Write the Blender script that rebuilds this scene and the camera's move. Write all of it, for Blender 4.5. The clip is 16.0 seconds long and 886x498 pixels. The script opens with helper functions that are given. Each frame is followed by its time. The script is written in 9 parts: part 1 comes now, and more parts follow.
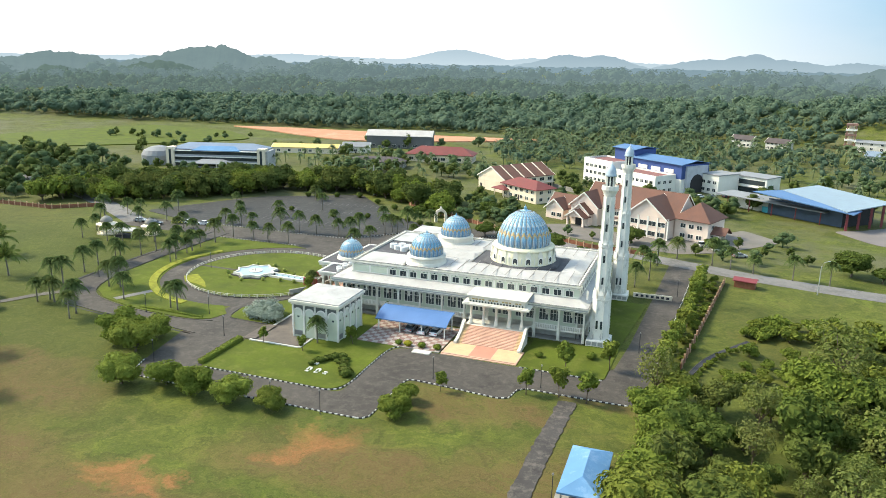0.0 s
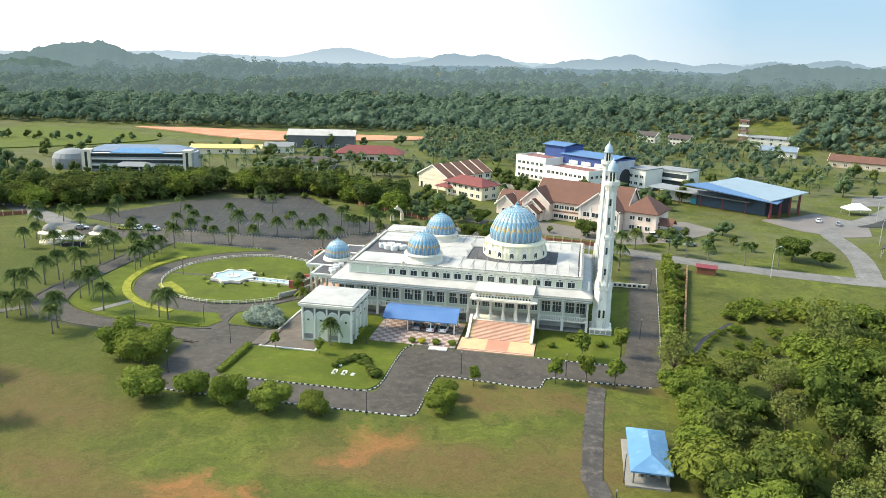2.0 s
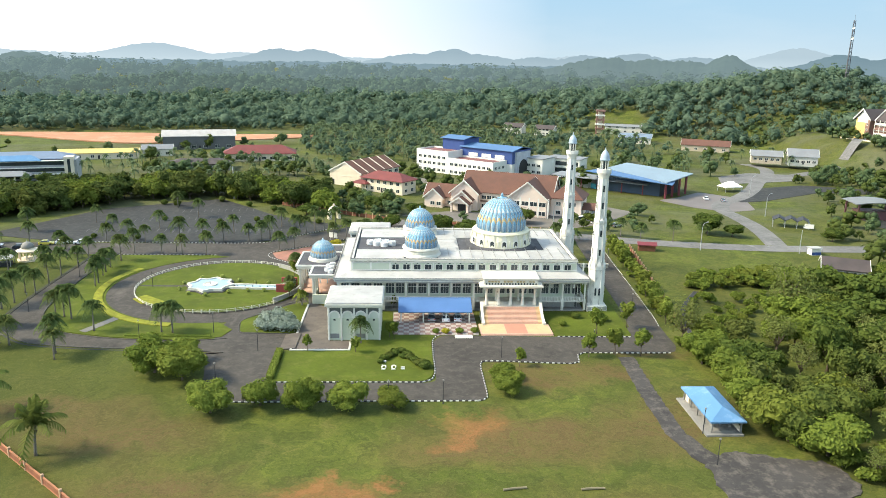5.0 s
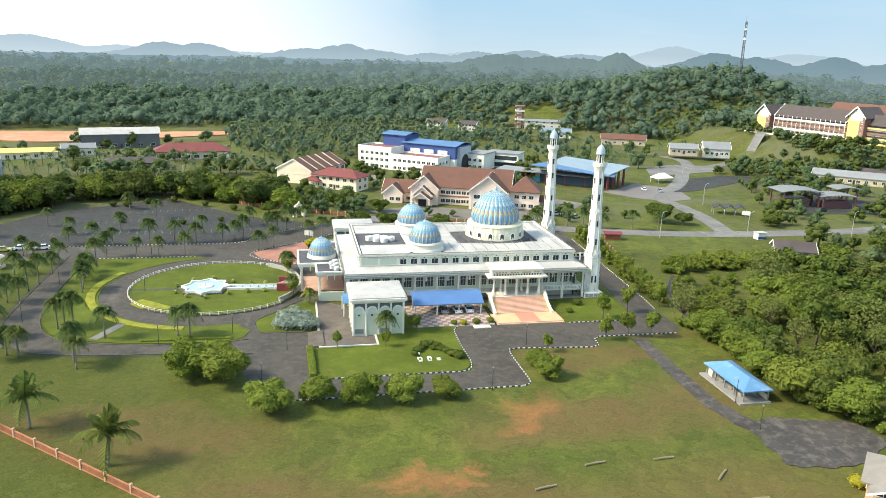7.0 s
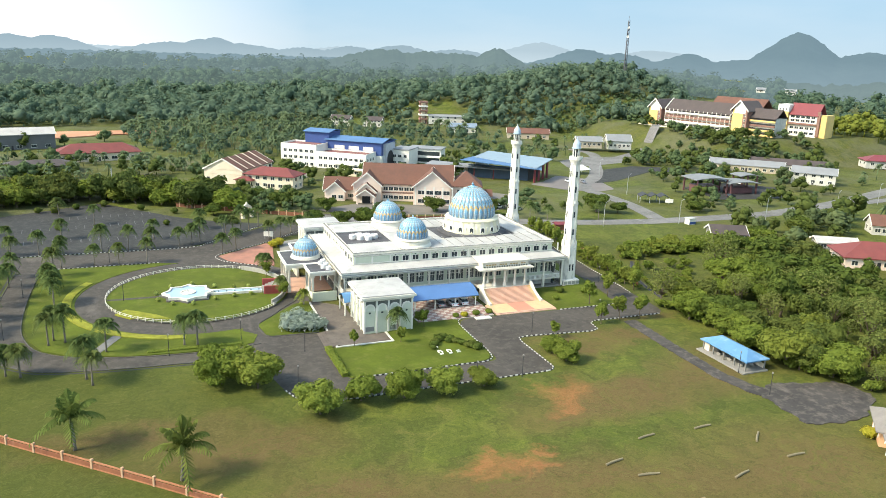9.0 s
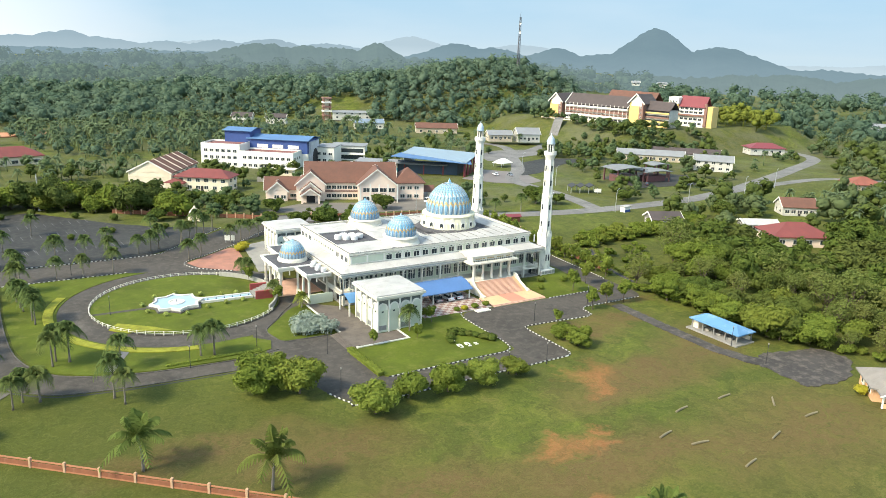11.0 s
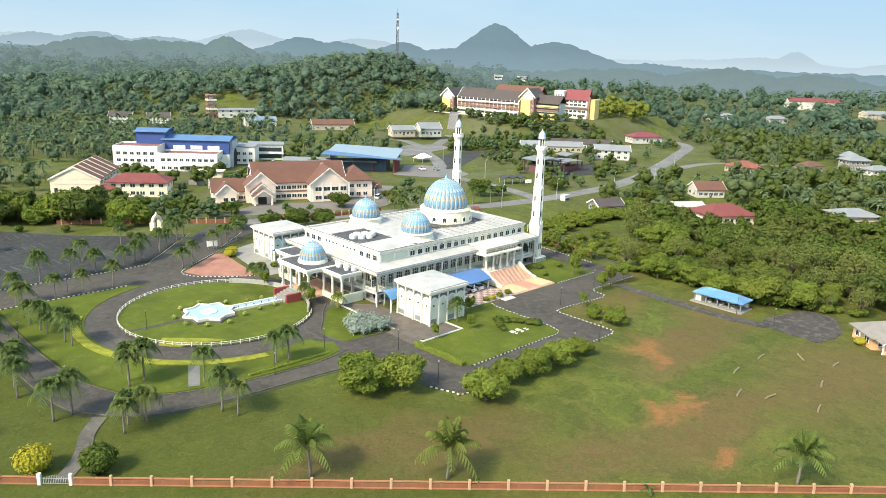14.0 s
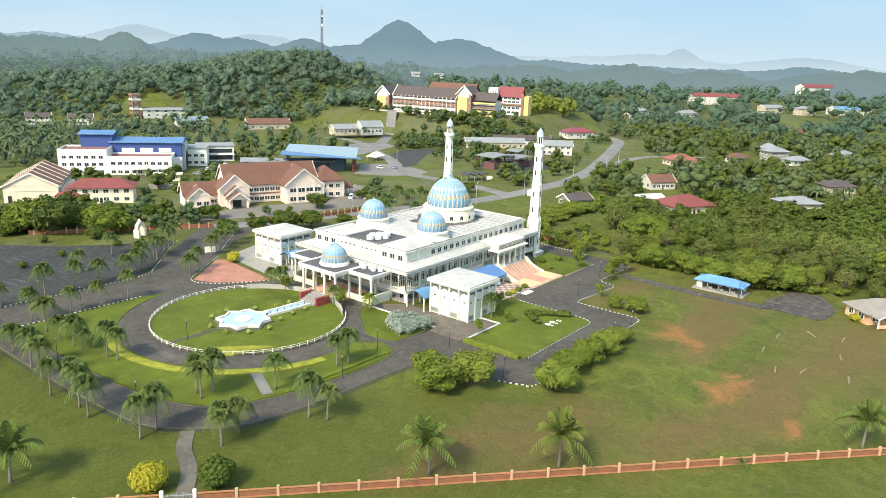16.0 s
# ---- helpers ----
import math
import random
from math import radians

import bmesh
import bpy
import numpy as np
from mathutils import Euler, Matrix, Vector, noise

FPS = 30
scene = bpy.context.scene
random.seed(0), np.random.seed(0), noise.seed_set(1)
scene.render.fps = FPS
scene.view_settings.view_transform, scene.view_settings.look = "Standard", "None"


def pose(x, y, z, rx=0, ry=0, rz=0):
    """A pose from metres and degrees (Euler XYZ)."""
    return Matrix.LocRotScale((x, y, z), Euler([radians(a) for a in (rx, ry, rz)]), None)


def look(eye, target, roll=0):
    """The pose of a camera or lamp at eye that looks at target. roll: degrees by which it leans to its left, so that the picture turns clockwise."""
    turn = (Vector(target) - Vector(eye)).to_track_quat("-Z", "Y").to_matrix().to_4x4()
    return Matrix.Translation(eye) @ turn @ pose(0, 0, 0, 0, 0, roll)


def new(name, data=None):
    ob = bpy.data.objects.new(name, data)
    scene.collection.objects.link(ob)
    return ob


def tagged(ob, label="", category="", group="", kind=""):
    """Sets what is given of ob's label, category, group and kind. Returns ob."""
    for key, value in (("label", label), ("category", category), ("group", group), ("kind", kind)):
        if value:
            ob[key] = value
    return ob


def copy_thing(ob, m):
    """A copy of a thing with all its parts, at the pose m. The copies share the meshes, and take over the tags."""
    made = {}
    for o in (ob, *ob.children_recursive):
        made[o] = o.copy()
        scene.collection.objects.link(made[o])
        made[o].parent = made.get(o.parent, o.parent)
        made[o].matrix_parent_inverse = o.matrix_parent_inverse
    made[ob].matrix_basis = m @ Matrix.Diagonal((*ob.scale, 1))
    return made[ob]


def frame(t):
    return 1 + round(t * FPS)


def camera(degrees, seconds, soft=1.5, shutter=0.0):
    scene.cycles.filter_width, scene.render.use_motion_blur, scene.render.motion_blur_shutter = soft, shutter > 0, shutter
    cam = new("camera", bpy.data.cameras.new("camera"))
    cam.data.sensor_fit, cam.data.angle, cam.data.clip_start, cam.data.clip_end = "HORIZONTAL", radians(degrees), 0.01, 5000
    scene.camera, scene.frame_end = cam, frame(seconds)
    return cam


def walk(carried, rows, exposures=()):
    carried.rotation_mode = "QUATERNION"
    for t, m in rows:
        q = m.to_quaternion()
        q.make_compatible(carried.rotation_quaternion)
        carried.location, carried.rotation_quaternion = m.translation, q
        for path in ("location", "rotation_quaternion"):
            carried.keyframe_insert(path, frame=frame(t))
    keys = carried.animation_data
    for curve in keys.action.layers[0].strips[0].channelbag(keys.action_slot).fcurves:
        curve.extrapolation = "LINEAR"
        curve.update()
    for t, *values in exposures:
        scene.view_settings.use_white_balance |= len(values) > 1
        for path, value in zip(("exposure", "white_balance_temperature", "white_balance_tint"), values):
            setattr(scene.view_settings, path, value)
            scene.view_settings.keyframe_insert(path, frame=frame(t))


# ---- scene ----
cam = camera(62.1, 16.0, soft=0.8)
METRES, EYE, TILT, LEAN, TURN = 225.3, 57.0, 0.0, 0.0, 20.3
PATH = [
    (0, (0.121, -0.06, 58.121), (-0.534, 1.761, 57.615), 1.0),
    (0.5, (-5.772, -2.421, 58.094), (-6.366, -0.58, 57.587), 1.6),
    (1, (-11.734, -4.688, 58.065), (-12.253, -2.824, 57.558), 1.7),
    (1.5, (-17.79, -6.93, 58.029), (-18.228, -5.045, 57.523), 1.4),
    (2, (-24.0, -9.111, 57.997), (-24.359, -7.209, 57.493), 1.4),
    (2.5, (-30.315, -11.198, 57.984), (-30.597, -9.283, 57.479), 1.5),
    (3, (-36.72, -13.139, 57.976), (-36.934, -11.216, 57.472), 1.4),
    (3.5, (-43.175, -14.81, 57.977), (-43.325, -12.881, 57.47), 1.3),
    (4, (-49.741, -15.943, 58.009), (-49.807, -14.009, 57.502), 1.2),
    (6.5, (-83.472, -18.531, 58.126), (-83.154, -16.624, 57.613), 1.4),
    (7, (-90.288, -18.453, 58.137), (-89.9, -16.559, 57.624), 1.6),
    (7.5, (-97.149, -17.959, 58.155), (-96.682, -16.083, 57.641), 1.7),
    (8, (-104.131, -17.121, 58.199), (-103.58, -15.268, 57.686), 1.4),
    (8.5, (-111.138, -15.864, 58.235), (-110.504, -14.037, 57.724), 1.4),
    (9, (-118.051, -14.072, 58.275), (-117.338, -12.276, 57.759), 1.9),
    (11.5, (-151.657, -1.841, 58.882), (-150.577, -0.24, 58.362), 1.9),
    (12, (-158.232, 1.137, 58.913), (-157.092, 2.697, 58.393), 2.0),
    (12.5, (-164.714, 4.569, 58.928), (-163.518, 6.085, 58.408), 2.1),
    (13, (-171.098, 8.389, 58.952), (-169.849, 9.861, 58.431), 2.1),
    (13.5, (-177.411, 12.536, 58.985), (-176.112, 13.964, 58.462), 2.1),
    (14, (-183.594, 16.995, 59.024), (-182.246, 18.377, 58.502), 2.1),
    (14.5, (-189.532, 21.745, 59.068), (-188.137, 23.079, 58.546), 2.1),
    (15, (-195.171, 26.71, 59.107), (-193.732, 27.996, 58.583), 2.3),
    (15.5, (-200.559, 31.829, 59.147), (-199.074, 33.061, 58.622), 2.3),
    (16, (-205.787, 37.027, 59.189), (-204.261, 38.21, 58.667), 2.2),
]
EXPOSURES = ((0.0, 2.14), (4.0, 2.13), (9.0, 2.13), (16.0, 2.16))
walk(cam, [(t, look(eye, target, roll)) for t, eye, target, roll in PATH], EXPOSURES)

# ---- light ----
SUN_AZ, SUN_EL = 182.0, 43.0   # degrees, counted from +x towards +y; above the horizon
world = bpy.data.worlds.new("sky")
scene.world = world
world.use_nodes = True
_nt = world.node_tree
_sky = _nt.nodes.new("ShaderNodeTexSky")
_sky.sky_type = "NISHITA"
_sky.sun_disc = False
_sky.sun_elevation = radians(SUN_EL)
_sky.sun_rotation = radians(90 - SUN_AZ)
_sky.altitude = 60
_sky.air_density, _sky.dust_density, _sky.ozone_density = 1.0, 0.6, 1.5
_tint = _nt.nodes.new("ShaderNodeMix")       # hazy, slightly blue air
_tint.data_type, _tint.blend_type = "RGBA", "MULTIPLY"
_tint.inputs["Factor"].default_value = 1.0
_tint.inputs[7].default_value = (1.0, 0.885, 0.68, 1.0)
_nt.links.new(_sky.outputs[0], _tint.inputs[6])
_nt.links.new(_tint.outputs[2], _nt.nodes["Background"].inputs[0])
_nt.nodes["Background"].inputs[1].default_value = 0.15

sun_data = bpy.data.lights.new("sun", "SUN")
sun_data.energy, sun_data.angle, sun_data.color = 1.5, radians(12.0), (1.0, 0.91, 0.72)
sun = new("sun", sun_data)
sun.matrix_world = look((math.cos(radians(SUN_AZ)) * math.cos(radians(SUN_EL)), math.sin(radians(SUN_AZ)) * math.cos(radians(SUN_EL)), math.sin(radians(SUN_EL))), (0, 0, 0))

# ---- mesh tools ----
class Shape:
    """Vertices and faces of one mesh; slot gives the faces added next their material."""

    def __init__(self):
        self.v, self.f, self.m, self.slot = [], [], [], 0

    def face(self, *pts):
        n = len(self.v)
        self.v.extend(tuple(p) for p in pts)
        self.f.append(tuple(range(n, n + len(pts))))
        self.m.append(self.slot)
        return self

    def add(self, verts, faces):
        n = len(self.v)
        self.v.extend(tuple(p) for p in verts)
        for f in faces:
            self.f.append(tuple(n + i for i in f))
            self.m.append(self.slot)
        return self

    def box(self, x0, x1, y0, y1, z0, z1, bottom=True):
        a = [(x0, y0, z0), (x1, y0, z0), (x1, y1, z0), (x0, y1, z0), (x0, y0, z1), (x1, y0, z1), (x1, y1, z1), (x0, y1, z1)]
        f = [(4, 5, 6, 7), (0, 1, 5, 4), (1, 2, 6, 5), (2, 3, 7, 6), (3, 0, 4, 7)]
        return self.add(a, f + [(3, 2, 1, 0)] if bottom else f)

    def bevel_box(self, x0, x1, y0, y1, z0, z1, b=0.05):
        """A box whose upper edges and upright edges are cut."""
        def ring(i, z, c):
            return [(x0 + i + c, y0 + i, z), (x1 - i - c, y0 + i, z), (x1 - i, y0 + i + c, z), (x1 - i, y1 - i - c, z), (x1 - i - c, y1 - i, z), (x0 + i + c, y1 - i, z), (x0 + i, y1 - i - c, z), (x0 + i, y0 + i + c, z)]
        return self.rings([ring(0, z0, b), ring(0, z1 - b, b), ring(b, z1, b)])

    def rings(self, rings, cap=True, low=True):
        """Joins closed rings of equal length, from below upwards."""
        k = len(rings[0])
        v = [p for r in rings for p in r]
        f = []
        for i in range(len(rings) - 1):
            for j in range(k):
                f.append((i * k + j, i * k + (j + 1) % k, (i + 1) * k + (j + 1) % k, (i + 1) * k + j))
        if cap:
            f.append(tuple((len(rings) - 1) * k + j for j in range(k)))
        if low:
            f.append(tuple(reversed(range(k))))
        return self.add(v, f)

    def prism(self, poly, z0, z1):
        return self.rings([[(x, y, z0) for x, y in poly], [(x, y, z1) for x, y in poly]])

    def lathe(self, profile, n=24, x=0.0, y=0.0, turn=0.0):
        """A body of revolution from (radius, height) pairs, from below upwards."""
        return self.rings([[(x + r * math.cos(2 * math.pi * k / n + turn), y + r * math.sin(2 * math.pi * k / n + turn), z) for k in range(n)] for r, z in profile])

    def tube(self, pts, radii, n=6):
        pts = [Vector(p) for p in pts]
        rings = []
        for i, p in enumerate(pts):
            d = (pts[min(i + 1, len(pts) - 1)] - pts[max(i - 1, 0)]).normalized()
            a = d.cross(Vector((0, 0, 1)) if abs(d.z) < 0.9 else Vector((1, 0, 0))).normalized()
            b = d.cross(a)
            r = radii[i] if isinstance(radii, (list, tuple)) else radii
            rings.append([tuple(p + r * (math.cos(2 * math.pi * k / n) * a + math.sin(2 * math.pi * k / n) * b)) for k in range(n)])
        return self.rings([list(reversed(r)) for r in rings])

    def hip(self, x0, x1, y0, y1, z0, z1, over=0.0, inset=None):
        """A hipped roof; its ridge runs along the longer side."""
        x0, x1, y0, y1 = x0 - over, x1 + over, y0 - over, y1 + over
        w, d = x1 - x0, y1 - y0
        i = min(w, d) / 2 if inset is None else inset
        if w >= d:
            a, b = ((x0 + i, (y0 + y1) / 2, z1), (x1 - i, (y0 + y1) / 2, z1))
            v = [(x0, y0, z0), (x1, y0, z0), (x1, y1, z0), (x0, y1, z0), a, b]
            f = [(0, 1, 5, 4), (1, 2, 5), (2, 3, 4, 5), (3, 0, 4)]
        else:
            a, b = (((x0 + x1) / 2, y0 + i, z1), ((x0 + x1) / 2, y1 - i, z1))
            v = [(x0, y0, z0), (x1, y0, z0), (x1, y1, z0), (x0, y1, z0), a, b]
            f = [(0, 1, 4), (1, 2, 5, 4), (2, 3, 5), (3, 0, 4, 5)]
        t = 0.25
        n = len(v)
        v += [(p[0], p[1], z0 - t) for p in v[:4]]
        f += [(n, n + 1, 1, 0), (n + 1, n + 2, 2, 1), (n + 2, n + 3, 3, 2), (n + 3, n, 0, 3), (n + 3, n + 2, n + 1, n)]
        return self.add(v, f)

    def gable(self, x0, x1, y0, y1, z0, z1, along="x", over=0.5, t=0.22):
        """Two roof slopes with thickness; the ridge runs along x or y."""
        if along == "x":
            m = (y0 + y1) / 2
            k = (z1 - z0) / (m - y0)
            for ya, yb in ((y0 - over, m), (y1 + over, m)):
                za = z0 - k * over
                v = [(x0 - over, ya, za), (x1 + over, ya, za), (x1 + over, yb, z1), (x0 - over, yb, z1)]
                v += [(p[0], p[1], p[2] + t) for p in v]
                self.add(v, [(3, 2, 1, 0), (4, 5, 6, 7), (0, 1, 5, 4), (1, 2, 6, 5), (2, 3, 7, 6), (3, 0, 4, 7)])
        else:
            m = (x0 + x1) / 2
            k = (z1 - z0) / (m - x0)
            for xa, xb in ((x0 - over, m), (x1 + over, m)):
                za = z0 - k * over
                v = [(xa, y0 - over, za), (xa, y1 + over, za), (xb, y1 + over, z1), (xb, y0 - over, z1)]
                v += [(p[0], p[1], p[2] + t) for p in v]
                self.add(v, [(3, 2, 1, 0), (4, 5, 6, 7), (0, 1, 5, 4), (1, 2, 6, 5), (2, 3, 7, 6), (3, 0, 4, 7)])
        return self

    def arch(self, w, z0, zs, d, n=10, y=0.0, ring=0.16, x=0.0):
        """A round-headed band in the xz plane, standing proud by d towards -y: clear width w, spring at zs."""
        r, o = w / 2, w / 2 + ring
        ins = [(x - r, z0)] + [(x - r * math.cos(math.pi * k / n), zs + r * math.sin(math.pi * k / n)) for k in range(n + 1)] + [(x + r, z0)]
        out = [(x - o, z0)] + [(x - o * math.cos(math.pi * k / n), zs + o * math.sin(math.pi * k / n)) for k in range(n + 1)] + [(x + o, z0)]
        v = []
        for a, b in zip(ins, out):
            v += [(a[0], y - d, a[1]), (b[0], y - d, b[1]), (b[0], y, b[1]), (a[0], y, a[1])]
        f = []
        for i in range(len(ins) - 1):
            p, q = 4 * i, 4 * i + 4
            f += [(p, p + 1, q + 1, q), (p + 1, p + 2, q + 2, q + 1), (p + 3, p, q, q + 3)]
        return self.add(v, f)

    def arch_pane(self, w, z0, zs, y=0.0, n=10, x=0.0, d=0.05):
        r = w / 2
        pts = [(x - r, z0), (x + r, z0)] + [(x + r * math.cos(math.pi * k / n), zs + r * math.sin(math.pi * k / n)) for k in range(n + 1)]
        front = [(a, y - d, b) for a, b in pts]
        back = [(a, y, b) for a, b in pts]
        k = len(pts)
        return self.add(front + back, [tuple(range(k))] + [(i, i + k, (i + 1) % k + k, (i + 1) % k) for i in range(k)])

    def mesh(self, name, *materials, smooth=False):
        me = bpy.data.meshes.new(name)
        me.from_pydata(self.v, [], self.f)
        for mt in materials:
            me.materials.append(mt)
        if len(materials) > 1:
            me.polygons.foreach_set("material_index", self.m)
        if smooth:
            me.polygons.foreach_set("use_smooth", [True] * len(self.f))
        me.validate()
        me.update()
        return me


def part(name, shape, material, parent, label="", m=None, smooth=False):
    """One mesh object under a thing or a part; shape is a Shape or a mesh that alike pieces share."""
    mats = material if isinstance(material, (list, tuple)) else (material,)
    me = shape.mesh(name, *mats, smooth=smooth) if isinstance(shape, Shape) else shape
    ob = new(name, me)
    ob.parent = parent
    if m is not None:
        ob.matrix_basis = m
    return tagged(ob, label)


def thing(name, label, category, m=None, group="", kind=""):
    ob = new(name)
    if m is not None:
        ob.matrix_basis = m
    return tagged(ob, label, category, group, kind)


def solid(name, shape, material, label, category, group="", kind="", m=None, smooth=False):
    """A thing that is one mesh."""
    ob = part(name, shape, material, None, "", m, smooth)
    return tagged(ob, label, category, group, kind)


def rounded(poly, r, n=5):
    """A closed outline with its corners rounded."""
    out = []
    k = len(poly)
    for i in range(k):
        p, a, b = Vector(poly[i]), Vector(poly[i - 1]), Vector(poly[(i + 1) % k])
        da, db = (a - p), (b - p)
        ra, rb = min(r, da.length * 0.45), min(r, db.length * 0.45)
        s, e = p + da.normalized() * ra, p + db.normalized() * rb
        for j in range(n + 1):
            t = j / n
            q = s * (1 - t) ** 2 + p * 2 * t * (1 - t) + e * t * t
            out.append((q.x, q.y))
    return out


def curve(pts, step=2.0, closed=False):
    """Points along a smooth line through pts."""
    P = [Vector(p) for p in pts]
    k = len(P)
    out = []
    for i in range(k if closed else k - 1):
        p0 = P[i - 1] if closed or i else P[0] * 2 - P[1]
        p1, p2 = P[i], P[(i + 1) % k]
        p3 = P[(i + 2) % k] if closed or i + 2 < k else P[-1] * 2 - P[-2]
        n = max(1, int((p2 - p1).length / step))
        for j in range(n):
            t = j / n
            q = 0.5 * (2 * p1 + (p2 - p0) * t + (2 * p0 - 5 * p1 + 4 * p2 - p3) * t * t + (3 * p1 - p0 - 3 * p2 + p3) * t ** 3)
            out.append((q.x, q.y))
    if not closed:
        out.append((P[-1].x, P[-1].y))
    return out


def along(pts, step, closed=False):
    """Even steps along a line: (x, y, heading in degrees)."""
    P = list(pts) + ([pts[0]] if closed else [])
    out, left = [], step / 2
    for (ax, ay), (bx, by) in zip(P, P[1:]):
        d = math.hypot(bx - ax, by - ay)
        s = left
        while s < d:
            out.append((ax + (bx - ax) * s / d, ay + (by - ay) * s / d, math.degrees(math.atan2(by - ay, bx - ax))))
            s += step
        left = s - d
    return out


def ribbon(pts, width, z, shape=None, thick=0.0):
    """A flat strip along a line."""
    s = shape or Shape()
    L, R = [], []
    for i, (x, y) in enumerate(pts):
        ax, ay = pts[max(i - 1, 0)]
        bx, by = pts[min(i + 1, len(pts) - 1)]
        d = math.hypot(bx - ax, by - ay) or 1
        nx, ny = -(by - ay) / d, (bx - ax) / d
        L.append((x + nx * width / 2, y + ny * width / 2))
        R.append((x - nx * width / 2, y - ny * width / 2))
    n = len(pts)
    s.add([(x, y, z) for x, y in R] + [(x, y, z) for x, y in L], [(i, i + 1, n + i + 1, n + i) for i in range(n - 1)])
    return s


def smooth01(t):
    t = np.clip(t, 0, 1)
    return t * t * (3 - 2 * t)


# ---- materials ----
class Nodes:
    def __init__(self, name):
        self.mat = bpy.data.materials.new(name)
        self.mat.use_nodes = True
        self.t = self.mat.node_tree
        self.bsdf = self.t.nodes["Principled BSDF"]
        self.co = self.t.nodes.new("ShaderNodeTexCoord").outputs["Object"]

    def node(self, kind, ins=None, **props):
        n = self.t.nodes.new(kind)
        if "op" in props:
            n.operation = props.pop("op")
        if "blend" in props:
            n.data_type, n.blend_type = "RGBA", props.pop("blend")
        for k, v in (ins or {}).items():
            self.put(n.inputs[k], v)
        return n

    def put(self, sock, v):
        if isinstance(v, bpy.types.NodeSocket):
            self.t.links.new(v, sock)
        else:
            sock.default_value = (*v, 1.0) if isinstance(v, tuple) and len(v) == 3 and sock.type == "RGBA" else v

    def noise(self, scale, detail=4.0, rough=0.6, vec=None, distort=0.0):
        return self.node("ShaderNodeTexNoise", {"Vector": vec or self.co, "Scale": scale, "Detail": detail, "Roughness": rough, "Distortion": distort}).outputs["Fac"]

    def ramp(self, fac, lo, hi, a=0.0, b=1.0):
        n = self.node("ShaderNodeMapRange", {"Value": fac, "From Min": lo, "From Max": hi, "To Min": a, "To Max": b})
        return n.outputs[0]

    def mix(self, fac, a, b, blend="MIX"):
        n = self.node("ShaderNodeMix", blend=blend)
        self.put(n.inputs["Factor"], fac)
        self.put(n.inputs[6], a)
        self.put(n.inputs[7], b)
        return n.outputs[2]

    def math(self, op, a, b=0.0):
        n = self.node("ShaderNodeMath", op=op)
        self.put(n.inputs[0], a)
        self.put(n.inputs[1], b)
        return n.outputs[0]

    def stretch(self, x, y, z, vec=None):
        return self.node("ShaderNodeVectorMath", {0: vec or self.co, 1: (x, y, z)}, op="MULTIPLY").outputs[0]

    def bump(self, height, strength, distance=0.05):
        n = self.node("ShaderNodeBump", {"Height": height, "Strength": strength, "Distance": distance})
        self.put(self.bsdf.inputs["Normal"], n.outputs[0])

    def done(self, colour, rough=0.7, metal=0.0, spec=0.4):
        self.put(self.bsdf.inputs["Base Color"], colour)
        self.put(self.bsdf.inputs["Roughness"], rough)
        self.put(self.bsdf.inputs["Metallic"], metal)
        self.put(self.bsdf.inputs["Specular IOR Level"], spec)
        return self.mat


def plain(name, colour, rough=0.7, var=0.18, big=0.25, fine=6.0, metal=0.0, spec=0.35, bump=0.15, dirt=None, amount=0.3, island=0.0, random_=0.0):
    """A surface with colour variation at two scales, and stains of the colour dirt."""
    n = Nodes(name)
    a = n.noise(big, 5)
    b = n.noise(fine, 3)
    lo, hi = tuple(c * (1 - var) for c in colour), tuple(min(1.0, c * (1 + var)) for c in colour)
    c = n.mix(n.ramp(a, 0.3, 0.7), lo, hi)
    c = n.mix(n.ramp(b, 0.3, 0.7, 0.0, 0.35), c, lo)
    if dirt:
        s = n.noise(big * 2.2, 6, 0.7, n.stretch(1, 1, 0.35))
        c = n.mix(n.ramp(s, 0.52, 0.78, 0.0, amount), c, dirt)
    if island:
        r = n.node("ShaderNodeNewGeometry").outputs["Random Per Island"]
        c = n.mix(n.ramp(r, 0, 1, 0, island), c, tuple(x * 0.45 for x in colour))
    if random_:
        r = n.node("ShaderNodeObjectInfo").outputs["Random"]
        c = n.mix(n.ramp(r, 0, 1, 0, random_), c, tuple(x * 0.5 for x in colour))
    if bump:
        n.bump(b, bump)
    return n.done(c, n.ramp(a, 0.3, 0.7, max(0.05, rough - 0.08), min(1, rough + 0.08)), metal, spec)


def foliage(name, dark, light, warm=(0.16, 0.15, 0.03), through_=0.27):
    """Leaves: each clump its own shade, some light let through."""
    n = Nodes(name)
    r = n.node("ShaderNodeNewGeometry").outputs["Random Per Island"]
    o = n.node("ShaderNodeObjectInfo").outputs["Random"]
    c = n.mix(n.ramp(r, 0, 1, 0.18, 0.82), dark, light)
    c = n.mix(n.ramp(o, 0.55, 1.0, 0.0, 0.45), c, warm)
    c = n.mix(n.ramp(n.noise(0.35, 3), 0.35, 0.7, 0.0, 0.4), c, dark)
    n.done(c, 0.85, 0.0, 0.06)
    tr = n.node("ShaderNodeBsdfTranslucent", {"Color": c})
    mx = n.node("ShaderNodeMixShader", {0: through_, 1: n.bsdf.outputs[0], 2: tr.outputs[0]})
    n.t.links.new(mx.outputs[0], n.t.nodes["Material Output"].inputs[0])
    return n.mat


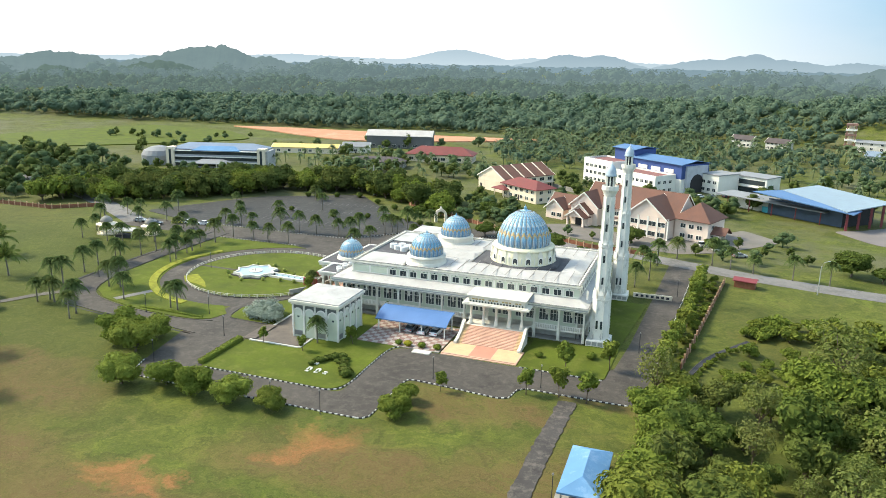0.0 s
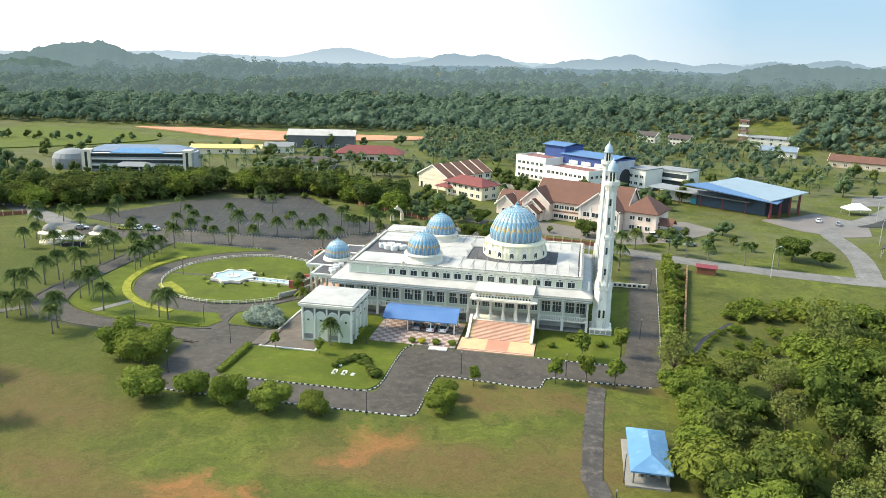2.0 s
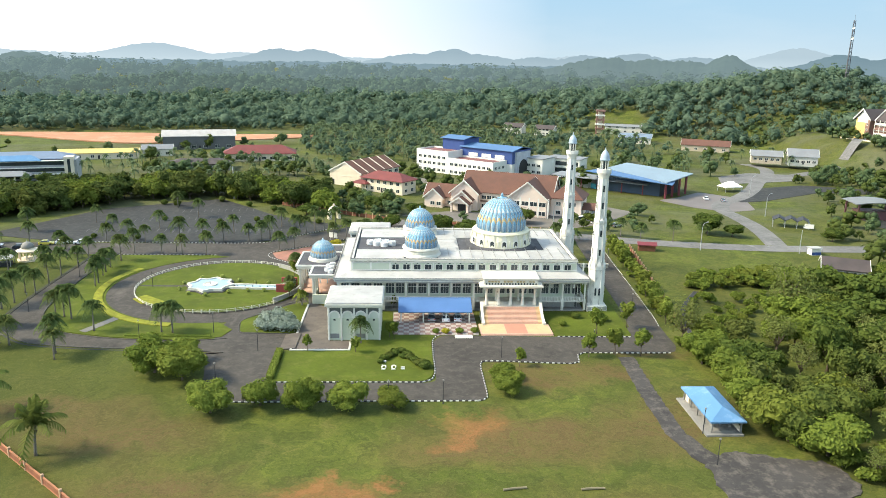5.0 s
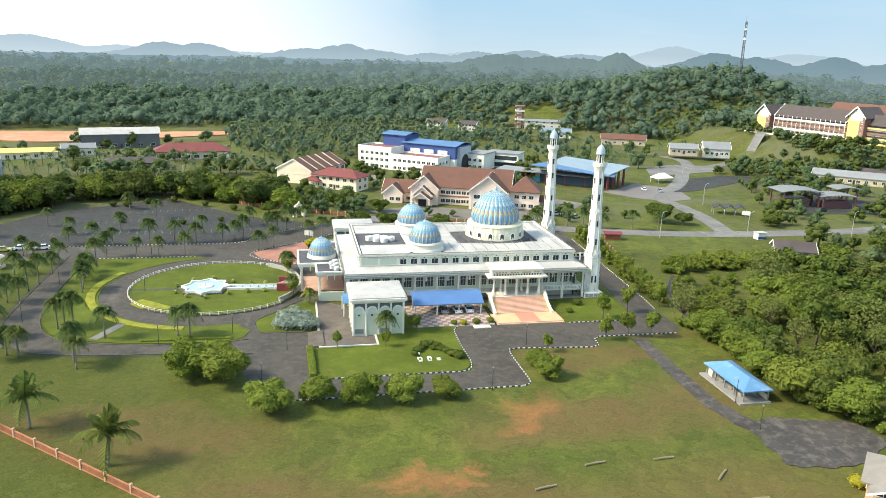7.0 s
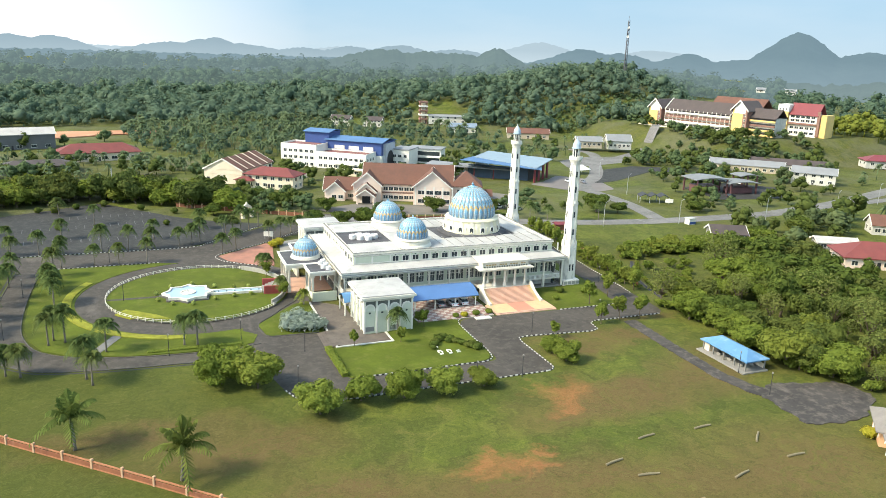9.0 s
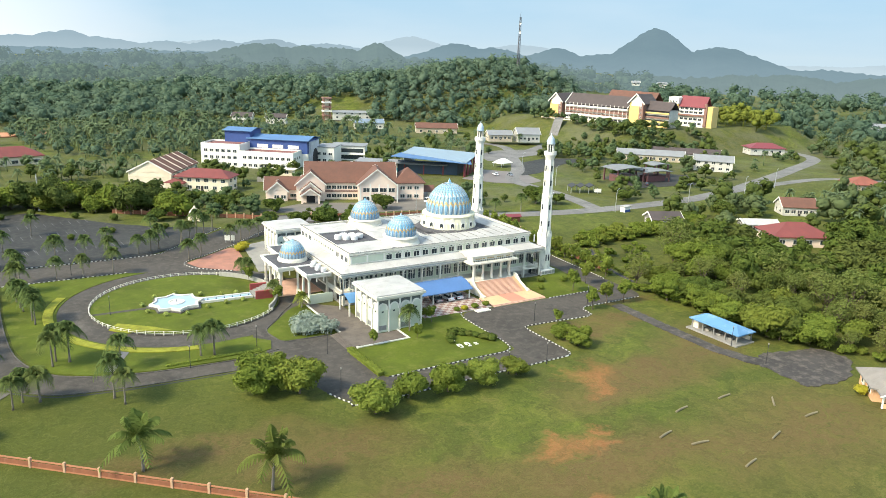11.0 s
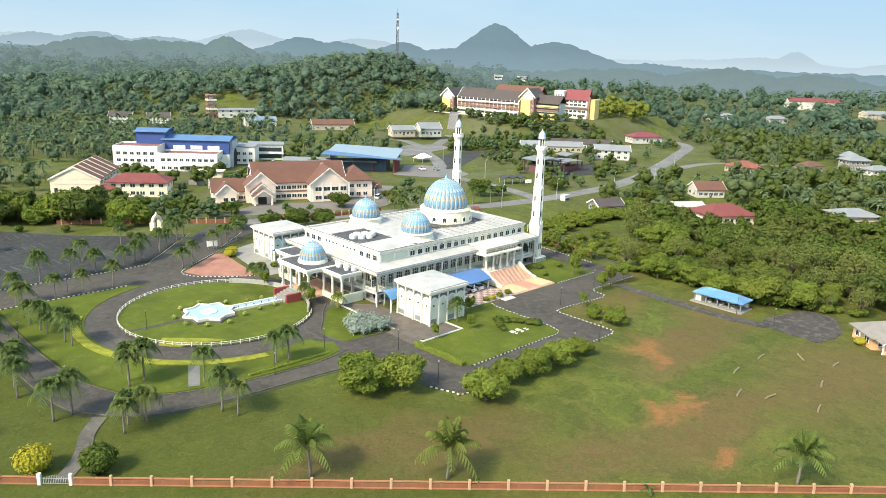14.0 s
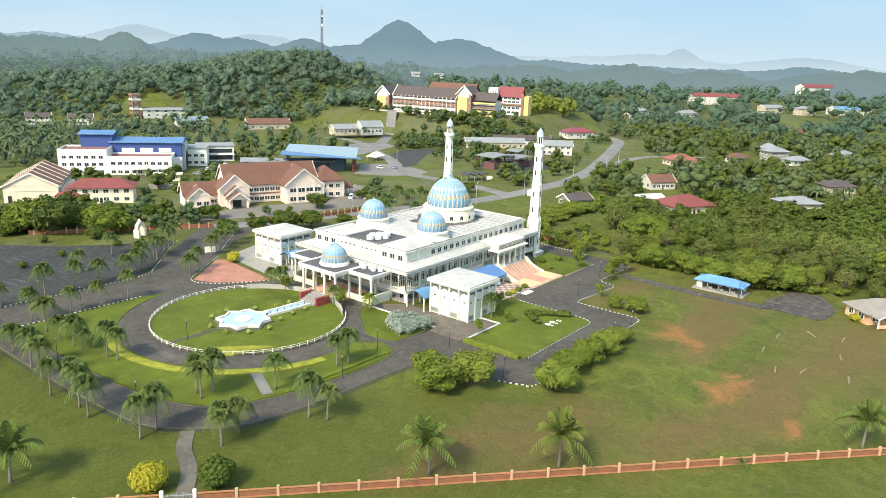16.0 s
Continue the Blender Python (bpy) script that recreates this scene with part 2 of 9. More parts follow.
def ground_material():
    """Mown and rough grass with worn brown ground and bare red soil."""
    n = Nodes("grass_and_soil")
    warp = n.node("ShaderNodeTexNoise", {"Vector": n.co, "Scale": 0.05, "Detail": 6.0, "Roughness": 0.7})
    bent = n.node("ShaderNodeVectorMath", {0: warp.outputs["Color"], 1: (0.5, 0.5, 0.5)}, op="SUBTRACT").outputs[0]
    bent = n.node("ShaderNodeVectorMath", {0: n.stretch(26, 26, 0, bent), 1: n.co}, op="ADD").outputs[0]
    a, b, c3 = n.noise(0.018, 5, 0.6), n.noise(0.06, 7, 0.7, bent), n.noise(1.3, 4, 0.7)
    d4 = n.noise(0.3, 9, 0.8, bent)
    col = n.mix(n.ramp(b, 0.40, 0.60), (0.056, 0.073, 0.0115), (0.128, 0.150, 0.0225))
    col = n.mix(n.ramp(a, 0.42, 0.62, 0.0, 0.8), col, (0.092, 0.086, 0.021))
    col = n.mix(n.ramp(d4, 0.45, 0.60, 0.0, 0.75), col, (0.036, 0.050, 0.010))
    col = n.mix(n.ramp(n.noise(0.16, 8, 0.8, bent), 0.52, 0.68, 0.0, 0.6), col, (0.140, 0.118, 0.036))
    col = n.mix(n.ramp(c3, 0.35, 0.7, 0.0, 0.4), col, (0.036, 0.048, 0.010))
    far_y = n.ramp(n.node("ShaderNodeSeparateXYZ", {0: n.co}).outputs["Y"], 195, 230)
    col = n.mix(n.math("MULTIPLY", far_y, n.ramp(n.noise(0.035, 7, 0.75), 0.45, 0.62, 0.0, 0.7)), col, (0.108, 0.106, 0.066))
    west = n.ramp(n.node("ShaderNodeSeparateXYZ", {0: bent}).outputs["X"], -88, -140, 0.0, 0.62)
    south = n.ramp(n.node("ShaderNodeSeparateXYZ", {0: bent}).outputs["Y"], 200, 175)
    col = n.mix(n.math("MULTIPLY", west, south), col, (0.044, 0.056, 0.008))
    streak = n.noise(0.22, 9, 0.85, n.stretch(1, 2.2, 1, bent))

    def patch(cx, cy, rx, ry, soft):
        d = n.node("ShaderNodeVectorMath", {0: bent, 1: (cx, cy, 0)}, op="SUBTRACT").outputs[0]
        d = n.stretch(1 / rx, 1 / ry, 0, d)
        ln = n.node("ShaderNodeVectorMath", {0: d}, op="LENGTH").outputs["Value"]
        ln = n.math("ADD", ln, n.math("MULTIPLY", n.math("SUBTRACT", streak, 0.5), 1.8))
        return n.ramp(ln, 1.0 + soft, 1.0 - soft, 0.0, 1.0)
    for p in ((-42, 88, 17, 6, 0.6), (-52, 83, 16, 5, 0.6), (-40, 106, 9, 3, 0.5), (-21, 110, 5, 2, 0.5), (-62, 62, 20, 6, 0.6), (-74, 67, 15, 7, 0.55), (-20, 92, 12, 9, 0.5), (-96, 74, 16, 6, 0.5), (-125, 96, 14, 4, 0.5), (-35, 112, 13, 4, 0.45), (-30, 58, 22, 12, 0.55), (-14, 122, 9, 3, 0.4), (-108, 88, 14, 6, 0.5)):
        col = n.mix(n.math("MULTIPLY", patch(*p), n.ramp(streak, 0.37, 0.55, 0.15, 0.9)), col, (0.106, 0.068, 0.029))
    red = n.mix(n.ramp(c3, 0.3, 0.7), (0.235, 0.088, 0.034), (0.30, 0.130, 0.056))
    for p in ((-52.5, 91, 4.6, 3.4, 0.6), (-56, 87, 2.6, 1.8, 0.6), (-76, 74.6, 2.8, 1.7, 0.6), (-72, 71.8, 3.4, 1.9, 0.65), (-68, 68.6, 2.8, 1.5, 0.6), (-66, 74, 1.6, 1.2, 0.6), (-80, 60, 2.2, 1.4, 0.6)):
        col = n.mix(n.math("MULTIPLY", patch(*p), n.ramp(d4, 0.3, 0.6, 0.95, 0.5)), col, red)
    tuft = n.noise(0.85, 6, 0.85, n.stretch(1, 1.6, 1, bent))
    col = n.mix(n.ramp(tuft, 0.50, 0.64, 0.0, 0.38), col, (0.150, 0.150, 0.046))
    col = n.mix(n.ramp(tuft, 0.47, 0.36, 0.0, 0.5), col, (0.034, 0.046, 0.009))
    col = n.mix(n.ramp(n.noise(4.5, 3, 0.7), 0.52, 0.70, 0.0, 0.35), col, (0.030, 0.040, 0.008))
    n.bump(c3, 0.5, 0.12)
    return n.done(col, 0.9, 0, 0.12)


def asphalt_material(name, base, wear):
    n = Nodes(name)
    a, b, c = n.noise(0.09, 6, 0.7), n.noise(0.6, 5, 0.7), n.noise(9.0, 3)
    col = n.mix(n.ramp(a, 0.35, 0.65), tuple(x * 0.75 for x in base), tuple(x * 1.3 for x in base))
    col = n.mix(n.ramp(b, 0.48, 0.68, 0, 0.7), col, wear)
    col = n.mix(n.ramp(n.noise(0.22, 8, 0.8), 0.54, 0.66, 0, 0.75), col, tuple(x * 0.45 for x in base))
    col = n.mix(n.ramp(n.noise(0.13, 7, 0.75, n.stretch(1, 0.35, 1)), 0.58, 0.72, 0, 0.6), col, tuple(x * 1.5 for x in wear))
    v = n.node("ShaderNodeTexVoronoi", {"Vector": n.co, "Scale": 0.16})
    v.feature = "DISTANCE_TO_EDGE"
    col = n.mix(n.ramp(v.outputs["Distance"], 0.0, 0.012, 0.22, 0.0), col, tuple(x * 0.4 for x in base))
    col = n.mix(n.ramp(c, 0.4, 0.7, 0, 0.25), col, tuple(x * 0.5 for x in base))
    n.bump(c, 0.3, 0.02)
    return n.done(col, 0.85, 0, 0.3)


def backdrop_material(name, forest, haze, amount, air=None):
    """Far wooded hills and trees: forest colour with haze painted in as glow."""
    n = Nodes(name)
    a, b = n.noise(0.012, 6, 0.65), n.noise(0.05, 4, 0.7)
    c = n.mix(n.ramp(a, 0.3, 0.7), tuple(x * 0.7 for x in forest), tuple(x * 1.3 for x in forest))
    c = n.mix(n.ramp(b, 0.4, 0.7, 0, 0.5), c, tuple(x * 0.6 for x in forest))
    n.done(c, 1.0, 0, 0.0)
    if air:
        # painted haze turns paler towards the foot of the hills
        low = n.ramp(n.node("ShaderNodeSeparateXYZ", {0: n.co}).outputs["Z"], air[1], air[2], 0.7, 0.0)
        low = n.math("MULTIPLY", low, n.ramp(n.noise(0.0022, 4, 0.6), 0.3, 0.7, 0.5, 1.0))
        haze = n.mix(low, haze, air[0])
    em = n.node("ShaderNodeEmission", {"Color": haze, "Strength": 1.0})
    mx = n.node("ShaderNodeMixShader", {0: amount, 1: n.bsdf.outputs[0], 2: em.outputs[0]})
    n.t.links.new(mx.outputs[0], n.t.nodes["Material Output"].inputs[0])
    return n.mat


def sky_material():
    """Bright hazy air low over the horizon: paler towards the sun's side and the ground, bluer higher up."""
    n = Nodes("hazy_sky")
    sep = n.node("ShaderNodeSeparateXYZ", {0: n.co})
    up = n.ramp(sep.outputs["Z"], 90, 400)
    side = n.ramp(n.math("ADD", n.math("MULTIPLY", sep.outputs["X"], 0.8), n.math("MULTIPLY", sep.outputs["Y"], -0.6)), -3600, -2100)
    low = n.mix(side, (0.310, 0.308, 0.306), (0.142, 0.180, 0.203))
    high = n.mix(side, (0.290, 0.297, 0.300), (0.108, 0.164, 0.208))
    c = n.mix(n.math("POWER", up, 0.7), low, high)
    c = n.mix(n.ramp(n.noise(0.0011, 4, 0.5, n.stretch(1, 1, 4)), 0.45, 0.75, 0.0, 0.14), c, (0.215, 0.228, 0.232))
    em = n.node("ShaderNodeEmission", {"Color": c, "Strength": 1.0})
    n.t.links.new(em.outputs[0], n.t.nodes["Material Output"].inputs[0])
    return n.mat


GRASS = ground_material()
LAWN = plain("mown_lawn", (0.077, 0.099, 0.012), 0.9, 0.34, 0.12, 2.2, spec=0.12, bump=0.4, dirt=(0.155, 0.150, 0.04), amount=0.6)
ASPHALT = asphalt_material("worn_asphalt", (0.056, 0.049, 0.040), (0.102, 0.090, 0.073))
LOT_ASPHALT = asphalt_material("old_lot_asphalt", (0.028, 0.028, 0.026), (0.070, 0.068, 0.055))
ROAD_GREY = asphalt_material("grey_road_asphalt", (0.145, 0.14, 0.13), (0.20, 0.19, 0.175))
CONCRETE = plain("weathered_concrete", (0.235, 0.225, 0.20), 0.85, 0.2, 0.2, 4, dirt=(0.1, 0.09, 0.08), amount=0.6)
WHITE = plain("white_render", (0.63, 0.597, 0.505), 0.75, 0.1, 0.3, 4, spec=0.15, bump=0.05, dirt=(0.30, 0.28, 0.23), amount=0.6)
WHITE_PLAIN = plain("white_paint", (0.70, 0.675, 0.60), 0.65, 0.06, 0.3, 6, bump=0.03)
MINT = plain("pale_green_render", (0.54, 0.57, 0.44), 0.75, 0.08, 0.25, 5, bump=0.05, dirt=(0.40, 0.40, 0.32), amount=0.3)
ROOF_WHITE = plain("white_sheet_roof", (0.40, 0.392, 0.365), 0.65, 0.2, 0.16, 2.2, spec=0.15, dirt=(0.24, 0.235, 0.21), amount=0.75)
FELT = plain("dark_roof_felt", (0.07, 0.07, 0.075), 0.9, 0.3, 0.3, 4, dirt=(0.18, 0.18, 0.17), amount=0.5)
GLASS_DARK = plain("dark_window_glass", (0.035, 0.045, 0.05), 0.12, 0.2, 0.5, 3, spec=0.6, bump=0)
KERB_WHITE = plain("kerb_white", (0.50, 0.49, 0.44), 0.8, 0.15, 0.8, 6, dirt=(0.25, 0.24, 0.2), amount=0.5)
KERB_BLACK = plain("kerb_black", (0.03, 0.03, 0.03), 0.8, 0.3, 0.8, 6)
BLUE_SHEET = plain("blue_sheet_roof", (0.085, 0.165, 0.30), 0.75, 0.12, 0.2, 4, spec=0.15, dirt=(0.12, 0.17, 0.25), amount=0.5)
SKY_BLUE_SHEET = plain("light_blue_sheet_roof", (0.10, 0.22, 0.37), 0.7, 0.12, 0.2, 4, spec=0.2, dirt=(0.36, 0.48, 0.62), amount=0.4)
BARK = plain("bark", (0.13, 0.10, 0.07), 0.9, 0.3, 1.5, 12, bump=0.6)
LEAF = foliage("broad_leaves", (0.084, 0.118, 0.018), (0.190, 0.232, 0.040))
LEAF_DEEP = foliage("deep_green_leaves", (0.048, 0.074, 0.015), (0.120, 0.155, 0.031), (0.13, 0.135, 0.034))
OLIVE = foliage("olive_green_leaves", (0.052, 0.074, 0.019), (0.118, 0.146, 0.037))
LEAF_YELLOW = foliage("yellow_green_leaves", (0.112, 0.148, 0.025), (0.230, 0.272, 0.048))
FEATHER_LEAF = foliage("pale_olive_leaves", (0.092, 0.116, 0.029), (0.200, 0.232, 0.062), (0.20, 0.19, 0.06), 0.34)
FROND = foliage("palm_fronds", (0.052, 0.082, 0.024), (0.135, 0.178, 0.056), (0.14, 0.15, 0.04))
# distance haze is worked into these paler, bluer forest greens
FOREST = foliage("hazed_forest_leaves", (0.096, 0.147, 0.100), (0.148, 0.212, 0.138), (0.145, 0.195, 0.12), 0.45)
# town greens are lightened for the haze over them
LEAF_TOWN = foliage("town_tree_leaves", (0.076, 0.116, 0.050), (0.142, 0.195, 0.086), (0.15, 0.168, 0.07), 0.42)

STEEL = plain("galvanised_steel", (0.42, 0.43, 0.43), 0.45, 0.1, 0.6, 6, metal=0.4)

# ---- the land ----
YC = 164.9          # the mosque's long axis lies on y = YC


def lumps(x, y, s, seed):
    """Smooth waves in place of hills, about -1 to 1."""
    rs = np.random.RandomState(seed)
    out = 0 * x
    for _ in range(7):
        a, k, p = rs.uniform(0, 6.28), rs.uniform(0.6, 1.8) / s, rs.uniform(0, 6.28)
        out = out + np.sin((x * np.cos(a) + y * np.sin(a)) * k * 6.28 + p)
    return out / 3.5


def height(x, y):
    x, y = np.asarray(x, float), np.asarray(y, float)
    r = np.hypot(x + 90, y - 60)
    az = np.degrees(np.arctan2(x + 90, y - 60))
    wooded = 1 - smooth01((az - 38) / 14)
    far = smooth01((r - 500) / 420)
    z = far * (11 * wooded + 4) + far * 4 * lumps(x, y, 330, 3) * (0.4 + 0.6 * wooded)
    east = np.where(x > 300, 62.0, 175.0)
    foot = np.interp(x, [40, 200], [575, 450])                      # the plain reaches up to the foot of the wooded hill
    rise = np.maximum(smooth01((y - foot) / 75), smooth01((x - 195) / 50))
    z = z + 37 * rise * np.exp(-((x - 292) / east) ** 2 - ((y - 600) / 105) ** 2)
    z = z + 9 * rise * np.exp(-((x - 95) / 120) ** 2 - ((y - 720) / 110) ** 2)
    flat = smooth01(1 - (np.abs(x - 285) - 82) / 24) * smooth01(1 - (np.abs(y - 402) - 68) / 24)
    return z * smooth01((r - 260) / 120) * (1 - flat) + 13.0 * flat


def land():
    k = np.linspace(-1, 1, 181)
    g = np.sinh(k * 4.2) / np.sinh(4.2) * 4700
    X, Y = np.meshgrid(g - 60, g + 140, indexing="ij")
    Z = height(X, Y)
    n = len(g)
    s = Shape()
    idx = np.arange(n * n).reshape(n, n)
    v = np.stack([X.ravel(), Y.ravel(), Z.ravel()], 1).tolist()
    f = np.stack([idx[:-1, :-1].ravel(), idx[1:, :-1].ravel(), idx[1:, 1:].ravel(), idx[:-1, 1:].ravel()], 1).tolist()
    s.add(v, f)
    solid("ground", s, GRASS, "green grass ground with worn brown and bare red soil", "ground", kind="structure", smooth=True)


land()


def hills(name, dist, depth, peaks, base, rough, material, label, az0=-75, az1=110, seed=1):
    """A far range: peaks are (azimuth, height above the plain, width in degrees)."""
    rs = np.random.RandomState(seed)
    az = np.arange(az0, az1, 0.12 if dist < 2200 else 0.2)
    top = base + 0 * az
    for a, h, w in peaks:
        top = np.maximum(top, base * 0.4 + (h - base * 0.4) * np.exp(-np.abs((az - a) / w) ** 1.7))
    for k in range(1, 7):
        for _ in range(2):
            top = top + rough * (1.7 ** -k) * np.sin(np.radians(az) * (14 * 2 ** k) * rs.uniform(0.7, 1.3) + rs.uniform(0, 6.28))
    rows = 9
    V = []
    for i in range(rows):
        t = i / (rows - 1)
        d = dist - depth * (1 - t)
        zz = top * smooth01(t) * (1 - 0.0 * t) - 4 * (1 - t)
        zz = zz + (0.3 + t) * np.array([noise.noise((a * dist * 0.0016, i * 0.7, seed)) * 3.0 + noise.noise((a * dist * 0.006, i * 1.9, seed)) * 1.8 + noise.noise((a * dist * 0.03, i * 3.1, seed)) * 1.3 for a in az])
        zz = zz + rough * 1.5 * np.sin(np.radians(az) * 160 + i * 2.1) * t * (1 - t) * 3
        V += [(-90 + d * math.sin(math.radians(a)), 30 + d * math.cos(math.radians(a)), float(z)) for a, z in zip(az, zz)]
    n = len(az)
    F = [(r * n + j + 1, r * n + j, (r + 1) * n + j, (r + 1) * n + j + 1) for r in range(rows - 1) for j in range(n - 1)]
    s = Shape()
    s.add(V, F)
    solid(name, s, material, label, "hills", kind="structure", smooth=True)


# each range glows in its own haze colour, stronger with distance
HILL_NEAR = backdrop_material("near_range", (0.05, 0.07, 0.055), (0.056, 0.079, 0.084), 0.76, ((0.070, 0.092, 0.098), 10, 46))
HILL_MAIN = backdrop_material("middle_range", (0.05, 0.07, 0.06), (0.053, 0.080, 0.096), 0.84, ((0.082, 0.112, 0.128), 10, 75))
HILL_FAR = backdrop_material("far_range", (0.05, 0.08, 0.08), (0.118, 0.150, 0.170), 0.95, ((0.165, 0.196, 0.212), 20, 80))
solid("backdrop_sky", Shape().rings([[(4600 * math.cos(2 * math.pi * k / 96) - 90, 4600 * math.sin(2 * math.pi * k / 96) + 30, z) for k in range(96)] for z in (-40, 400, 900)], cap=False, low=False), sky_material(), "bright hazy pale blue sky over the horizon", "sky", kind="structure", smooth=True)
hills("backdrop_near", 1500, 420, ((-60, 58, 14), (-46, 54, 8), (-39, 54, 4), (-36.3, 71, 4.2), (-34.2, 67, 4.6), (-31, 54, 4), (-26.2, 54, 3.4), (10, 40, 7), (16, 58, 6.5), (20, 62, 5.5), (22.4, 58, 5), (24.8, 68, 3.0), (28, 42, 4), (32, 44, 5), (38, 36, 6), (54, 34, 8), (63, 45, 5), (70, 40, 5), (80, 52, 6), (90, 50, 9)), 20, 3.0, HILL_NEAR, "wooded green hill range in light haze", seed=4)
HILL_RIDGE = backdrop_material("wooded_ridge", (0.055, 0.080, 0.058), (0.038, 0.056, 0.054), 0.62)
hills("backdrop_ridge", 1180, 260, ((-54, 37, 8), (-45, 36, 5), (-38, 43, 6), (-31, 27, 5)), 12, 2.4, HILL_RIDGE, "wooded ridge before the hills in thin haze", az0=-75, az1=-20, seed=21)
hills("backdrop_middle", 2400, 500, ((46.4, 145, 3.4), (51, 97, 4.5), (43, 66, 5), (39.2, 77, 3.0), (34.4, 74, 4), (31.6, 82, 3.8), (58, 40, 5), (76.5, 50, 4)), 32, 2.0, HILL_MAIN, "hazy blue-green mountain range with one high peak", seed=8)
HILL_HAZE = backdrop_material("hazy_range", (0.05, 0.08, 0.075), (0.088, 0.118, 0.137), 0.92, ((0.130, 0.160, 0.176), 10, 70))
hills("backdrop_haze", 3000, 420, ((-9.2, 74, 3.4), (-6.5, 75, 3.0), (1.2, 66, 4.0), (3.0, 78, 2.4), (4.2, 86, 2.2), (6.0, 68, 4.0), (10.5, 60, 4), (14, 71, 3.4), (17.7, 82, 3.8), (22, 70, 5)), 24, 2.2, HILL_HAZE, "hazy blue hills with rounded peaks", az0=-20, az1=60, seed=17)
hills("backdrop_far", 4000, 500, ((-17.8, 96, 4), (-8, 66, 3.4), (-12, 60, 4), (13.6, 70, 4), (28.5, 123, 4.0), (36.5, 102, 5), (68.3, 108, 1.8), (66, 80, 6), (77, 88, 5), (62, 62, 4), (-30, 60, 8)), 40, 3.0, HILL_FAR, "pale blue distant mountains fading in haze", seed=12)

# ---- roads and paved ground ----
def sheet(name, poly, z, material, label, category="road"):
    s = Shape()
    s.rings([[(x, y, -0.3) for x, y in poly], [(x, y, z) for x, y in poly]], low=False)
    return solid(name, s, material, label, category, kind="structure")


def ragged(poly, step, amount, seed):
    """An outline broken into short steps with uneven edges."""
    r = random.Random(seed)
    return [(x + r.uniform(-amount, amount), y + r.uniform(-amount, amount)) for x, y, _ in along(poly, step, True)]


forecourt = rounded([(-103, 139), (-103, 122), (-99.5, 106), (-96, 99.3), (-50, 99.3), (-48.6, 101), (-48.6, 116.4), (-29, 115.2), (-28.2, 120.6), (-8, 120.6), (-6.3, 124), (-6.3, 136), (-13.8, 136), (-14, 129.2), (-55.5, 130.2), (-57.4, 127), (-57.4, 106.8), (-87.8, 106.8), (-87.8, 131), (-99, 131.5), (-100.5, 140)], 2.0)
sheet("road_forecourt", forecourt, 0.030, ASPHALT, "dark worn asphalt forecourt beside the mosque")
sheet("road_east", [(-13.8, 128), (-6.4, 128), (-5.6, 142), (-0.4, 220), (-7.6, 220), (-11.6, 150)], 0.036, ASPHALT, "narrow asphalt road beside the mosque garden")
ring_out = [(-110.2 + 27.2 * math.cos(a), YC + 27.6 * math.sin(a)) for a in np.linspace(0, 2 * math.pi, 72, endpoint=False)]
sheet("road_ring", ring_out, 0.042, ASPHALT, "asphalt ring road round the fountain lawn")
sheet("road_porch", rounded([(-95, 150), (-103, 138), (-102.5, 129), (-99, 128), (-97, 140), (-91.5, 150), (-88, 156), (-80, 158.5), (-80, 171.5), (-92, 176), (-100, 186)], 1.5), 0.048, ASPHALT, "asphalt drive that passes under the entrance porch")
west_in = curve([(-147.6, 200), (-147.6, 170), (-146.4, 151), (-144.3, 142), (-141.1, 135.8), (-135, 131.5), (-124, 128.4), (-112, 127.2), (-106, 127.4), (-101, 128.4)])
west_out = curve([(-153.4, 200), (-153.4, 170), (-152.6, 148), (-151.2, 138), (-148.6, 133.2), (-145, 129.6), (-140, 126), (-132, 124.2), (-126, 123.4), (-112, 122.4), (-100, 121)])
sheet("road_west", west_in + west_out[::-1], 0.054, ASPHALT, "curved asphalt drive lined with palms")
sheet("road_north", rounded([(-190, 208), (-190, 196), (-152, 194.5), (-118, 194.6), (-118, 188), (-100, 183), (-98, 190), (-103.5, 198), (-84, 213), (-60, 229), (-44, 229), (-44, 237), (-62, 246), (-70, 243.5), (-92, 225), (-104, 213), (-110, 208.6)], 2.5), 0.060, ASPHALT, "wide asphalt road between car park and lawns")
main = curve([(-420, 330), (-330, 268), (-250, 236), (-216, 219), (-188, 202)], 8)
solid("road_far_west", ribbon(main, 8, 0.066), ROAD_GREY, "grey road beside the car park", "road", kind="structure")
east_line = curve([(-66, 241), (-40, 231.5), (-18, 225.5), (0, 219), (22, 212), (55, 206.5), (104, 206.5), (130, 211), (152, 216), (178, 224.5), (212, 236), (246, 248.5), (280, 261), (299, 271), (311, 285), (314, 302), (306, 318)], 4)
solid("road_main", ribbon(east_line, 8, 0.072), ROAD_GREY, "light grey public road", "road", kind="structure")
for nm, pts, w, zz in (("road_branch", [(57.8, 210), (61.5, 226), (63.5, 240), (64, 254), (64, 268), (70, 282), (84, 296), (98, 315), (113, 340), (128, 362), (137, 385), (134, 403)], 7, 0.13), ("road_village", [(148, 214), (170, 216), (190, 218.5), (221, 219.5), (238, 214), (252, 200), (266, 178)], 6, 0.084), ("road_school", [(113, 340), (150, 366), (188, 394), (205, 408)], 7, 0.136)):
    way = ribbon(curve(pts, 4), w, zz)
    way.v = [(x, y, z + 1.15 * float(height(x, y))) for x, y, z in way.v]
    solid(nm, way, ROAD_GREY, "light grey side road", "road", kind="structure")
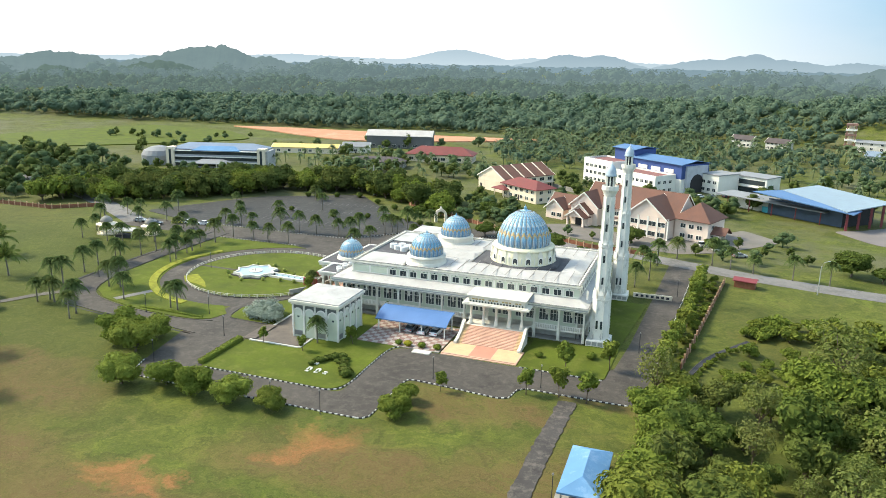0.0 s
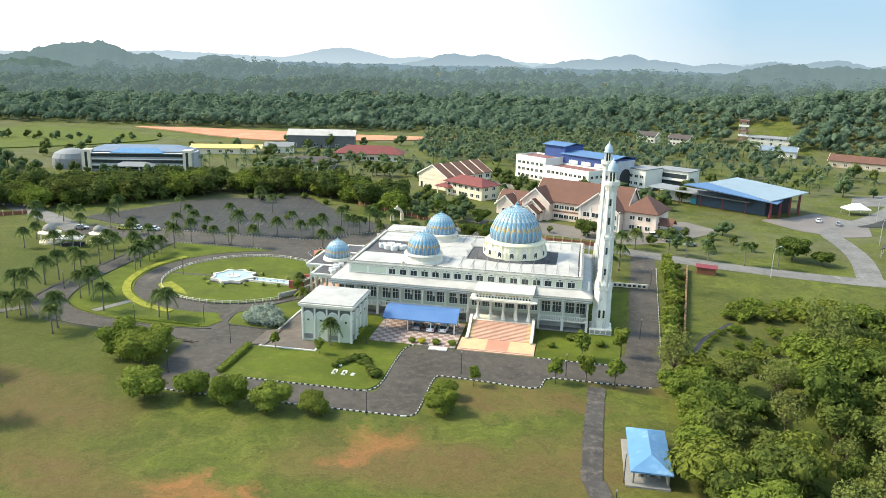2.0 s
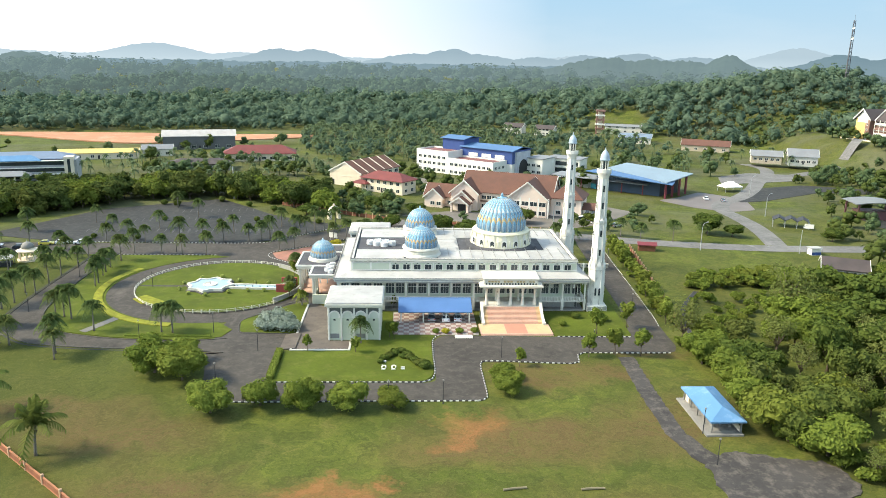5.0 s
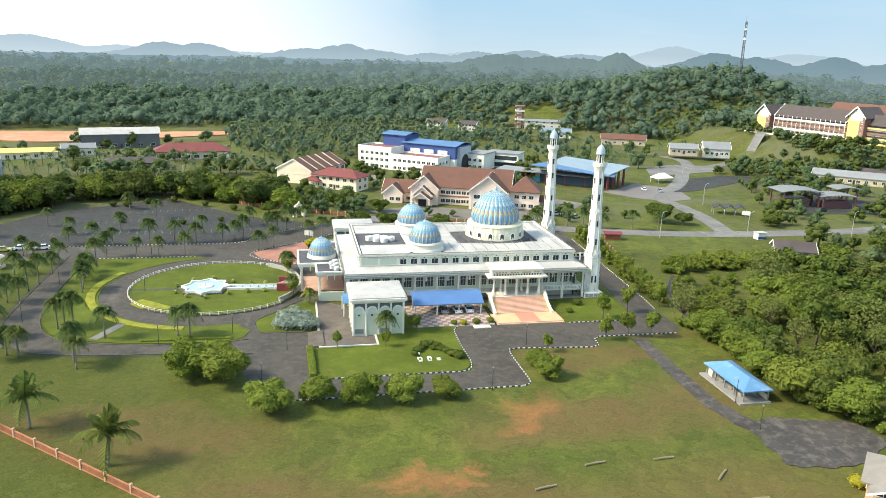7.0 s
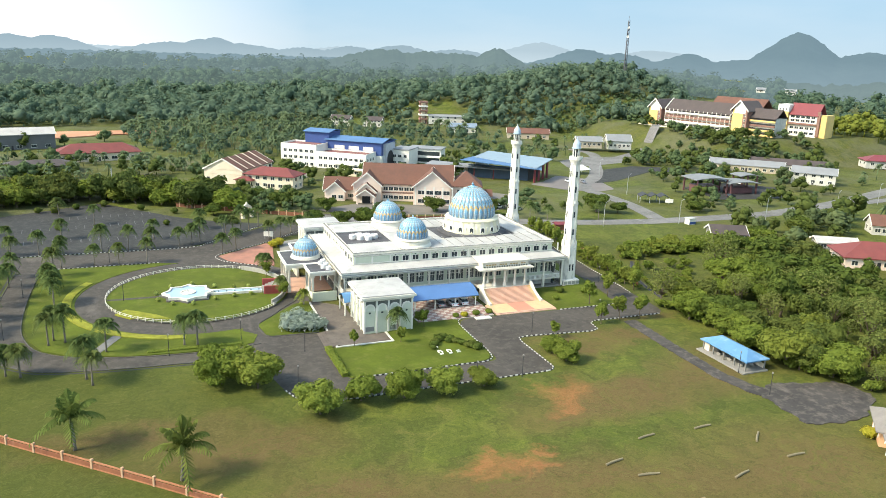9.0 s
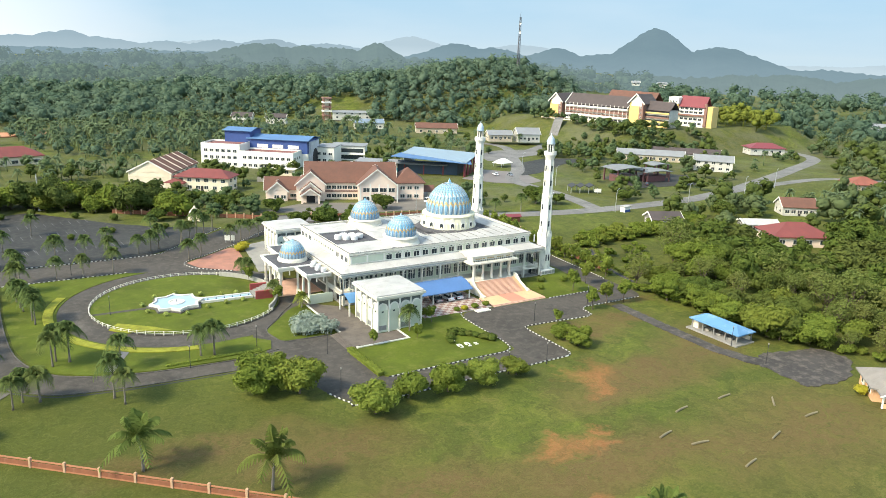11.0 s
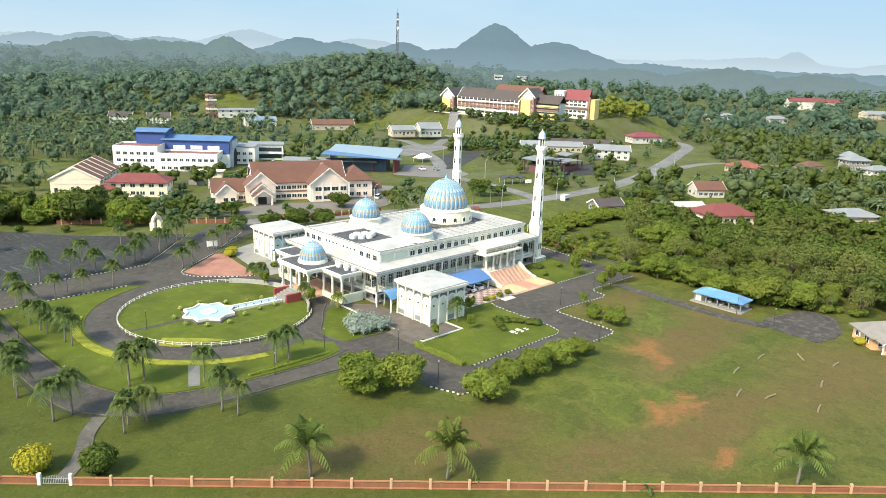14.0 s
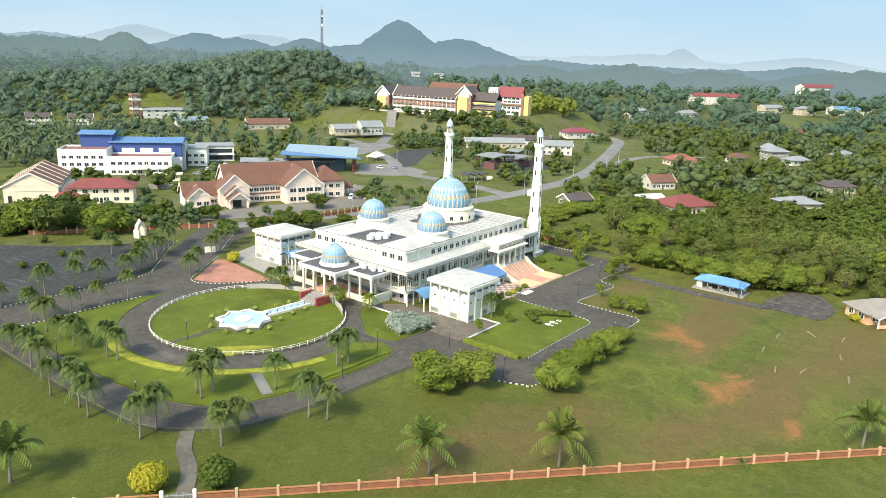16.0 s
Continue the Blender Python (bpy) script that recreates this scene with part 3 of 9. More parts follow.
sheet("apron", rounded([(44, 288), (54, 272), (66, 264), (78, 268), (84, 292), (70, 308), (54, 293)], 3), 0.096, plain("pinkish_concrete", (0.155, 0.138, 0.128), 0.85, 0.2, 0.1, 3, dirt=(0.14, 0.12, 0.11), amount=0.5), "worn pinkish concrete yard before the fire hall", "yard")
sheet("hall_yard", rounded([(-66, 252), (-34, 238), (-6, 232), (8, 240), (26, 262), (14, 276), (0, 258), (-20, 252), (-44, 262)], 3), 0.099, plain("dusty_paving", (0.15, 0.135, 0.115), 0.9, 0.25, 0.1, 3, dirt=(0.08, 0.085, 0.05), amount=0.6), "dusty grey paving before the hall", "yard")
sheet("terminal_yard", rounded([(110, 236), (148, 232), (164, 254), (146, 272), (114, 266)], 4), 0.102, LOT_ASPHALT, "asphalt yard round the bus shelter", "yard")
sheet("tower_yard", rounded([(90, 330), (138, 344), (146, 362), (120, 368), (98, 354)], 4), 0.108, ROAD_GREY, "grey paved parking yard", "yard")
sheet("lower_lot", rounded([(78, 284), (92, 288), (128, 310), (150, 306), (158, 318), (130, 330), (104, 320), (82, 300)], 3), 0.111, LOT_ASPHALT, "dark asphalt parking strip beside the trees", "yard")
LOT = rounded([(-198, 218), (-170, 209.2), (-111, 209.2), (-104, 213.8), (-93, 226), (-84, 234.5), (-101, 242.5), (-113, 252), (-138, 281), (-176, 259)], 3)
sheet("parking_lot", LOT, 0.114, LOT_ASPHALT, "old dark asphalt car park with faded stall lines", "car park")
sheet("annex_yard", [(-86.2, 122), (-74.6, 122), (-74.6, 127), (-79, 127), (-79, 145.8), (-86.2, 152)], 0.16, plain("stained_paving", (0.115, 0.096, 0.078), 0.9, 0.3, 0.3, 3, dirt=(0.05, 0.045, 0.038), amount=0.85), "stained grey paving beside the annex", "paving")
sheet("north_yard", [(-88, 181), (-79, 181), (-70, 184), (-70, 214), (-84, 209)], 0.12, CONCRETE, "grey concrete yard beside the annex", "paving")
sheet("red_plaza", [(-103, 197), (-101, 191.5), (-92.6, 184), (-89.3, 183.8), (-86.5, 206.5), (-88.3, 208.2)], 0.15, plain("red_paving", (0.31, 0.145, 0.10), 0.85, 0.25, 0.3, 5, dirt=(0.18, 0.12, 0.09), amount=0.7), "faded red paved square", "paving")
WORN = asphalt_material("path_asphalt", (0.050, 0.045, 0.040), (0.150, 0.130, 0.105))
sheet("garden_path", ragged([(-20.3, 118.5), (-21.1, 102), (-21.3, 88), (-19.6, 80), (-17, 76), (-14, 78), (-16.4, 82), (-18.1, 88), (-17.9, 102), (-17.2, 118.5)], 0.9, 0.22, 3), 0.12, WORN, "narrow cracked asphalt path across the grass", "path")
sheet("path_yard", ragged(rounded([(-18.5, 79), (-18.9, 66.4), (-9, 65.6), (-3, 68), (2.0, 71), (1, 78.5), (-6, 79.5), (-13, 82)], 2), 0.9, 0.4, 5), 0.126, WORN, "cracked dark asphalt turning place")
solid("gate_path", ribbon(curve([(-147.8, 131.2), (-151.2, 127.0), (-154.2, 121), (-158.5, 116)], 1.5), 2.3, 0.115), asphalt_material("dusty_path", (0.095, 0.086, 0.070), (0.15, 0.135, 0.11)), "worn grey-brown path to the gate", "path", kind="structure")
# lawns that stand proud of the roads
OVAL = [(-109.9 + 20.9 * math.cos(a), YC + 20.8 * math.sin(a)) for a in np.linspace(0, 2 * math.pi, 72, endpoint=False)]
def lawn(name, poly, z=0.16, label="mown green lawn inside the kerb", material=LAWN):
    return sheet(name, poly, z, material, label, "lawn")
lawn("lawn_oval", OVAL, 0.2, "round mown lawn round the fountain")
ring_w = [(-110.2 + 27.2 * math.cos(a), YC + 27.6 * math.sin(a)) for a in np.linspace(math.radians(98), math.radians(282), 40)]
lawn("lawn_island", ring_w + [(-100.5, 133.5), (-101.8, 129.4), (-106, 128.0), (-112, 127.8), (-124, 129.0), (-135, 132.1), (-140.7, 136.2), (-143.8, 142.2), (-145.9, 151), (-147.1, 170), (-147.1, 194), (-119, 194)], 0.13, "mown lawn between ring road and palm drive")
lawn("lawn_front", rounded([(-87.4, 107.2), (-59.5, 107.2), (-57.8, 110), (-57.8, 127), (-56.5, 130.4), (-66, 130.4), (-66, 145), (-74.4, 145), (-74.4, 121.6), (-87.4, 121.6)], 1.6), 0.17, "front lawn with clipped lettering bushes")
lawn("lawn_bush", rounded([(-99.8, 139), (-98.6, 131.9), (-87.4, 131.4), (-86.4, 133), (-86.4, 152), (-90.5, 150)], 1.5), 0.15, "small lawn under the silver-leaved bush")
lawn("lawn_east", rounded([(-31, 129.8), (-14.2, 129.7), (-13.2, 150), (-10.4, 178), (-20, 178), (-20, 145), (-31, 145)], 1.0), 0.15, "lawn between the mosque and the side road")
YELLOW_BED = plain("yellow_ground_cover", (0.21, 0.215, 0.03), 0.9, 0.35, 0.6, 3, bump=0.6, spec=0.1)
bed = [(-110.5 + q * math.cos(a), YC + (q + 0.5) * math.sin(a)) for q, rng in ((27.6, np.linspace(math.radians(150), math.radians(262), 24)), (29.6, np.linspace(math.radians(262), math.radians(150), 24))) for a in rng]
sheet("flower_bed", [(-128.6, 153.6), (-126.5, 156.6), (-122.6, 153.4), (-120, 151.2), (-117, 147.6), (-121, 149.2), (-125.5, 150.2)], 0.3, YELLOW_BED, "patch of yellow-green ground cover inside the fence", "flower bed")
solid("lawn_path", ribbon([(-130.6, 164.2), (-119.4, 163.9)], 1.2, 0.215), ASPHALT, "narrow dark path across the round lawn", "path", kind="structure")
solid("lawn_path", ribbon([(-131.5, 132.0), (-127.0, 141.5)], 2.0, 0.2), ROAD_GREY, "narrow worn path across the island lawn", "path", kind="structure")
sheet("flower_bed", bed, 0.3, YELLOW_BED, "band of yellow-green ground cover along the ring road", "flower bed")


DIRTY_KERB = plain("dirty_kerb", (0.085, 0.08, 0.07), 0.9, 0.3, 0.5, 5, dirt=(0.22, 0.21, 0.18), amount=0.5)


def kerb(name, pts, closed=False, step=0.55, label="black and white painted kerb", joined=False, striped=True):
    """A kerb of stones along a line."""
    a = Shape().bevel_box(-0.48 * step, 0.48 * step, -0.10, 0.10, -0.1, 0.20, 0.03)
    line = along(pts, step, closed)
    if joined:
        s = Shape()
        for i, (x, y, h) in enumerate(line):
            m = pose(x, y, 0, 0, 0, h)
            s.slot = i % 2 if striped else 0
            s.add([tuple(m @ Vector(v)) for v in a.v], a.f)
        return solid(name, s, (KERB_WHITE, KERB_BLACK) if striped else (DIRTY_KERB,), label, "kerb", kind="structure")
    base = thing(name, label, "kerb", kind="structure")
    meshes = (a.mesh("kerb_stone", KERB_WHITE), a.mesh("kerb_stone", KERB_BLACK))
    for i, (x, y, h) in enumerate(line):
        part("kerb_stone", meshes[i % 2], None, base, m=pose(x, y, 0, 0, 0, h))
    return base


kerb("kerb_lawn", curve([(-56, 130.3), (-57.3, 128), (-57.6, 120), (-57.6, 110.5), (-59.5, 107.2), (-66, 107), (-87, 107)], 1))
kerb("kerb_court", [(-14.5, 129.4), (-30.5, 129.6)])
kerb("kerb_notch", curve([(-50.5, 99.3), (-48.7, 100.6), (-48.6, 108), (-48.5, 115), (-47, 116.5), (-40, 116), (-30.5, 115.2), (-28.9, 116), (-28.3, 119.5), (-27, 120.6), (-18, 120.5), (-9, 120.5)], 1))
kerb("kerb_south", curve([(-50.5, 99.3), (-70, 99.2), (-95, 99.2), (-97.5, 101), (-99.5, 106)], 1), joined=True)
kerb("kerb_car_park", curve([(-172, 209.2), (-140, 209), (-111, 209), (-104, 213.6), (-92.5, 225.6), (-84, 234)], 1), joined=True)
kerb("kerb_red_plaza", curve([(-86, 211), (-96, 203.5), (-103.4, 197.6), (-102.5, 192), (-96, 186.5), (-90, 183.2)], 1), joined=True)
kerb("kerb_plaza_road", [(-63, 233), (-84, 213.5)], joined=True)
kerb("kerb_west_inner", west_in, joined=True, striped=False, step=1.5, label="dirty grey kerb along the palm drive")
kerb("kerb_west_outer", west_out, joined=True, striped=False, step=1.5, label="dirty grey kerb along the palm drive")
side = [(x - 0.75 * math.sin(math.radians(h)) * -1, y - 0.75 * math.cos(math.radians(h))) for x, y, h in along(west_out, 1.5)]
solid("roadside_drain", ribbon(side, 0.45, 0.03), KERB_BLACK, "dark narrow drain along the palm drive", "drain", kind="structure")
kerb("kerb_island_north", [(-147, 194.4), (-119, 194.4)], joined=True)
kerb("kerb_bush", curve([(-88, 154), (-92, 149.5), (-96, 144), (-99.6, 139), (-98.8, 132.4), (-96, 131.5), (-88, 131.2)], 1), joined=True, striped=False, label="grey concrete kerb round the bush lawn")
kerb("kerb_side_road", [(-6.2, 136), (-5.4, 142), (-1.2, 205)], joined=True)
edge = Shape()
for x0, x1, y0, y1 in ((-86.5, -86.05, 122, 150), (-86.5, -74.3, 121.7, 122.1), (-74.75, -74.3, 122.1, 127.3)):
    edge.bevel_box(x0, x1, y0, y1, -0.1, 0.34, 0.04)
solid("kerb_annex", edge, KERB_WHITE, "white low wall edging the annex paving", "kerb", kind="structure")

def inside_lot(x, y):
    odd = False
    for (ax, ay), (bx, by) in zip(LOT, LOT[1:] + LOT[:1]):
        if (ay > y) != (by > y) and x < (bx - ax) * (y - ay) / (by - ay) + ax:
            odd = not odd
    return odd


# faded stall lines of the car park
lines = Shape()
for row, (ox, oy) in enumerate(((-168, 222), (-158, 238), (-146, 254), (-140, 222))):
    for k in range(15):
        x, y = ox + 2.6 * k * 0.96, oy + 2.6 * k * (0.05 if row in (0, 3) else 0.16)
        if inside_lot(x, y + 2):
            m = pose(x, y, 0, 0, 0, 6)
            lines.add([tuple(m @ Vector(v)) for v in ((-0.07, 0, 0.12), (0.07, 0, 0.12), (0.07, 4.6, 0.12), (-0.07, 4.6, 0.12))], [(0, 1, 2, 3)])
tagged(solid("stall_marking", lines, plain("faded_line_paint", (0.13, 0.13, 0.125), 0.85, 0.25, 0.5, 5), "faded white stall lines on the car park", "road marking"), kind="stuff")

# ---- the mosque ----
TILE_SALMON = plain("salmon_tiles", (0.54, 0.335, 0.24), 0.6, 0.12, 0.5, 4, dirt=(0.34, 0.2, 0.13), amount=0.5)
TILE_YELLOW = plain("ochre_tiles", (0.54, 0.38, 0.21), 0.6, 0.12, 0.5, 4, dirt=(0.4, 0.26, 0.12), amount=0.4)
TILE_RED = plain("red_tiles", (0.50, 0.21, 0.14), 0.6, 0.12, 0.5, 4)
GOLD = plain("faded_gold_paint", (0.42, 0.30, 0.12), 0.5, 0.3, 0.8, 6, spec=0.4, dirt=(0.3, 0.32, 0.3), amount=0.6)


def dome_material(name):
    """Weathered blue glaze with pale streaks running down."""
    n = Nodes(name)
    a = n.noise(0.5, 5, 0.65)
    s = n.noise(1.1, 6, 0.7, n.stretch(1.6, 1.6, 0.22))
    r = n.node("ShaderNodeObjectInfo").outputs["Random"]
    c = n.mix(n.ramp(a, 0.3, 0.7), (0.075, 0.240, 0.385), (0.15, 0.375, 0.50))
    # deeper blue towards the foot of each panel
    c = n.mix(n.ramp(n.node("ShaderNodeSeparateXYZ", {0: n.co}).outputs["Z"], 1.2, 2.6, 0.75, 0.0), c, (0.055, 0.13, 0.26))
    c = n.mix(n.ramp(r, 0, 1, 0.0, 0.35), c, (0.07, 0.235, 0.37))
    c = n.mix(n.ramp(s, 0.45, 0.62, 0.0, 0.85), c, (0.52, 0.57, 0.56))
    c = n.mix(n.ramp(n.noise(2.6, 5, 0.75, n.stretch(1.5, 1.5, 0.35)), 0.56, 0.7, 0.0, 0.7), c, (0.30, 0.30, 0.24))
    c = n.mix(n.ramp(n.noise(0.8, 6, 0.75, n.stretch(2, 2, 0.3)), 0.54, 0.70, 0.0, 0.8), c, (0.07, 0.11, 0.17))
    return n.done(c, 0.33, 0.0, 0.5)


DOME = dome_material("blue_dome_glaze")
mosque = thing("mosque", "large white mosque with blue ribbed domes and colonnades", "mosque")


def dome(x, y, z, r, h, gores, owner):
    """A bulbous ribbed dome: one panel a gore, a gold band, white ribs and a finial."""
    def outline(t):
        return r * (0.955 + 0.045 * math.sin(min(1, t * 2.4) * math.pi)) * max(0.0, 1 - t ** 2.25) ** 0.56

    ob = part("dome", Shape().lathe([(r * 0.93, z), (r * 0.95, z + 0.2)], 32, x, y), WHITE, owner, "blue ribbed dome with a worn gold band")
    steps = 14
    g = Shape()
    for i in range(steps):
        for j in range(4):
            def pt(ti, tj):
                t = ti / steps
                a = (tj / 4 - 0.5) * 2 * math.pi / gores
                rr = outline(t) * (1 + 0.035 * math.cos(a * gores / 2) - 0.02)
                return (rr * math.cos(a), rr * math.sin(a), h * t)
            if i == steps - 1:
                g.face(pt(i, j), pt(i, j + 1), (0, 0, h))
            else:
                g.face(pt(i, j), pt(i, j + 1), pt(i + 1, j + 1), pt(i + 1, j))
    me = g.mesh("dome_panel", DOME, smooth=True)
    rib = Shape().tube([(outline(t) * 0.997, 0, h * t) for t in np.linspace(0, 0.97, 12)], [0.006 * r + 0.02] * 12, 5).mesh("dome_rib", CONCRETE)
    band = Shape()
    k = 5
    for j in range(k):
        a0, a1 = ((q / k - 0.5) * 2 * math.pi / gores for q in (j, j + 1))
        def bp(a, t, off):
            rr = outline(t) * (1 + 0.035 * math.cos(a * gores / 2) - 0.02) + 0.02
            return (rr * math.cos(a), rr * math.sin(a), h * t)
        za, zb = (0.28 + 0.15 * (1 - abs(2 * q / k - 1)) for q in (j, j + 1))
        band.face(bp(a0, za - 0.045, 0), bp(a1, zb - 0.045, 0), bp(a1, zb + 0.045, 0), bp(a0, za + 0.045, 0))
    bme = band.mesh("gold_band", GOLD)
    for i in range(gores):
        m = pose(x, y, z + 0.1, 0, 0, 360 * i / gores)
        part("dome_panel", me, None, ob, m=m)
        part("dome_rib", rib, None, ob, m=pose(x, y, z + 0.1, 0, 0, 360 * (i + 0.5) / gores))
        part("gold_band", bme, None, ob, m=m)
    f = r * 0.05
    part("finial", Shape().lathe([(0.11 * r, z + h - 0.08), (0.05 * r, z + h + f), (0.06 * r, z + h + f * 1.8), (0.02 * r, z + h + f * 2.8), (0.01, z + h + f * 4)], 10, x, y), DOME, ob, "blue finial knob")
    return ob


def arch_window(owner, mesh_pair, m):
    f = part("window", mesh_pair[0], None, owner, m=m)
    part("pane", mesh_pair[1], None, f)
    return f


def lattice_frame(xs, zs, d):
    """One frame in the xz plane, d deep: bars where a step of xs or zs is even, openings between them."""
    s, ids = Shape(), {}

    def vid(i, k, y):
        if (i, k, y) not in ids:
            ids[i, k, y] = len(s.v)
            s.v.append((xs[i], y, zs[k]))
        return ids[i, k, y]

    def bar(i, k):
        return 0 <= i < len(xs) - 1 and 0 <= k < len(zs) - 1 and (i % 2 == 0 or k % 2 == 0)
    for i in range(len(xs) - 1):
        for k in range(len(zs) - 1):
            if bar(i, k):
                s.f.append((vid(i, k, -d), vid(i + 1, k, -d), vid(i + 1, k + 1, -d), vid(i, k + 1, -d)))
                for near, a, b in (((i, k - 1), (i, k), (i + 1, k)), ((i + 1, k), (i + 1, k), (i + 1, k + 1)), ((i, k + 1), (i + 1, k + 1), (i, k + 1)), ((i - 1, k), (i, k + 1), (i, k))):
                    if not bar(*near):
                        s.f.append((vid(*a, -d), vid(*a, 0.0), vid(*b, 0.0), vid(*b, -d)))
    s.m = [0] * len(s.f)
    return s


def window_pair(w, z0, zs, ring=0.14, bars=True):
    fr = Shape().arch(w, z0, zs, 0.14, 8, ring=ring)
    fr.box(-w / 2 - ring, w / 2 + ring, -0.2, 0, z0 - 0.12, z0)
    if bars:
        fr.box(-0.03, 0.03, -0.1, -0.04, z0, zs + w / 2 - 0.05)
        fr.box(-w / 2, w / 2, -0.1, -0.04, zs - 0.04, zs + 0.04)
    return fr.mesh("window", WHITE_PLAIN), Shape().arch_pane(w, z0, zs, -0.02, 8).mesh("pane", GLASS_DARK)


X0, X1, HW = -76.0, -22.7, 16.0         # upper block
L0, L1, LW = -79.6, -20.2, 19.5         # edge of the lower eaves
FLOOR, EAVE, TOP = 2.6, 8.1, 11.9

# walls
part("wall", Shape().box(X0, X1, YC - HW, YC + HW, 0, TOP - 0.55), MINT, mosque, "pale green rendered wall")
part("plinth", Shape().box(L0 + 0.8, L1 - 0.8, YC - LW + 0.8, YC + LW - 0.8, 0, 0.35), CONCRETE, mosque, "grey concrete plinth")
part("gallery_floor", Shape().box(L0 + 0.7, L1 - 0.7, YC - LW + 0.7, YC + LW - 0.7, FLOOR - 0.35, FLOOR), WHITE, mosque, "white slab of the raised gallery")
def rim(name, x0, x1, y0, y1, layers, material, label, inner):
    """A moulded rim round a block: one part a side, built from (projection, foot, top) layers."""
    sides = [Shape() for _ in range(4)]
    for a, b, c in layers:
        sides[0].box(x0 - a, x1 + a, y0 - a, y0 + inner, b, c)
        sides[1].box(x0 - a, x1 + a, y1 - inner, y1 + a, b, c)
        sides[2].box(x0 - a, x0 + inner, y0 + inner, y1 - inner, b, c)
        sides[3].box(x1 - inner, x1 + a, y0 + inner, y1 - inner, b, c)
    for q in sides:
        part(name, q, material, mosque, label)


rim("cornice", X0, X1, YC - HW, YC + HW, ((0.0, TOP - 0.75, TOP - 0.55), (0.35, TOP - 0.55, TOP - 0.3), (0.2, TOP - 0.3, TOP)), WHITE, "white moulded parapet cornice", 0.5)
for zz in (9.15, 10.95):
    rim("string_course", X0, X1, YC - HW, YC + HW, ((0.12, zz, zz + 0.18),), WHITE_PLAIN, "", 0.02)

# lower roof round the upper block, sloping to a deep fascia
lr = Shape()
o = [(L0, YC - LW), (L1, YC - LW), (L1, YC + LW), (L0, YC + LW)]
i_ = [(X0 - 0.02, YC - HW - 0.02), (X1 + 0.02, YC - HW - 0.02), (X1 + 0.02, YC + HW + 0.02), (X0 - 0.02, YC + HW + 0.02)]
lr.rings([[(x, y, EAVE - 0.9) for x, y in o], [(x, y, EAVE) for x, y in o], [(x, y, EAVE + 0.95) for x, y in i_]], cap=False, low=False)
lr.rings([[(x, y, EAVE - 0.9) for x, y in i_], [(x, y, EAVE - 0.9) for x, y in o]], cap=False, low=False)
part("lower_roof", lr, ROOF_WHITE, mosque, "white sloping gallery roof with deep fascia")
STAIN = plain("stained_cap", (0.17, 0.165, 0.15), 0.9, 0.3, 0.6, 5, dirt=(0.45, 0.44, 0.4), amount=0.8)
rim("parapet_cap", X0, X1, YC - HW, YC + HW, ((0.24, TOP, TOP + 0.07),), STAIN, "dark stained parapet cap", 0.12)
rim("gutter_cap", L0, L1, YC - LW, YC + LW, ((0.26, EAVE + 0.06, EAVE + 0.12),), STAIN, "dark stained gutter edge", 0.06)
rim("gutter", L0, L1, YC - LW, YC + LW, ((0.22, EAVE - 0.28, EAVE + 0.06), (0.12, EAVE - 0.72, EAVE - 0.6)), WHITE, "white moulded gutter edge", 0.05)

# upper windows: pairs between pilasters
def square_window(w, z0, z1):
    """A square-headed window with glazing bars and a round hood above it."""
    f = Shape()
    f.box(-w / 2 - 0.14, w / 2 + 0.14, -0.2, 0, z0 - 0.14, z0).box(-w / 2 - 0.14, w / 2 + 0.14, -0.14, 0, z1, z1 + 0.1)
    f.box(-w / 2 - 0.14, -w / 2, -0.14, 0, z0, z1).box(w / 2, w / 2 + 0.14, -0.14, 0, z0, z1)
    f.box(-0.025, 0.025, -0.08, -0.04, z0, z1)
    f.arch(w * 0.72, z1 + 0.1, z1 + 0.12, 0.18, 8, ring=0.12)
    return f.mesh("window", WHITE_PLAIN), Shape().box(-w / 2, w / 2, -0.05, 0, z0, z1).mesh("pane", GLASS_DARK)


win = square_window(1.5, 9.3, 10.55)
oval = Shape().lathe([(0.17, -0.03), (0.17, 0.03)], 12).mesh("roundel", GLASS_DARK)
pil = Shape().bevel_box(-0.2, 0.2, -0.14, 0, 9.05, 11.1, 0.03).mesh("pilaster", WHITE_PLAIN)
panel = Shape().box(-2.0, 2.0, -0.05, 0, 9.5, 10.85).mesh("wall_panel", MINT)
for side, yy, rot in ((0, YC - HW, 0), (1, YC + HW, 180)):
    for k in range(17):
        x = -65.6 + 2.55 * k
        m = pose(x, yy, 0, 0, 0, rot)
        arch_window(mosque, win, m)
        part("roundel", oval, None, mosque, m=pose(x, yy + (-0.02 if not side else 0.02), 10.86, 90, 0, 0))
    for k in range(10):
        part("pilaster", pil, None, mosque, m=pose(-66.9 + 5.1 * k - (0 if k else 0.0), yy, 0, 0, 0, rot))
    for x in (-73.6, -69.2):
        part("wall_panel", panel, None, mosque, m=pose(x, yy, 0, 0, 0, rot))
    part("pilaster", pil, None, mosque, m=pose(-71.4, yy, 0, 0, 0, rot))
    part("pilaster", pil, None, mosque, m=pose(-75.7, yy, 0, 0, 0, rot))
for k in range(12):
    y = YC - 14.3 + 2.6 * k
    for xx, rot in ((X0, 270), (X1, 90)):
        if rot == 90 or abs(y - YC) > 8:
            arch_window(mosque, win, pose(xx, y, 0, 0, 0, rot))
for k in range(7):
    for xx, rot in ((X0, 270), (X1, 90)):
        part("pilaster", pil, None, mosque, m=pose(xx, YC - 15.6 + 5.2 * k, 0, 0, 0, rot))
small = Shape().box(-0.25, 0.25, -0.05, 0.0, 10.0, 10.4).mesh("vent_opening", GLASS_DARK)
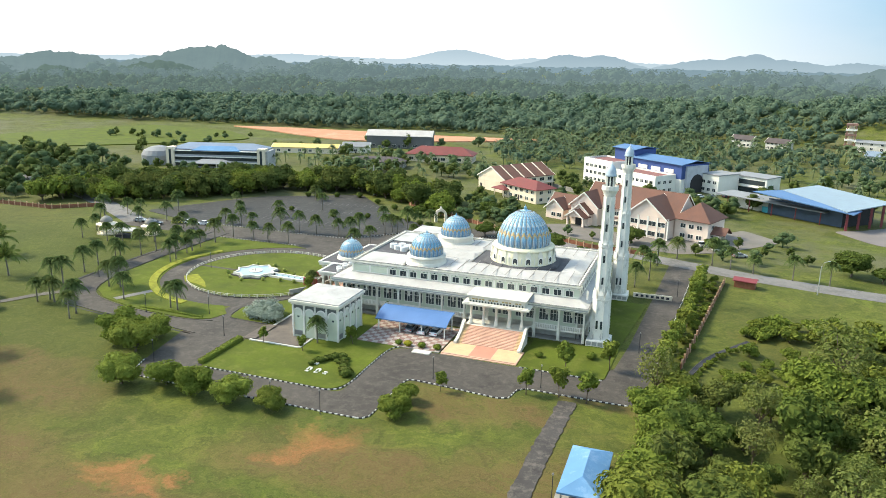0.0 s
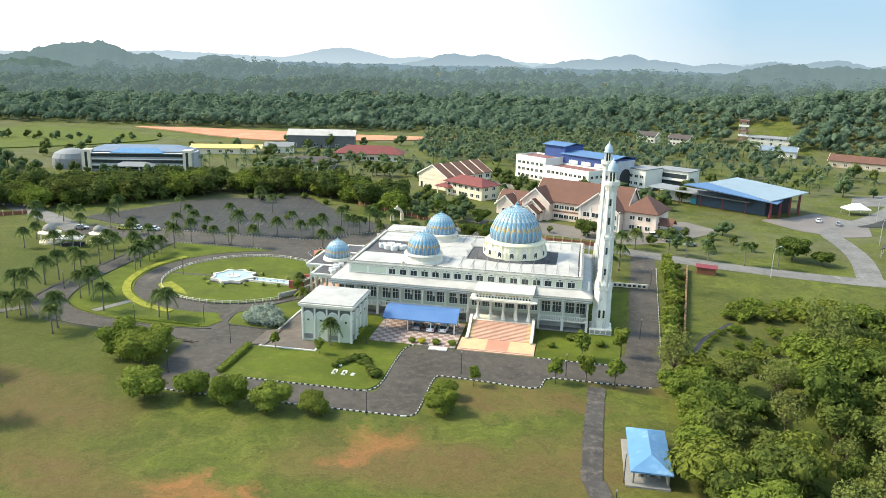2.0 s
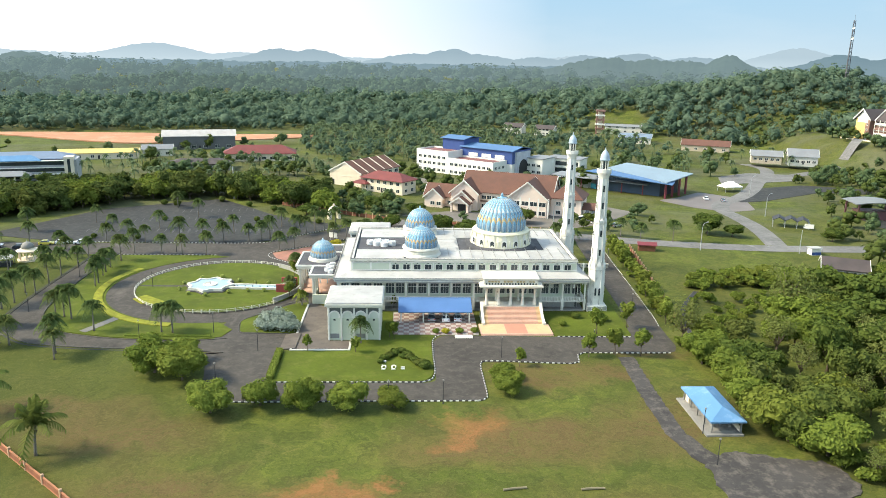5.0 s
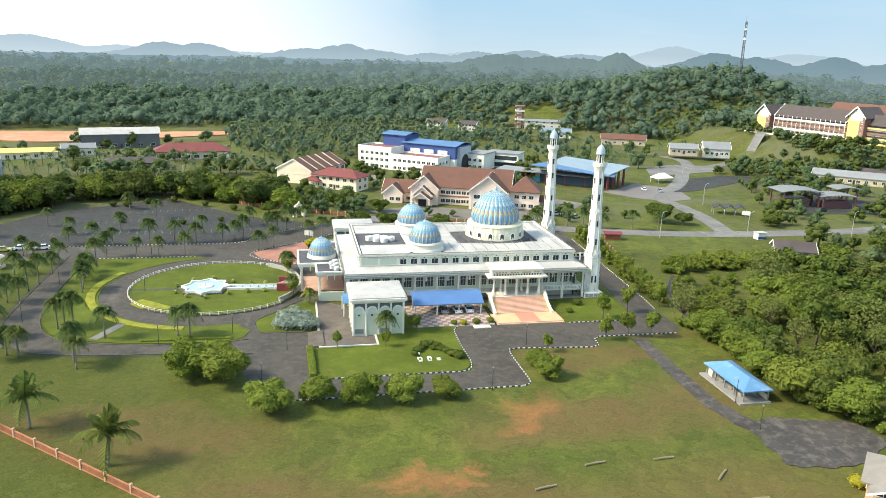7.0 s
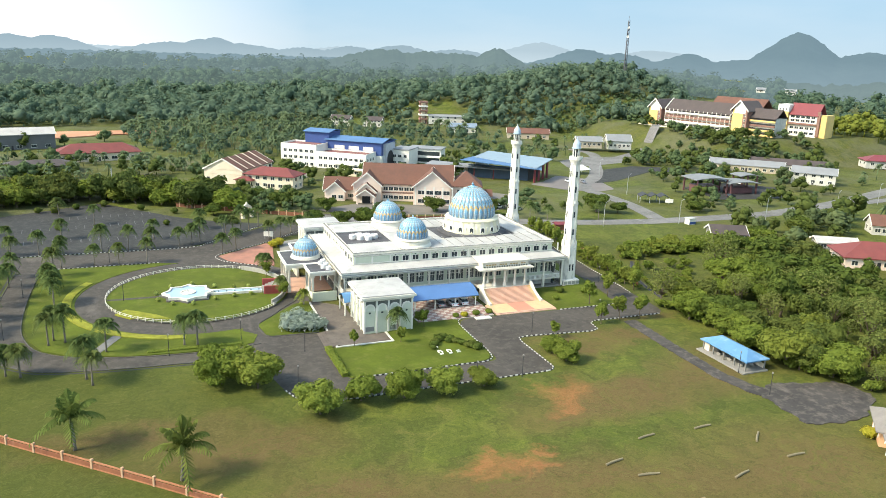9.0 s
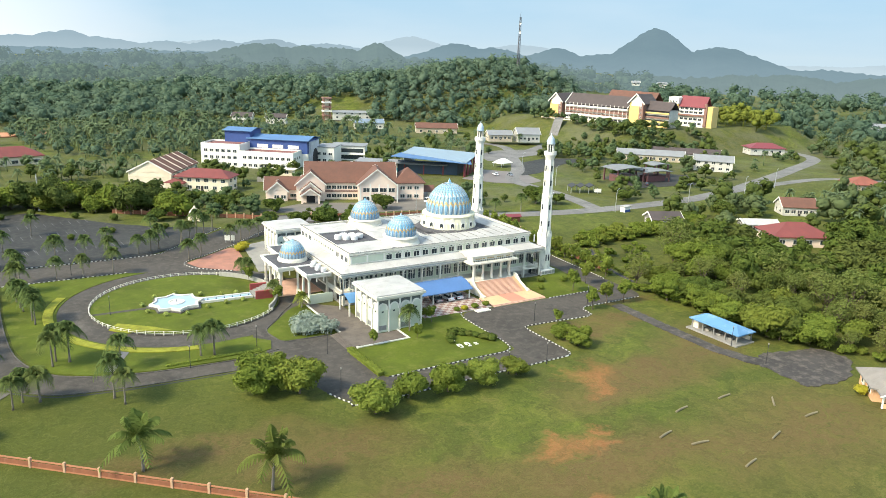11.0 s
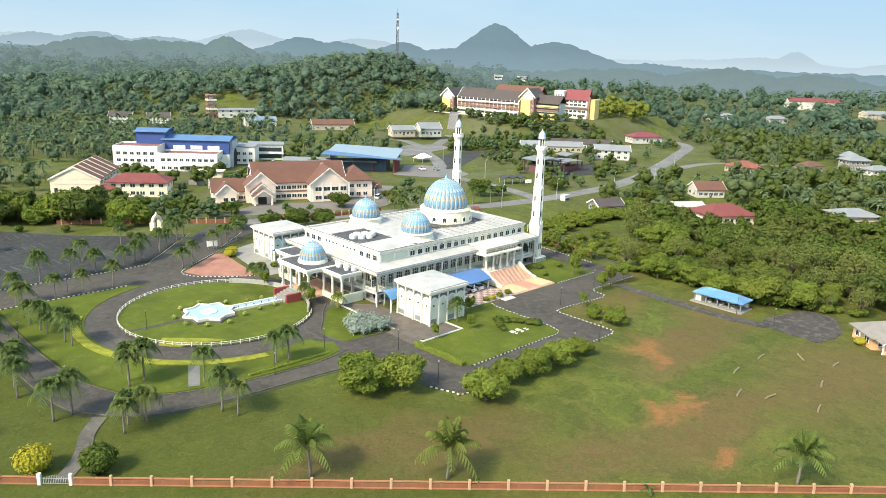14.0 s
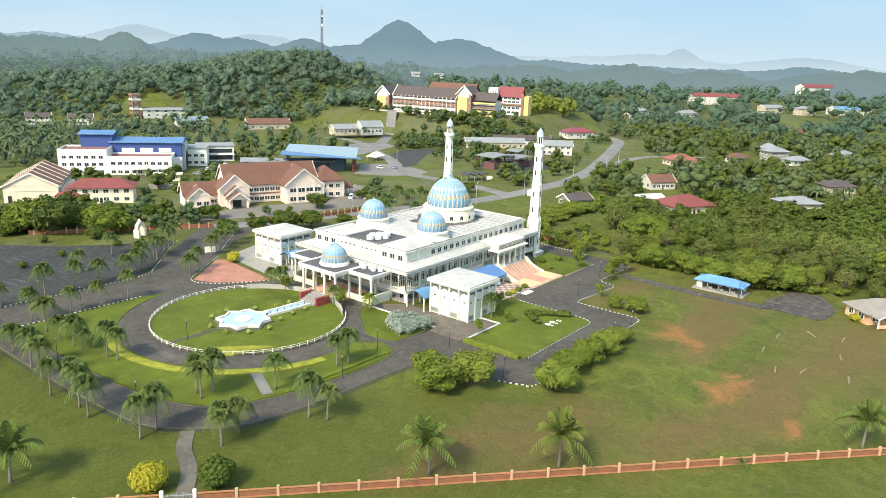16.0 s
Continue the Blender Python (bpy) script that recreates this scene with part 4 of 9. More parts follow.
for k in range(9):
    part("vent_opening", small, None, mosque, m=pose(X0, YC - 6 + 1.5 * k, 0, 0, 0, 270))

# gallery: columns, arched heads, doors and windows behind
col = Shape()
col.bevel_box(-0.3, 0.3, -0.3, 0.3, 0.3, FLOOR + 0.5, 0.04)
col.bevel_box(-0.21, 0.21, -0.21, 0.21, FLOOR + 0.5, 6.7, 0.04)
col.bevel_box(-0.32, 0.32, -0.32, 0.32, 6.65, 7.2, 0.06)
COL = col.mesh("column", WHITE)
BAY = 5.1
head = Shape()
for q in (-1, 1):
    n = 10
    cx, r = q * BAY / 4, BAY / 4 - 0.16
    pts = [(cx - BAY / 4, 7.2)] + [(cx - r * math.cos(math.pi * k / n), 6.62 + 0.26 * r * math.sin(math.pi * k / n)) for k in range(n + 1)] + [(cx + BAY / 4, 7.2)]
    for (xa, za), (xb, zb) in zip(pts[1:-1], pts[2:-1]):
        head.face((xa, -0.07, za), (xb, -0.07, zb), (xb, -0.07, 7.2), (xa, -0.07, 7.2))
        head.face((xb, 0.07, zb), (xa, 0.07, za), (xa, 0.07, 7.2), (xb, 0.07, 7.2))
        head.face((xa, 0.07, za), (xb, 0.07, zb), (xb, -0.07, zb), (xa, -0.07, za))
head.box(-0.16, 0.16, -0.12, 0.12, 5.7, 7.2)
head.box(-BAY / 2, -BAY / 2 + 0.16, -0.07, 0.07, 6.5, 7.2).box(BAY / 2 - 0.16, BAY / 2, -0.07, 0.07, 6.5, 7.2)
HEAD = head.mesh("arch_head", WHITE)
rail = Shape().box(-BAY / 2 + 0.2, BAY / 2 - 0.2, -0.07, 0.07, FLOOR + 0.85, FLOOR + 0.98)
for k in range(13):
    x = -BAY / 2 + 0.4 + k * (BAY - 0.8) / 12
    rail.box(x - 0.06, x + 0.06, -0.05, 0.05, FLOOR, FLOOR + 0.85)
RAIL = rail.mesh("balustrade", WHITE_PLAIN)
gw = (lattice_frame((-1.02, -0.95, -0.35, -0.28, 0.28, 0.35, 0.95, 1.02), (FLOOR + 0.78, FLOOR + 0.9, FLOOR + 2.5, FLOOR + 2.58, FLOOR + 3.3, FLOOR + 3.42), 0.12).mesh("window", WHITE_PLAIN), Shape().box(-0.95, 0.95, -0.04, 0, FLOOR + 0.9, FLOOR + 3.3).mesh("pane", plain("grey_gallery_glass", (0.075, 0.085, 0.085), 0.25, 0.25, 0.6, 3, spec=0.5, bump=0)))
under = Shape().box(-1.6, 1.6, -0.05, 0.0, 0.5, 1.9).mesh("undercroft_opening", GLASS_DARK)


def gallery(p, q, rot, bays, wall_off, skip=()):
    """Bays from p to q along one side."""
    for k in range(bays + 1):
        t = k / bays
        x, y = p[0] + (q[0] - p[0]) * t, p[1] + (q[1] - p[1]) * t
        part("column", COL, None, mosque, m=pose(x, y, 0, 0, 0, rot))
        if k < bays:
            t = (k + 0.5) / bays
            x, y = p[0] + (q[0] - p[0]) * t, p[1] + (q[1] - p[1]) * t
            length = math.hypot(q[0] - p[0], q[1] - p[1]) / bays
            m = pose(x, y, 0, 0, 0, rot) @ Matrix.Diagonal((length / BAY, 1, 1, 1))
            part("arch_head", HEAD, None, mosque, m=m)
            if k not in skip:
                part("balustrade", RAIL, None, mosque, m=m)
            w = pose(x, y, 0, 0, 0, rot) @ pose(0, wall_off, 0)
            for s in (-1.2, 1.2):
                arch_window(mosque, gw, w @ pose(s, 0, 0))
            if k not in skip:
                part("undercroft_opening", under, None, mosque, m=w)


e = 0.75
gallery((L0 + e, YC - LW + e), (L1 - e, YC - LW + e), 0, 11, LW - HW - e, (6, 7, 8))
gallery((L1 - e, YC + LW - e), (L0 + e, YC + LW - e), 180, 11, LW - HW - e)
gallery((L0 + e, YC + LW - e), (L0 + e, YC + 9), 270, 2, X0 - L0 - e)
gallery((L0 + e, YC - 9), (L0 + e, YC - LW + e), 270, 2, X0 - L0 - e)
gallery((L1 - e, YC - LW + e), (L1 - e, YC + LW - e), 90, 7, L1 - X1 - e)
back = Shape().box(X0 - 0.6, X1 + 0.6, YC - HW - 0.6, YC + HW + 0.6, 0.3, FLOOR - 0.36)
part("undercroft_wall", back, plain("grey_render", (0.40, 0.40, 0.37), 0.8, 0.15, 0.4, 5, dirt=(0.2, 0.2, 0.18), amount=0.5), mosque, "grey undercroft wall")

# roofs on the upper block
part("roof_deck", Shape().box(X0 + 0.5, X1 - 0.5, YC - HW + 0.5, YC + HW - 0.5, TOP - 0.6, TOP - 0.5), FELT, mosque, "dark felt roof deck")
for y0, y1 in ((YC - HW + 0.7, YC - 6.2), (YC + 6.2, YC + HW - 0.7)):
    part("roof_sheet", Shape().hip(X0 + 0.9, -63.6, y0, y1, TOP - 0.3, TOP + 0.15, inset=0.6), ROOF_WHITE, mosque, "white metal roof sheet")
    part("roof_sheet", Shape().hip(-55.5, X1 - 0.8, y0, y1 + (0 if y0 > YC else 0), TOP - 0.3, TOP + 0.35, inset=2.0), ROOF_WHITE, mosque, "white metal roof sheet")
for y0, y1 in ((YC - 9.6, YC - 4), (YC - 4, YC + 4), (YC + 4, YC + 9.6)):
    part("roof_sheet", Shape().hip(-63.4, -50.0, y0, y1 - 0.15, TOP - 0.28, TOP + 0.2, inset=1.0), ROOF_WHITE, mosque, "white metal roof sheet")
part("roof_sheet", Shape().hip(-28.6, X1 - 0.9, YC - 6.1, YC + 6.1, TOP - 0.29, TOP + 0.3, inset=2.0), ROOF_WHITE, mosque, "white metal roof sheet")
seam = Shape().box(-0.05, 0.05, -4.4, 4.4, 0, 0.08).mesh("roof_seam", CONCRETE)
for k in range(11):
    for y in (YC - 10.9, YC + 10.9):
        part("roof_seam", seam, None, mosque, m=pose(-53 + 2.75 * k, y, TOP + 0.30))
# main dome on its drum, small domes
skirt = Shape().lathe([(9.6, TOP - 0.35), (9.3, TOP + 0.05), (7.9, TOP + 0.35)], 8, -39, YC, math.pi / 8)
part("dome_skirt", skirt, FELT, mosque, "dark octagonal roof skirt")
drum = Shape().lathe([(7.75, TOP), (7.6, 13.6), (7.15, 15.0), (7.35, 15.5), (7.0, 15.9), (6.5, 16.0)], 32, -39, YC)
drum_ob = part("drum", drum, plain("cream_drum_render", (0.66, 0.62, 0.44), 0.75, 0.1, 0.5, 5, dirt=(0.36, 0.33, 0.22), amount=0.6), mosque, "white flared drum with arched windows")
dw = window_pair(0.95, 12.5, 13.5, 0.22, False)
petal = Shape()
for k in range(7):
    a0, a1 = (-0.5 + q / 7 for q in (k, k + 1))
    za, zb = (15.2 - 1.3 * (2 * a) ** 2 for a in (a0, a1))
    petal.face((a0 * 1.4, -0.1, 14.0), (a1 * 1.4, -0.1, 14.0), (a1 * 1.4, -0.05, 14.35 + zb - 13.9), (a0 * 1.4, -0.05, 14.35 + za - 13.9))
petal.box(-0.72, 0.72, -0.12, 0.3, 13.95, 14.05)
petal_me = petal.mesh("petal", WHITE)
for k in range(16):
    a = 360 * k / 16
    d = pose(-39, YC, 0, 0, 0, a)
    f = part("window", dw[0], None, drum_ob, m=d @ pose(0, -7.58, 0))
    part("pane", dw[1], None, drum_ob, m=d @ pose(0, -7.58, 0))
    part("petal", petal_me, None, drum_ob, m=d @ pose(0, -7.35, 0))
    part("pilaster", Shape().bevel_box(-0.16, 0.16, -0.18, 0.1, TOP, 14.1, 0.03).mesh("pilaster", WHITE) if k == 0 else bpy.data.meshes["drum_pilaster"], None, drum_ob, m=pose(-39, YC, 0, 0, 0, a + 11.25) @ pose(0, -7.5, 0)).data.name = "drum_pilaster"
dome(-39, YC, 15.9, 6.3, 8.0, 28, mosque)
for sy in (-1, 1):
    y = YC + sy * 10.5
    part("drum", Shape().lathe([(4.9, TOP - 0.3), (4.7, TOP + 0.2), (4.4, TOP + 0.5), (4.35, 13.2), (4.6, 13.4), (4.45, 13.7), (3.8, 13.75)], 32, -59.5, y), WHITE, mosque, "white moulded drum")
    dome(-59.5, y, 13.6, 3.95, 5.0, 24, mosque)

# roof plant
ac = Shape().lathe([(0.95, 0), (0.98, 0.15), (0.98, 0.95), (0.9, 1.1), (0.72, 1.15), (0.7, 1.0), (0.1, 1.0)], 18)
ac.box(-0.5, 0.5, -0.06, 0.06, 1.0, 1.08)
AC = ac.mesh("cooling_unit", plain("plant_casing", (0.62, 0.62, 0.6), 0.5, 0.1, 0.6, 5, metal=0.0, dirt=(0.3, 0.3, 0.28), amount=0.5))
for x, y in ((-70.5, 163.2), (-70.3, 165.4), (-68.6, 162.4), (-68.4, 164.6), (-66.7, 163.6), (-72.2, 164.4)):
    solid("cooling_unit", AC, None, "grey cooling unit standing on the flat roof", "cooling unit", "cooling units on the roof", m=pose(x, y, TOP - 0.5, 0, 0, 3))

# south portico
portico = part("portico", Shape().box(-45.6, -32.4, 141.9, YC - LW + 1.2, FLOOR - 0.4, FLOOR), WHITE, mosque, "white columned entrance portico")
pc = Shape().lathe([(0.52, FLOOR), (0.52, FLOOR + 0.35), (0.4, FLOOR + 0.45), (0.46, FLOOR + 0.8), (0.3, FLOOR + 1.3), (0.27, 6.0), (0.36, 6.2), (0.3, 6.3), (0.5, 6.65), (0.5, 6.8)], 12).mesh("column", WHITE, smooth=True)
for k in range(5):
    part("column", pc, None, portico, m=pose(-44.6 + 2.8 * k, 142.9, 0))
ent = Shape()
ent.box(-45.4, -32.6, 142.2, YC - LW + 0.5, 6.8, 7.15).box(-46.3, -31.7, 141.5, YC - LW - 0.22, 7.15, 7.45).box(-46.0, -32.0, 141.8, YC - LW - 0.23, 7.45, 7.6)
part("entablature", ent, WHITE, portico, "deep white entablature")
part("attic", Shape().box(-45.2, -32.8, 142.6, YC - HW - 0.15, 7.6, 8.9).box(-45.5, -32.5, 142.3, YC - HW - 0.16, 8.9, 9.15), WHITE, portico, "white attic storey over the portico")
gold_bar = Shape().box(-0.28, 0.28, -0.05, 0, 8.15, 8.45).mesh("letter_bar", GOLD)
for k in range(15):
    if k not in (4, 8, 12):
        part("letter_bar", gold_bar, None, portico, m=pose(-44.1 + 0.73 * k, 142.6, 0))
small_arch = Shape().arch_pane(0.34, 7.62, 7.85, -0.03, 6).mesh("attic_opening", GLASS_DARK)
for k in range(18):
    part("attic_opening", small_arch, None, portico, m=pose(-44.7 + 0.67 * k, 142.6, 0))

# stairs
stairs = thing("entrance_stairs", "wide salmon tiled stairs with white side walls before the portico", "stairs")
N = 14
for k in range(N):
    y1 = 142.0 - k * 0.385
    z1 = FLOOR - 0.02 - (k + 0) * (FLOOR - 0.32) / N
    part("step", Shape().box(-44.6, -33.4, y1 - 0.385, y1, 0.1, z1), TILE_SALMON, stairs)
    for xa, xb in ((-45.5, -44.6), (-33.4, -32.5)):
        part("step_border", Shape().box(xa, xb, y1 - 0.385, y1, 0.1, z1 + 0.004), TILE_YELLOW, stairs)
for xa, xb in ((-46.1, -45.5), (-32.5, -31.9)):
    w = Shape()
    prof = [(142.2, 0.1), (142.2, FLOOR + 1.0), (141.4, FLOOR + 0.85), (139.6, 2.0), (137.2, 1.0), (135.8, 0.8), (135.8, 0.1)]
    w.rings([[(xb, y, z) for y, z in prof], [(xa, y, z) for y, z in prof]])
    part("side_wall", w, WHITE, stairs, "white sloping side wall")
ter = part("terrace", Shape().box(-46.9, -31.2, 130.5, 136.7, 0, 0.30), TILE_SALMON, stairs, "low tiled terrace at the foot of the stairs")
part("terrace_field", Shape().box(-46.6, -41.3, 130.8, 136.5, 0.30, 0.306), TILE_YELLOW, ter)
part("terrace_field", Shape().box(-41.2, -36.6, 130.8, 136.5, 0.30, 0.307), TILE_RED, ter)
part("terrace_field", Shape().box(-36.5, -31.5, 130.8, 136.5, 0.30, 0.306), TILE_YELLOW, ter)
part("terrace_edge", Shape().box(-46.9, -31.2, 130.1, 130.5, 0, 0.16), TILE_SALMON, ter)

# west porch
porch = part("porch", Shape().box(-90.2, L0 + 0.7, YC - 6.2, YC + 6.2, 0.1, 0.22), TILE_SALMON, mosque, "entrance porch with flat dark roof and white fascia")
def slab(x0, x1, y0, y1, z0, z1, rim):
    s = Shape().box(x0, x1, y0, y1, z0, z1)
    part("porch_roof", s, WHITE, porch, "white roof slab")
    part("roof_felt", Shape().box(x0 + 0.35, x1 - 0.35, y0 + 0.35, y1 - 0.35, z1, z1 + 0.05), FELT, porch, "dark felt")
    e = Shape()
    e.box(x0 - rim, x1, y0 - rim, y0 + 0.2, z1 - 0.2, z1 + 0.18).box(x0 - rim, x1, y1 - 0.2, y1 + rim, z1 - 0.2, z1 + 0.18).box(x0 - rim, x0 + 0.2, y0 + 0.2, y1 - 0.2, z1 - 0.2, z1 + 0.18)
    part("fascia", e, WHITE_PLAIN, porch)
slab(-90.2, L0 - 0.3, YC - 6.4, YC + 6.4, 6.45, 7.3, 0.2)
slab(-86.0, L0 - 0.3, YC - 14.2, YC - 6.65, 6.45, 7.28, 0.2)
slab(-86.0, L0 - 0.3, YC + 6.65, YC + 14.2, 6.45, 7.28, 0.2)
pcol = Shape().bevel_box(-0.34, 0.34, -0.34, 0.34, 0.1, 1.5, 0.05).bevel_box(-0.25, 0.25, -0.25, 0.25, 1.5, 5.9, 0.05).bevel_box(-0.4, 0.4, -0.4, 0.4, 5.85, 6.46, 0.08).mesh("column", WHITE)
for x, y in ((-89.4, -5.6), (-89.4, -1.9), (-89.4, 1.9), (-89.4, 5.6), (-85.2, -6.0), (-85.2, 6.0), (-85.2, -13.4), (-85.2, 13.4), (-85.2, -9.7), (-85.2, 9.7)):
    part("column", pcol, None, porch, m=pose(x, YC + y, 0))
pend = Shape().box(-0.12, 0.12, -0.12, 0.12, 5.3, 6.46).mesh("pendant", WHITE_PLAIN)
for k in range(9):
    if k % 2:
        part("pendant", pend, None, porch, m=pose(-89.8, YC - 5.6 + 1.4 * k, 0))
for x in (-83.5, -81.8, -87.3):
    for sy in (-1, 1):
        part("pendant", pend, None, porch, m=pose(x, YC + sy * (14.0 if x > -86 else 6.1), 0))
part("wing_wall", Shape().box(-85.4, -85.0, YC - 14.2, YC - 6.4, 0.1, 1.5).box(-85.4, L0, YC - 14.3, YC - 13.9, 0.1, 2.4), MINT, porch, "pale green low wall")
part("wing_wall", Shape().box(-85.4, -85.0, YC + 6.4, YC + 14.2, 0.1, 1.5).box(-85.4, L0, YC + 13.9, YC + 14.3, 0.1, 2.4), MINT, porch, "pale green low wall")
part("drum", Shape().lathe([(3.75, 7.3), (3.65, 7.7), (3.55, 8.0), (3.2, 8.15)], 32, -84.3, YC), WHITE, mosque, "white drum")
dome(-84.3, YC, 8.0, 3.3, 4.3, 24, mosque)
for k in range(5):
    solid("condenser_unit", AC, None, "dusty grey condenser unit on the porch roof", "cooling unit", "condenser units on the porch roof", m=pose(-81.2 - 0.9 * (k % 2), YC - 12.6 + 1.55 * k, 7.33) @ Matrix.Diagonal((0.7, 0.7, 0.8, 1)))


# dentil blocks under the upper cornice
dent = Shape().box(-0.16, 0.16, -0.24, 0, TOP - 0.92, TOP - 0.56).mesh("dentil", WHITE_PLAIN)
for k in range(48):
    for yy, rot in ((YC - HW, 0), (YC + HW, 180)):
        part("dentil", dent, None, mosque, m=pose(X0 + 0.6 + 1.108 * k, yy, 0, 0, 0, rot))
for k in range(28):
    part("dentil", dent, None, mosque, m=pose(X0, YC - HW + 0.9 + 1.118 * k, 0, 0, 0, 270))
sign = thing("notice_board", "white notice board on two posts beside the red square", "notice board", pose(-86.6, 213.6, 0, 0, 0, -25))
part("board", Shape().bevel_box(-1.5, 1.5, -0.06, 0.06, 0.9, 2.6, 0.03), WHITE_PLAIN, sign)
for x in (-1.2, 1.2):
    part("post", Shape().box(x - 0.06, x + 0.06, 0.06, 0.18, 0, 2.5), STEEL, sign)


# annexes
def annex(y0, name_label, flip):
    a = thing("annex", name_label, "annex")
    x0, x1, y1 = -79.3, -68.4, y0 + 11.2
    part("wall", Shape().box(x0 + 0.3, x1 - 0.3, y0 + 0.3, y1 - 0.3, 0, 7.6), MINT, a, "pale green rendered wall")
    e = Shape().box(x0 - 0.15, x1 + 0.15, y0 - 0.15, y1 + 0.15, 7.3, 7.75).box(x0 - 0.55, x1 + 0.55, y0 - 0.55, y1 + 0.55, 7.75, 8.25)
    part("eave", e, WHITE, a, "white moulded eaves")
    part("roof", Shape().hip(x0 - 0.3, x1 + 0.3, y0 - 0.3, y1 + 0.3, 8.5, 9.0), ROOF_WHITE, a, "low hipped white roof")
    pl = Shape().bevel_box(-0.17, 0.17, -0.28, 0.05, 0, 7.3, 0.03).mesh("pilaster", WHITE_PLAIN)
    n = 4
    w = 10.9 / n
    ah = Shape().arch(w - 0.95, 5.0, 5.45, 0.26, 12, ring=0.26)
    AH = ah.mesh("arch", WHITE_PLAIN)
    # dark panel stands in for the shaded gap between arches and eaves
    dark_gap = Shape().box(-w / 2 + 0.1, w / 2 - 0.1, -0.02, 0, 5.5, 7.3).mesh("spandrel", plain("eave_gap_shade", (0.13, 0.135, 0.125), 0.8, 0.2))
    gap = Shape().arch_pane(w - 0.6, 5.0, 5.45, -0.05, 12).mesh("arch_field", plain("shaded_niche", (0.60, 0.62, 0.52), 0.8, 0.1))
    grille = Shape()
    grille.box(-0.9, 0.9, -0.06, 0, 0.5, 1.5)
    for k in range(7):
        grille.box(-0.9 + k * 0.3 - 0.03, -0.9 + k * 0.3 + 0.03, -0.1, -0.06, 0.5, 1.5)
    GR = grille.mesh("grille", plain("grille_grey", (0.25, 0.25, 0.23), 0.6))
    slot = Shape().box(-0.22, 0.22, -0.06, 0, 4.4, 4.75).mesh("vent_opening", GLASS_DARK)
    for px, py, rot, dx, dy, length in ((x0, y0, 0, 1, 0, 10.9), (x1, y1, 180, -1, 0, 10.9), (x0, y1, 270, 0, -1, 11.2), (x1, y0, 90, 0, 1, 11.2)):
        for k in range(n + 1):
            t = 0.2 + (length - 0.4) * k / n
            part("pilaster", pl, None, a, m=pose(px + dx * t, py + dy * t, 0, 0, 0, rot) @ pose(0, 0.25, 0))
        for k in range(n):
            t = length * (k + 0.5) / n
            b = pose(px + dx * t, py + dy * t, 0, 0, 0, rot) @ pose(0, 0.3, 0)
            part("arch", AH, None, a, m=b)
            part("arch_field", gap, None, a, m=b)
            part("spandrel", dark_gap, None, a, m=b)
            part("vent_opening", slot, None, a, m=b)
            if k in (0, 2):
                part("grille", GR, None, a, m=b)
    return a


annex(127.3, "square white annex with blind arches and flat white roof", 0)
annex(2 * YC - 127.3 - 11.2, "square white annex with blind arches behind the porch", 1)


def link_roof(x0, x1, y0, y1, label):
    t = thing("link_roof", label, "canopy")
    s = Shape()
    n = 10
    pts = [(y0 + (y1 - y0) * k / n, 3.4 + 1.3 * math.sin(math.pi * k / n)) for k in range(n + 1)]
    ring = pts + [(y, z - 0.08) for y, z in reversed(pts)]
    s.rings([[(x1, y, z) for y, z in ring], [(x0, y, z) for y, z in ring]])
    part("roof", s, SKY_BLUE_SHEET, t, "light blue curved sheet roof")
    for x in (x0 + 0.2, (x0 + x1) / 2, x1 - 0.2):
        for y in (y0 + 0.2, y1 - 0.2):
            part("post", Shape().bevel_box(x - 0.15, x + 0.15, y - 0.15, y + 0.15, 0, 3.45, 0.03), WHITE_PLAIN, t)
    return t


link_roof(-80.6, -75.5, 139.0, 144.6, "light blue curved roof between annex and mosque")
link_roof(-80.6, -75.5, 2 * YC - 144.6, 2 * YC - 139.0, "light blue curved roof behind the porch")


# car canopy
def car_canopy():
    t = thing("car_canopy", "blue curved canopy on white posts over parked cars", "canopy")
    n = 10
    pts = [(137.4 + 5.6 * k / n, 2.7 + 1.7 * math.sin(math.pi * (0.02 + 0.52 * k / n))) for k in range(n + 1)]
    ring = pts + [(y, z - 0.1) for y, z in reversed(pts)]
    s = Shape().rings([[(-48.3, y, z) for y, z in ring], [(-64.8, y, z) for y, z in ring]])
    part("roof", s, plain("canopy_blue", (0.080, 0.165, 0.34), 0.45, 0.1, 0.3, 5), t, "blue curved sheet roof")
    part("edge_beam", Shape().box(-64.8, -48.3, 137.36, 137.46, 2.62, 2.84), BLUE_SHEET, t)
    for x in (-64.2, -59.2, -54.1, -48.9):
        for y in (138.0, 142.8):
            part("post", Shape().bevel_box(x - 0.13, x + 0.13, y - 0.13, y + 0.13, 0, 3.0 + (1.3 if y > 140 else 0), 0.03), WHITE_PLAIN, t)
car_canopy()


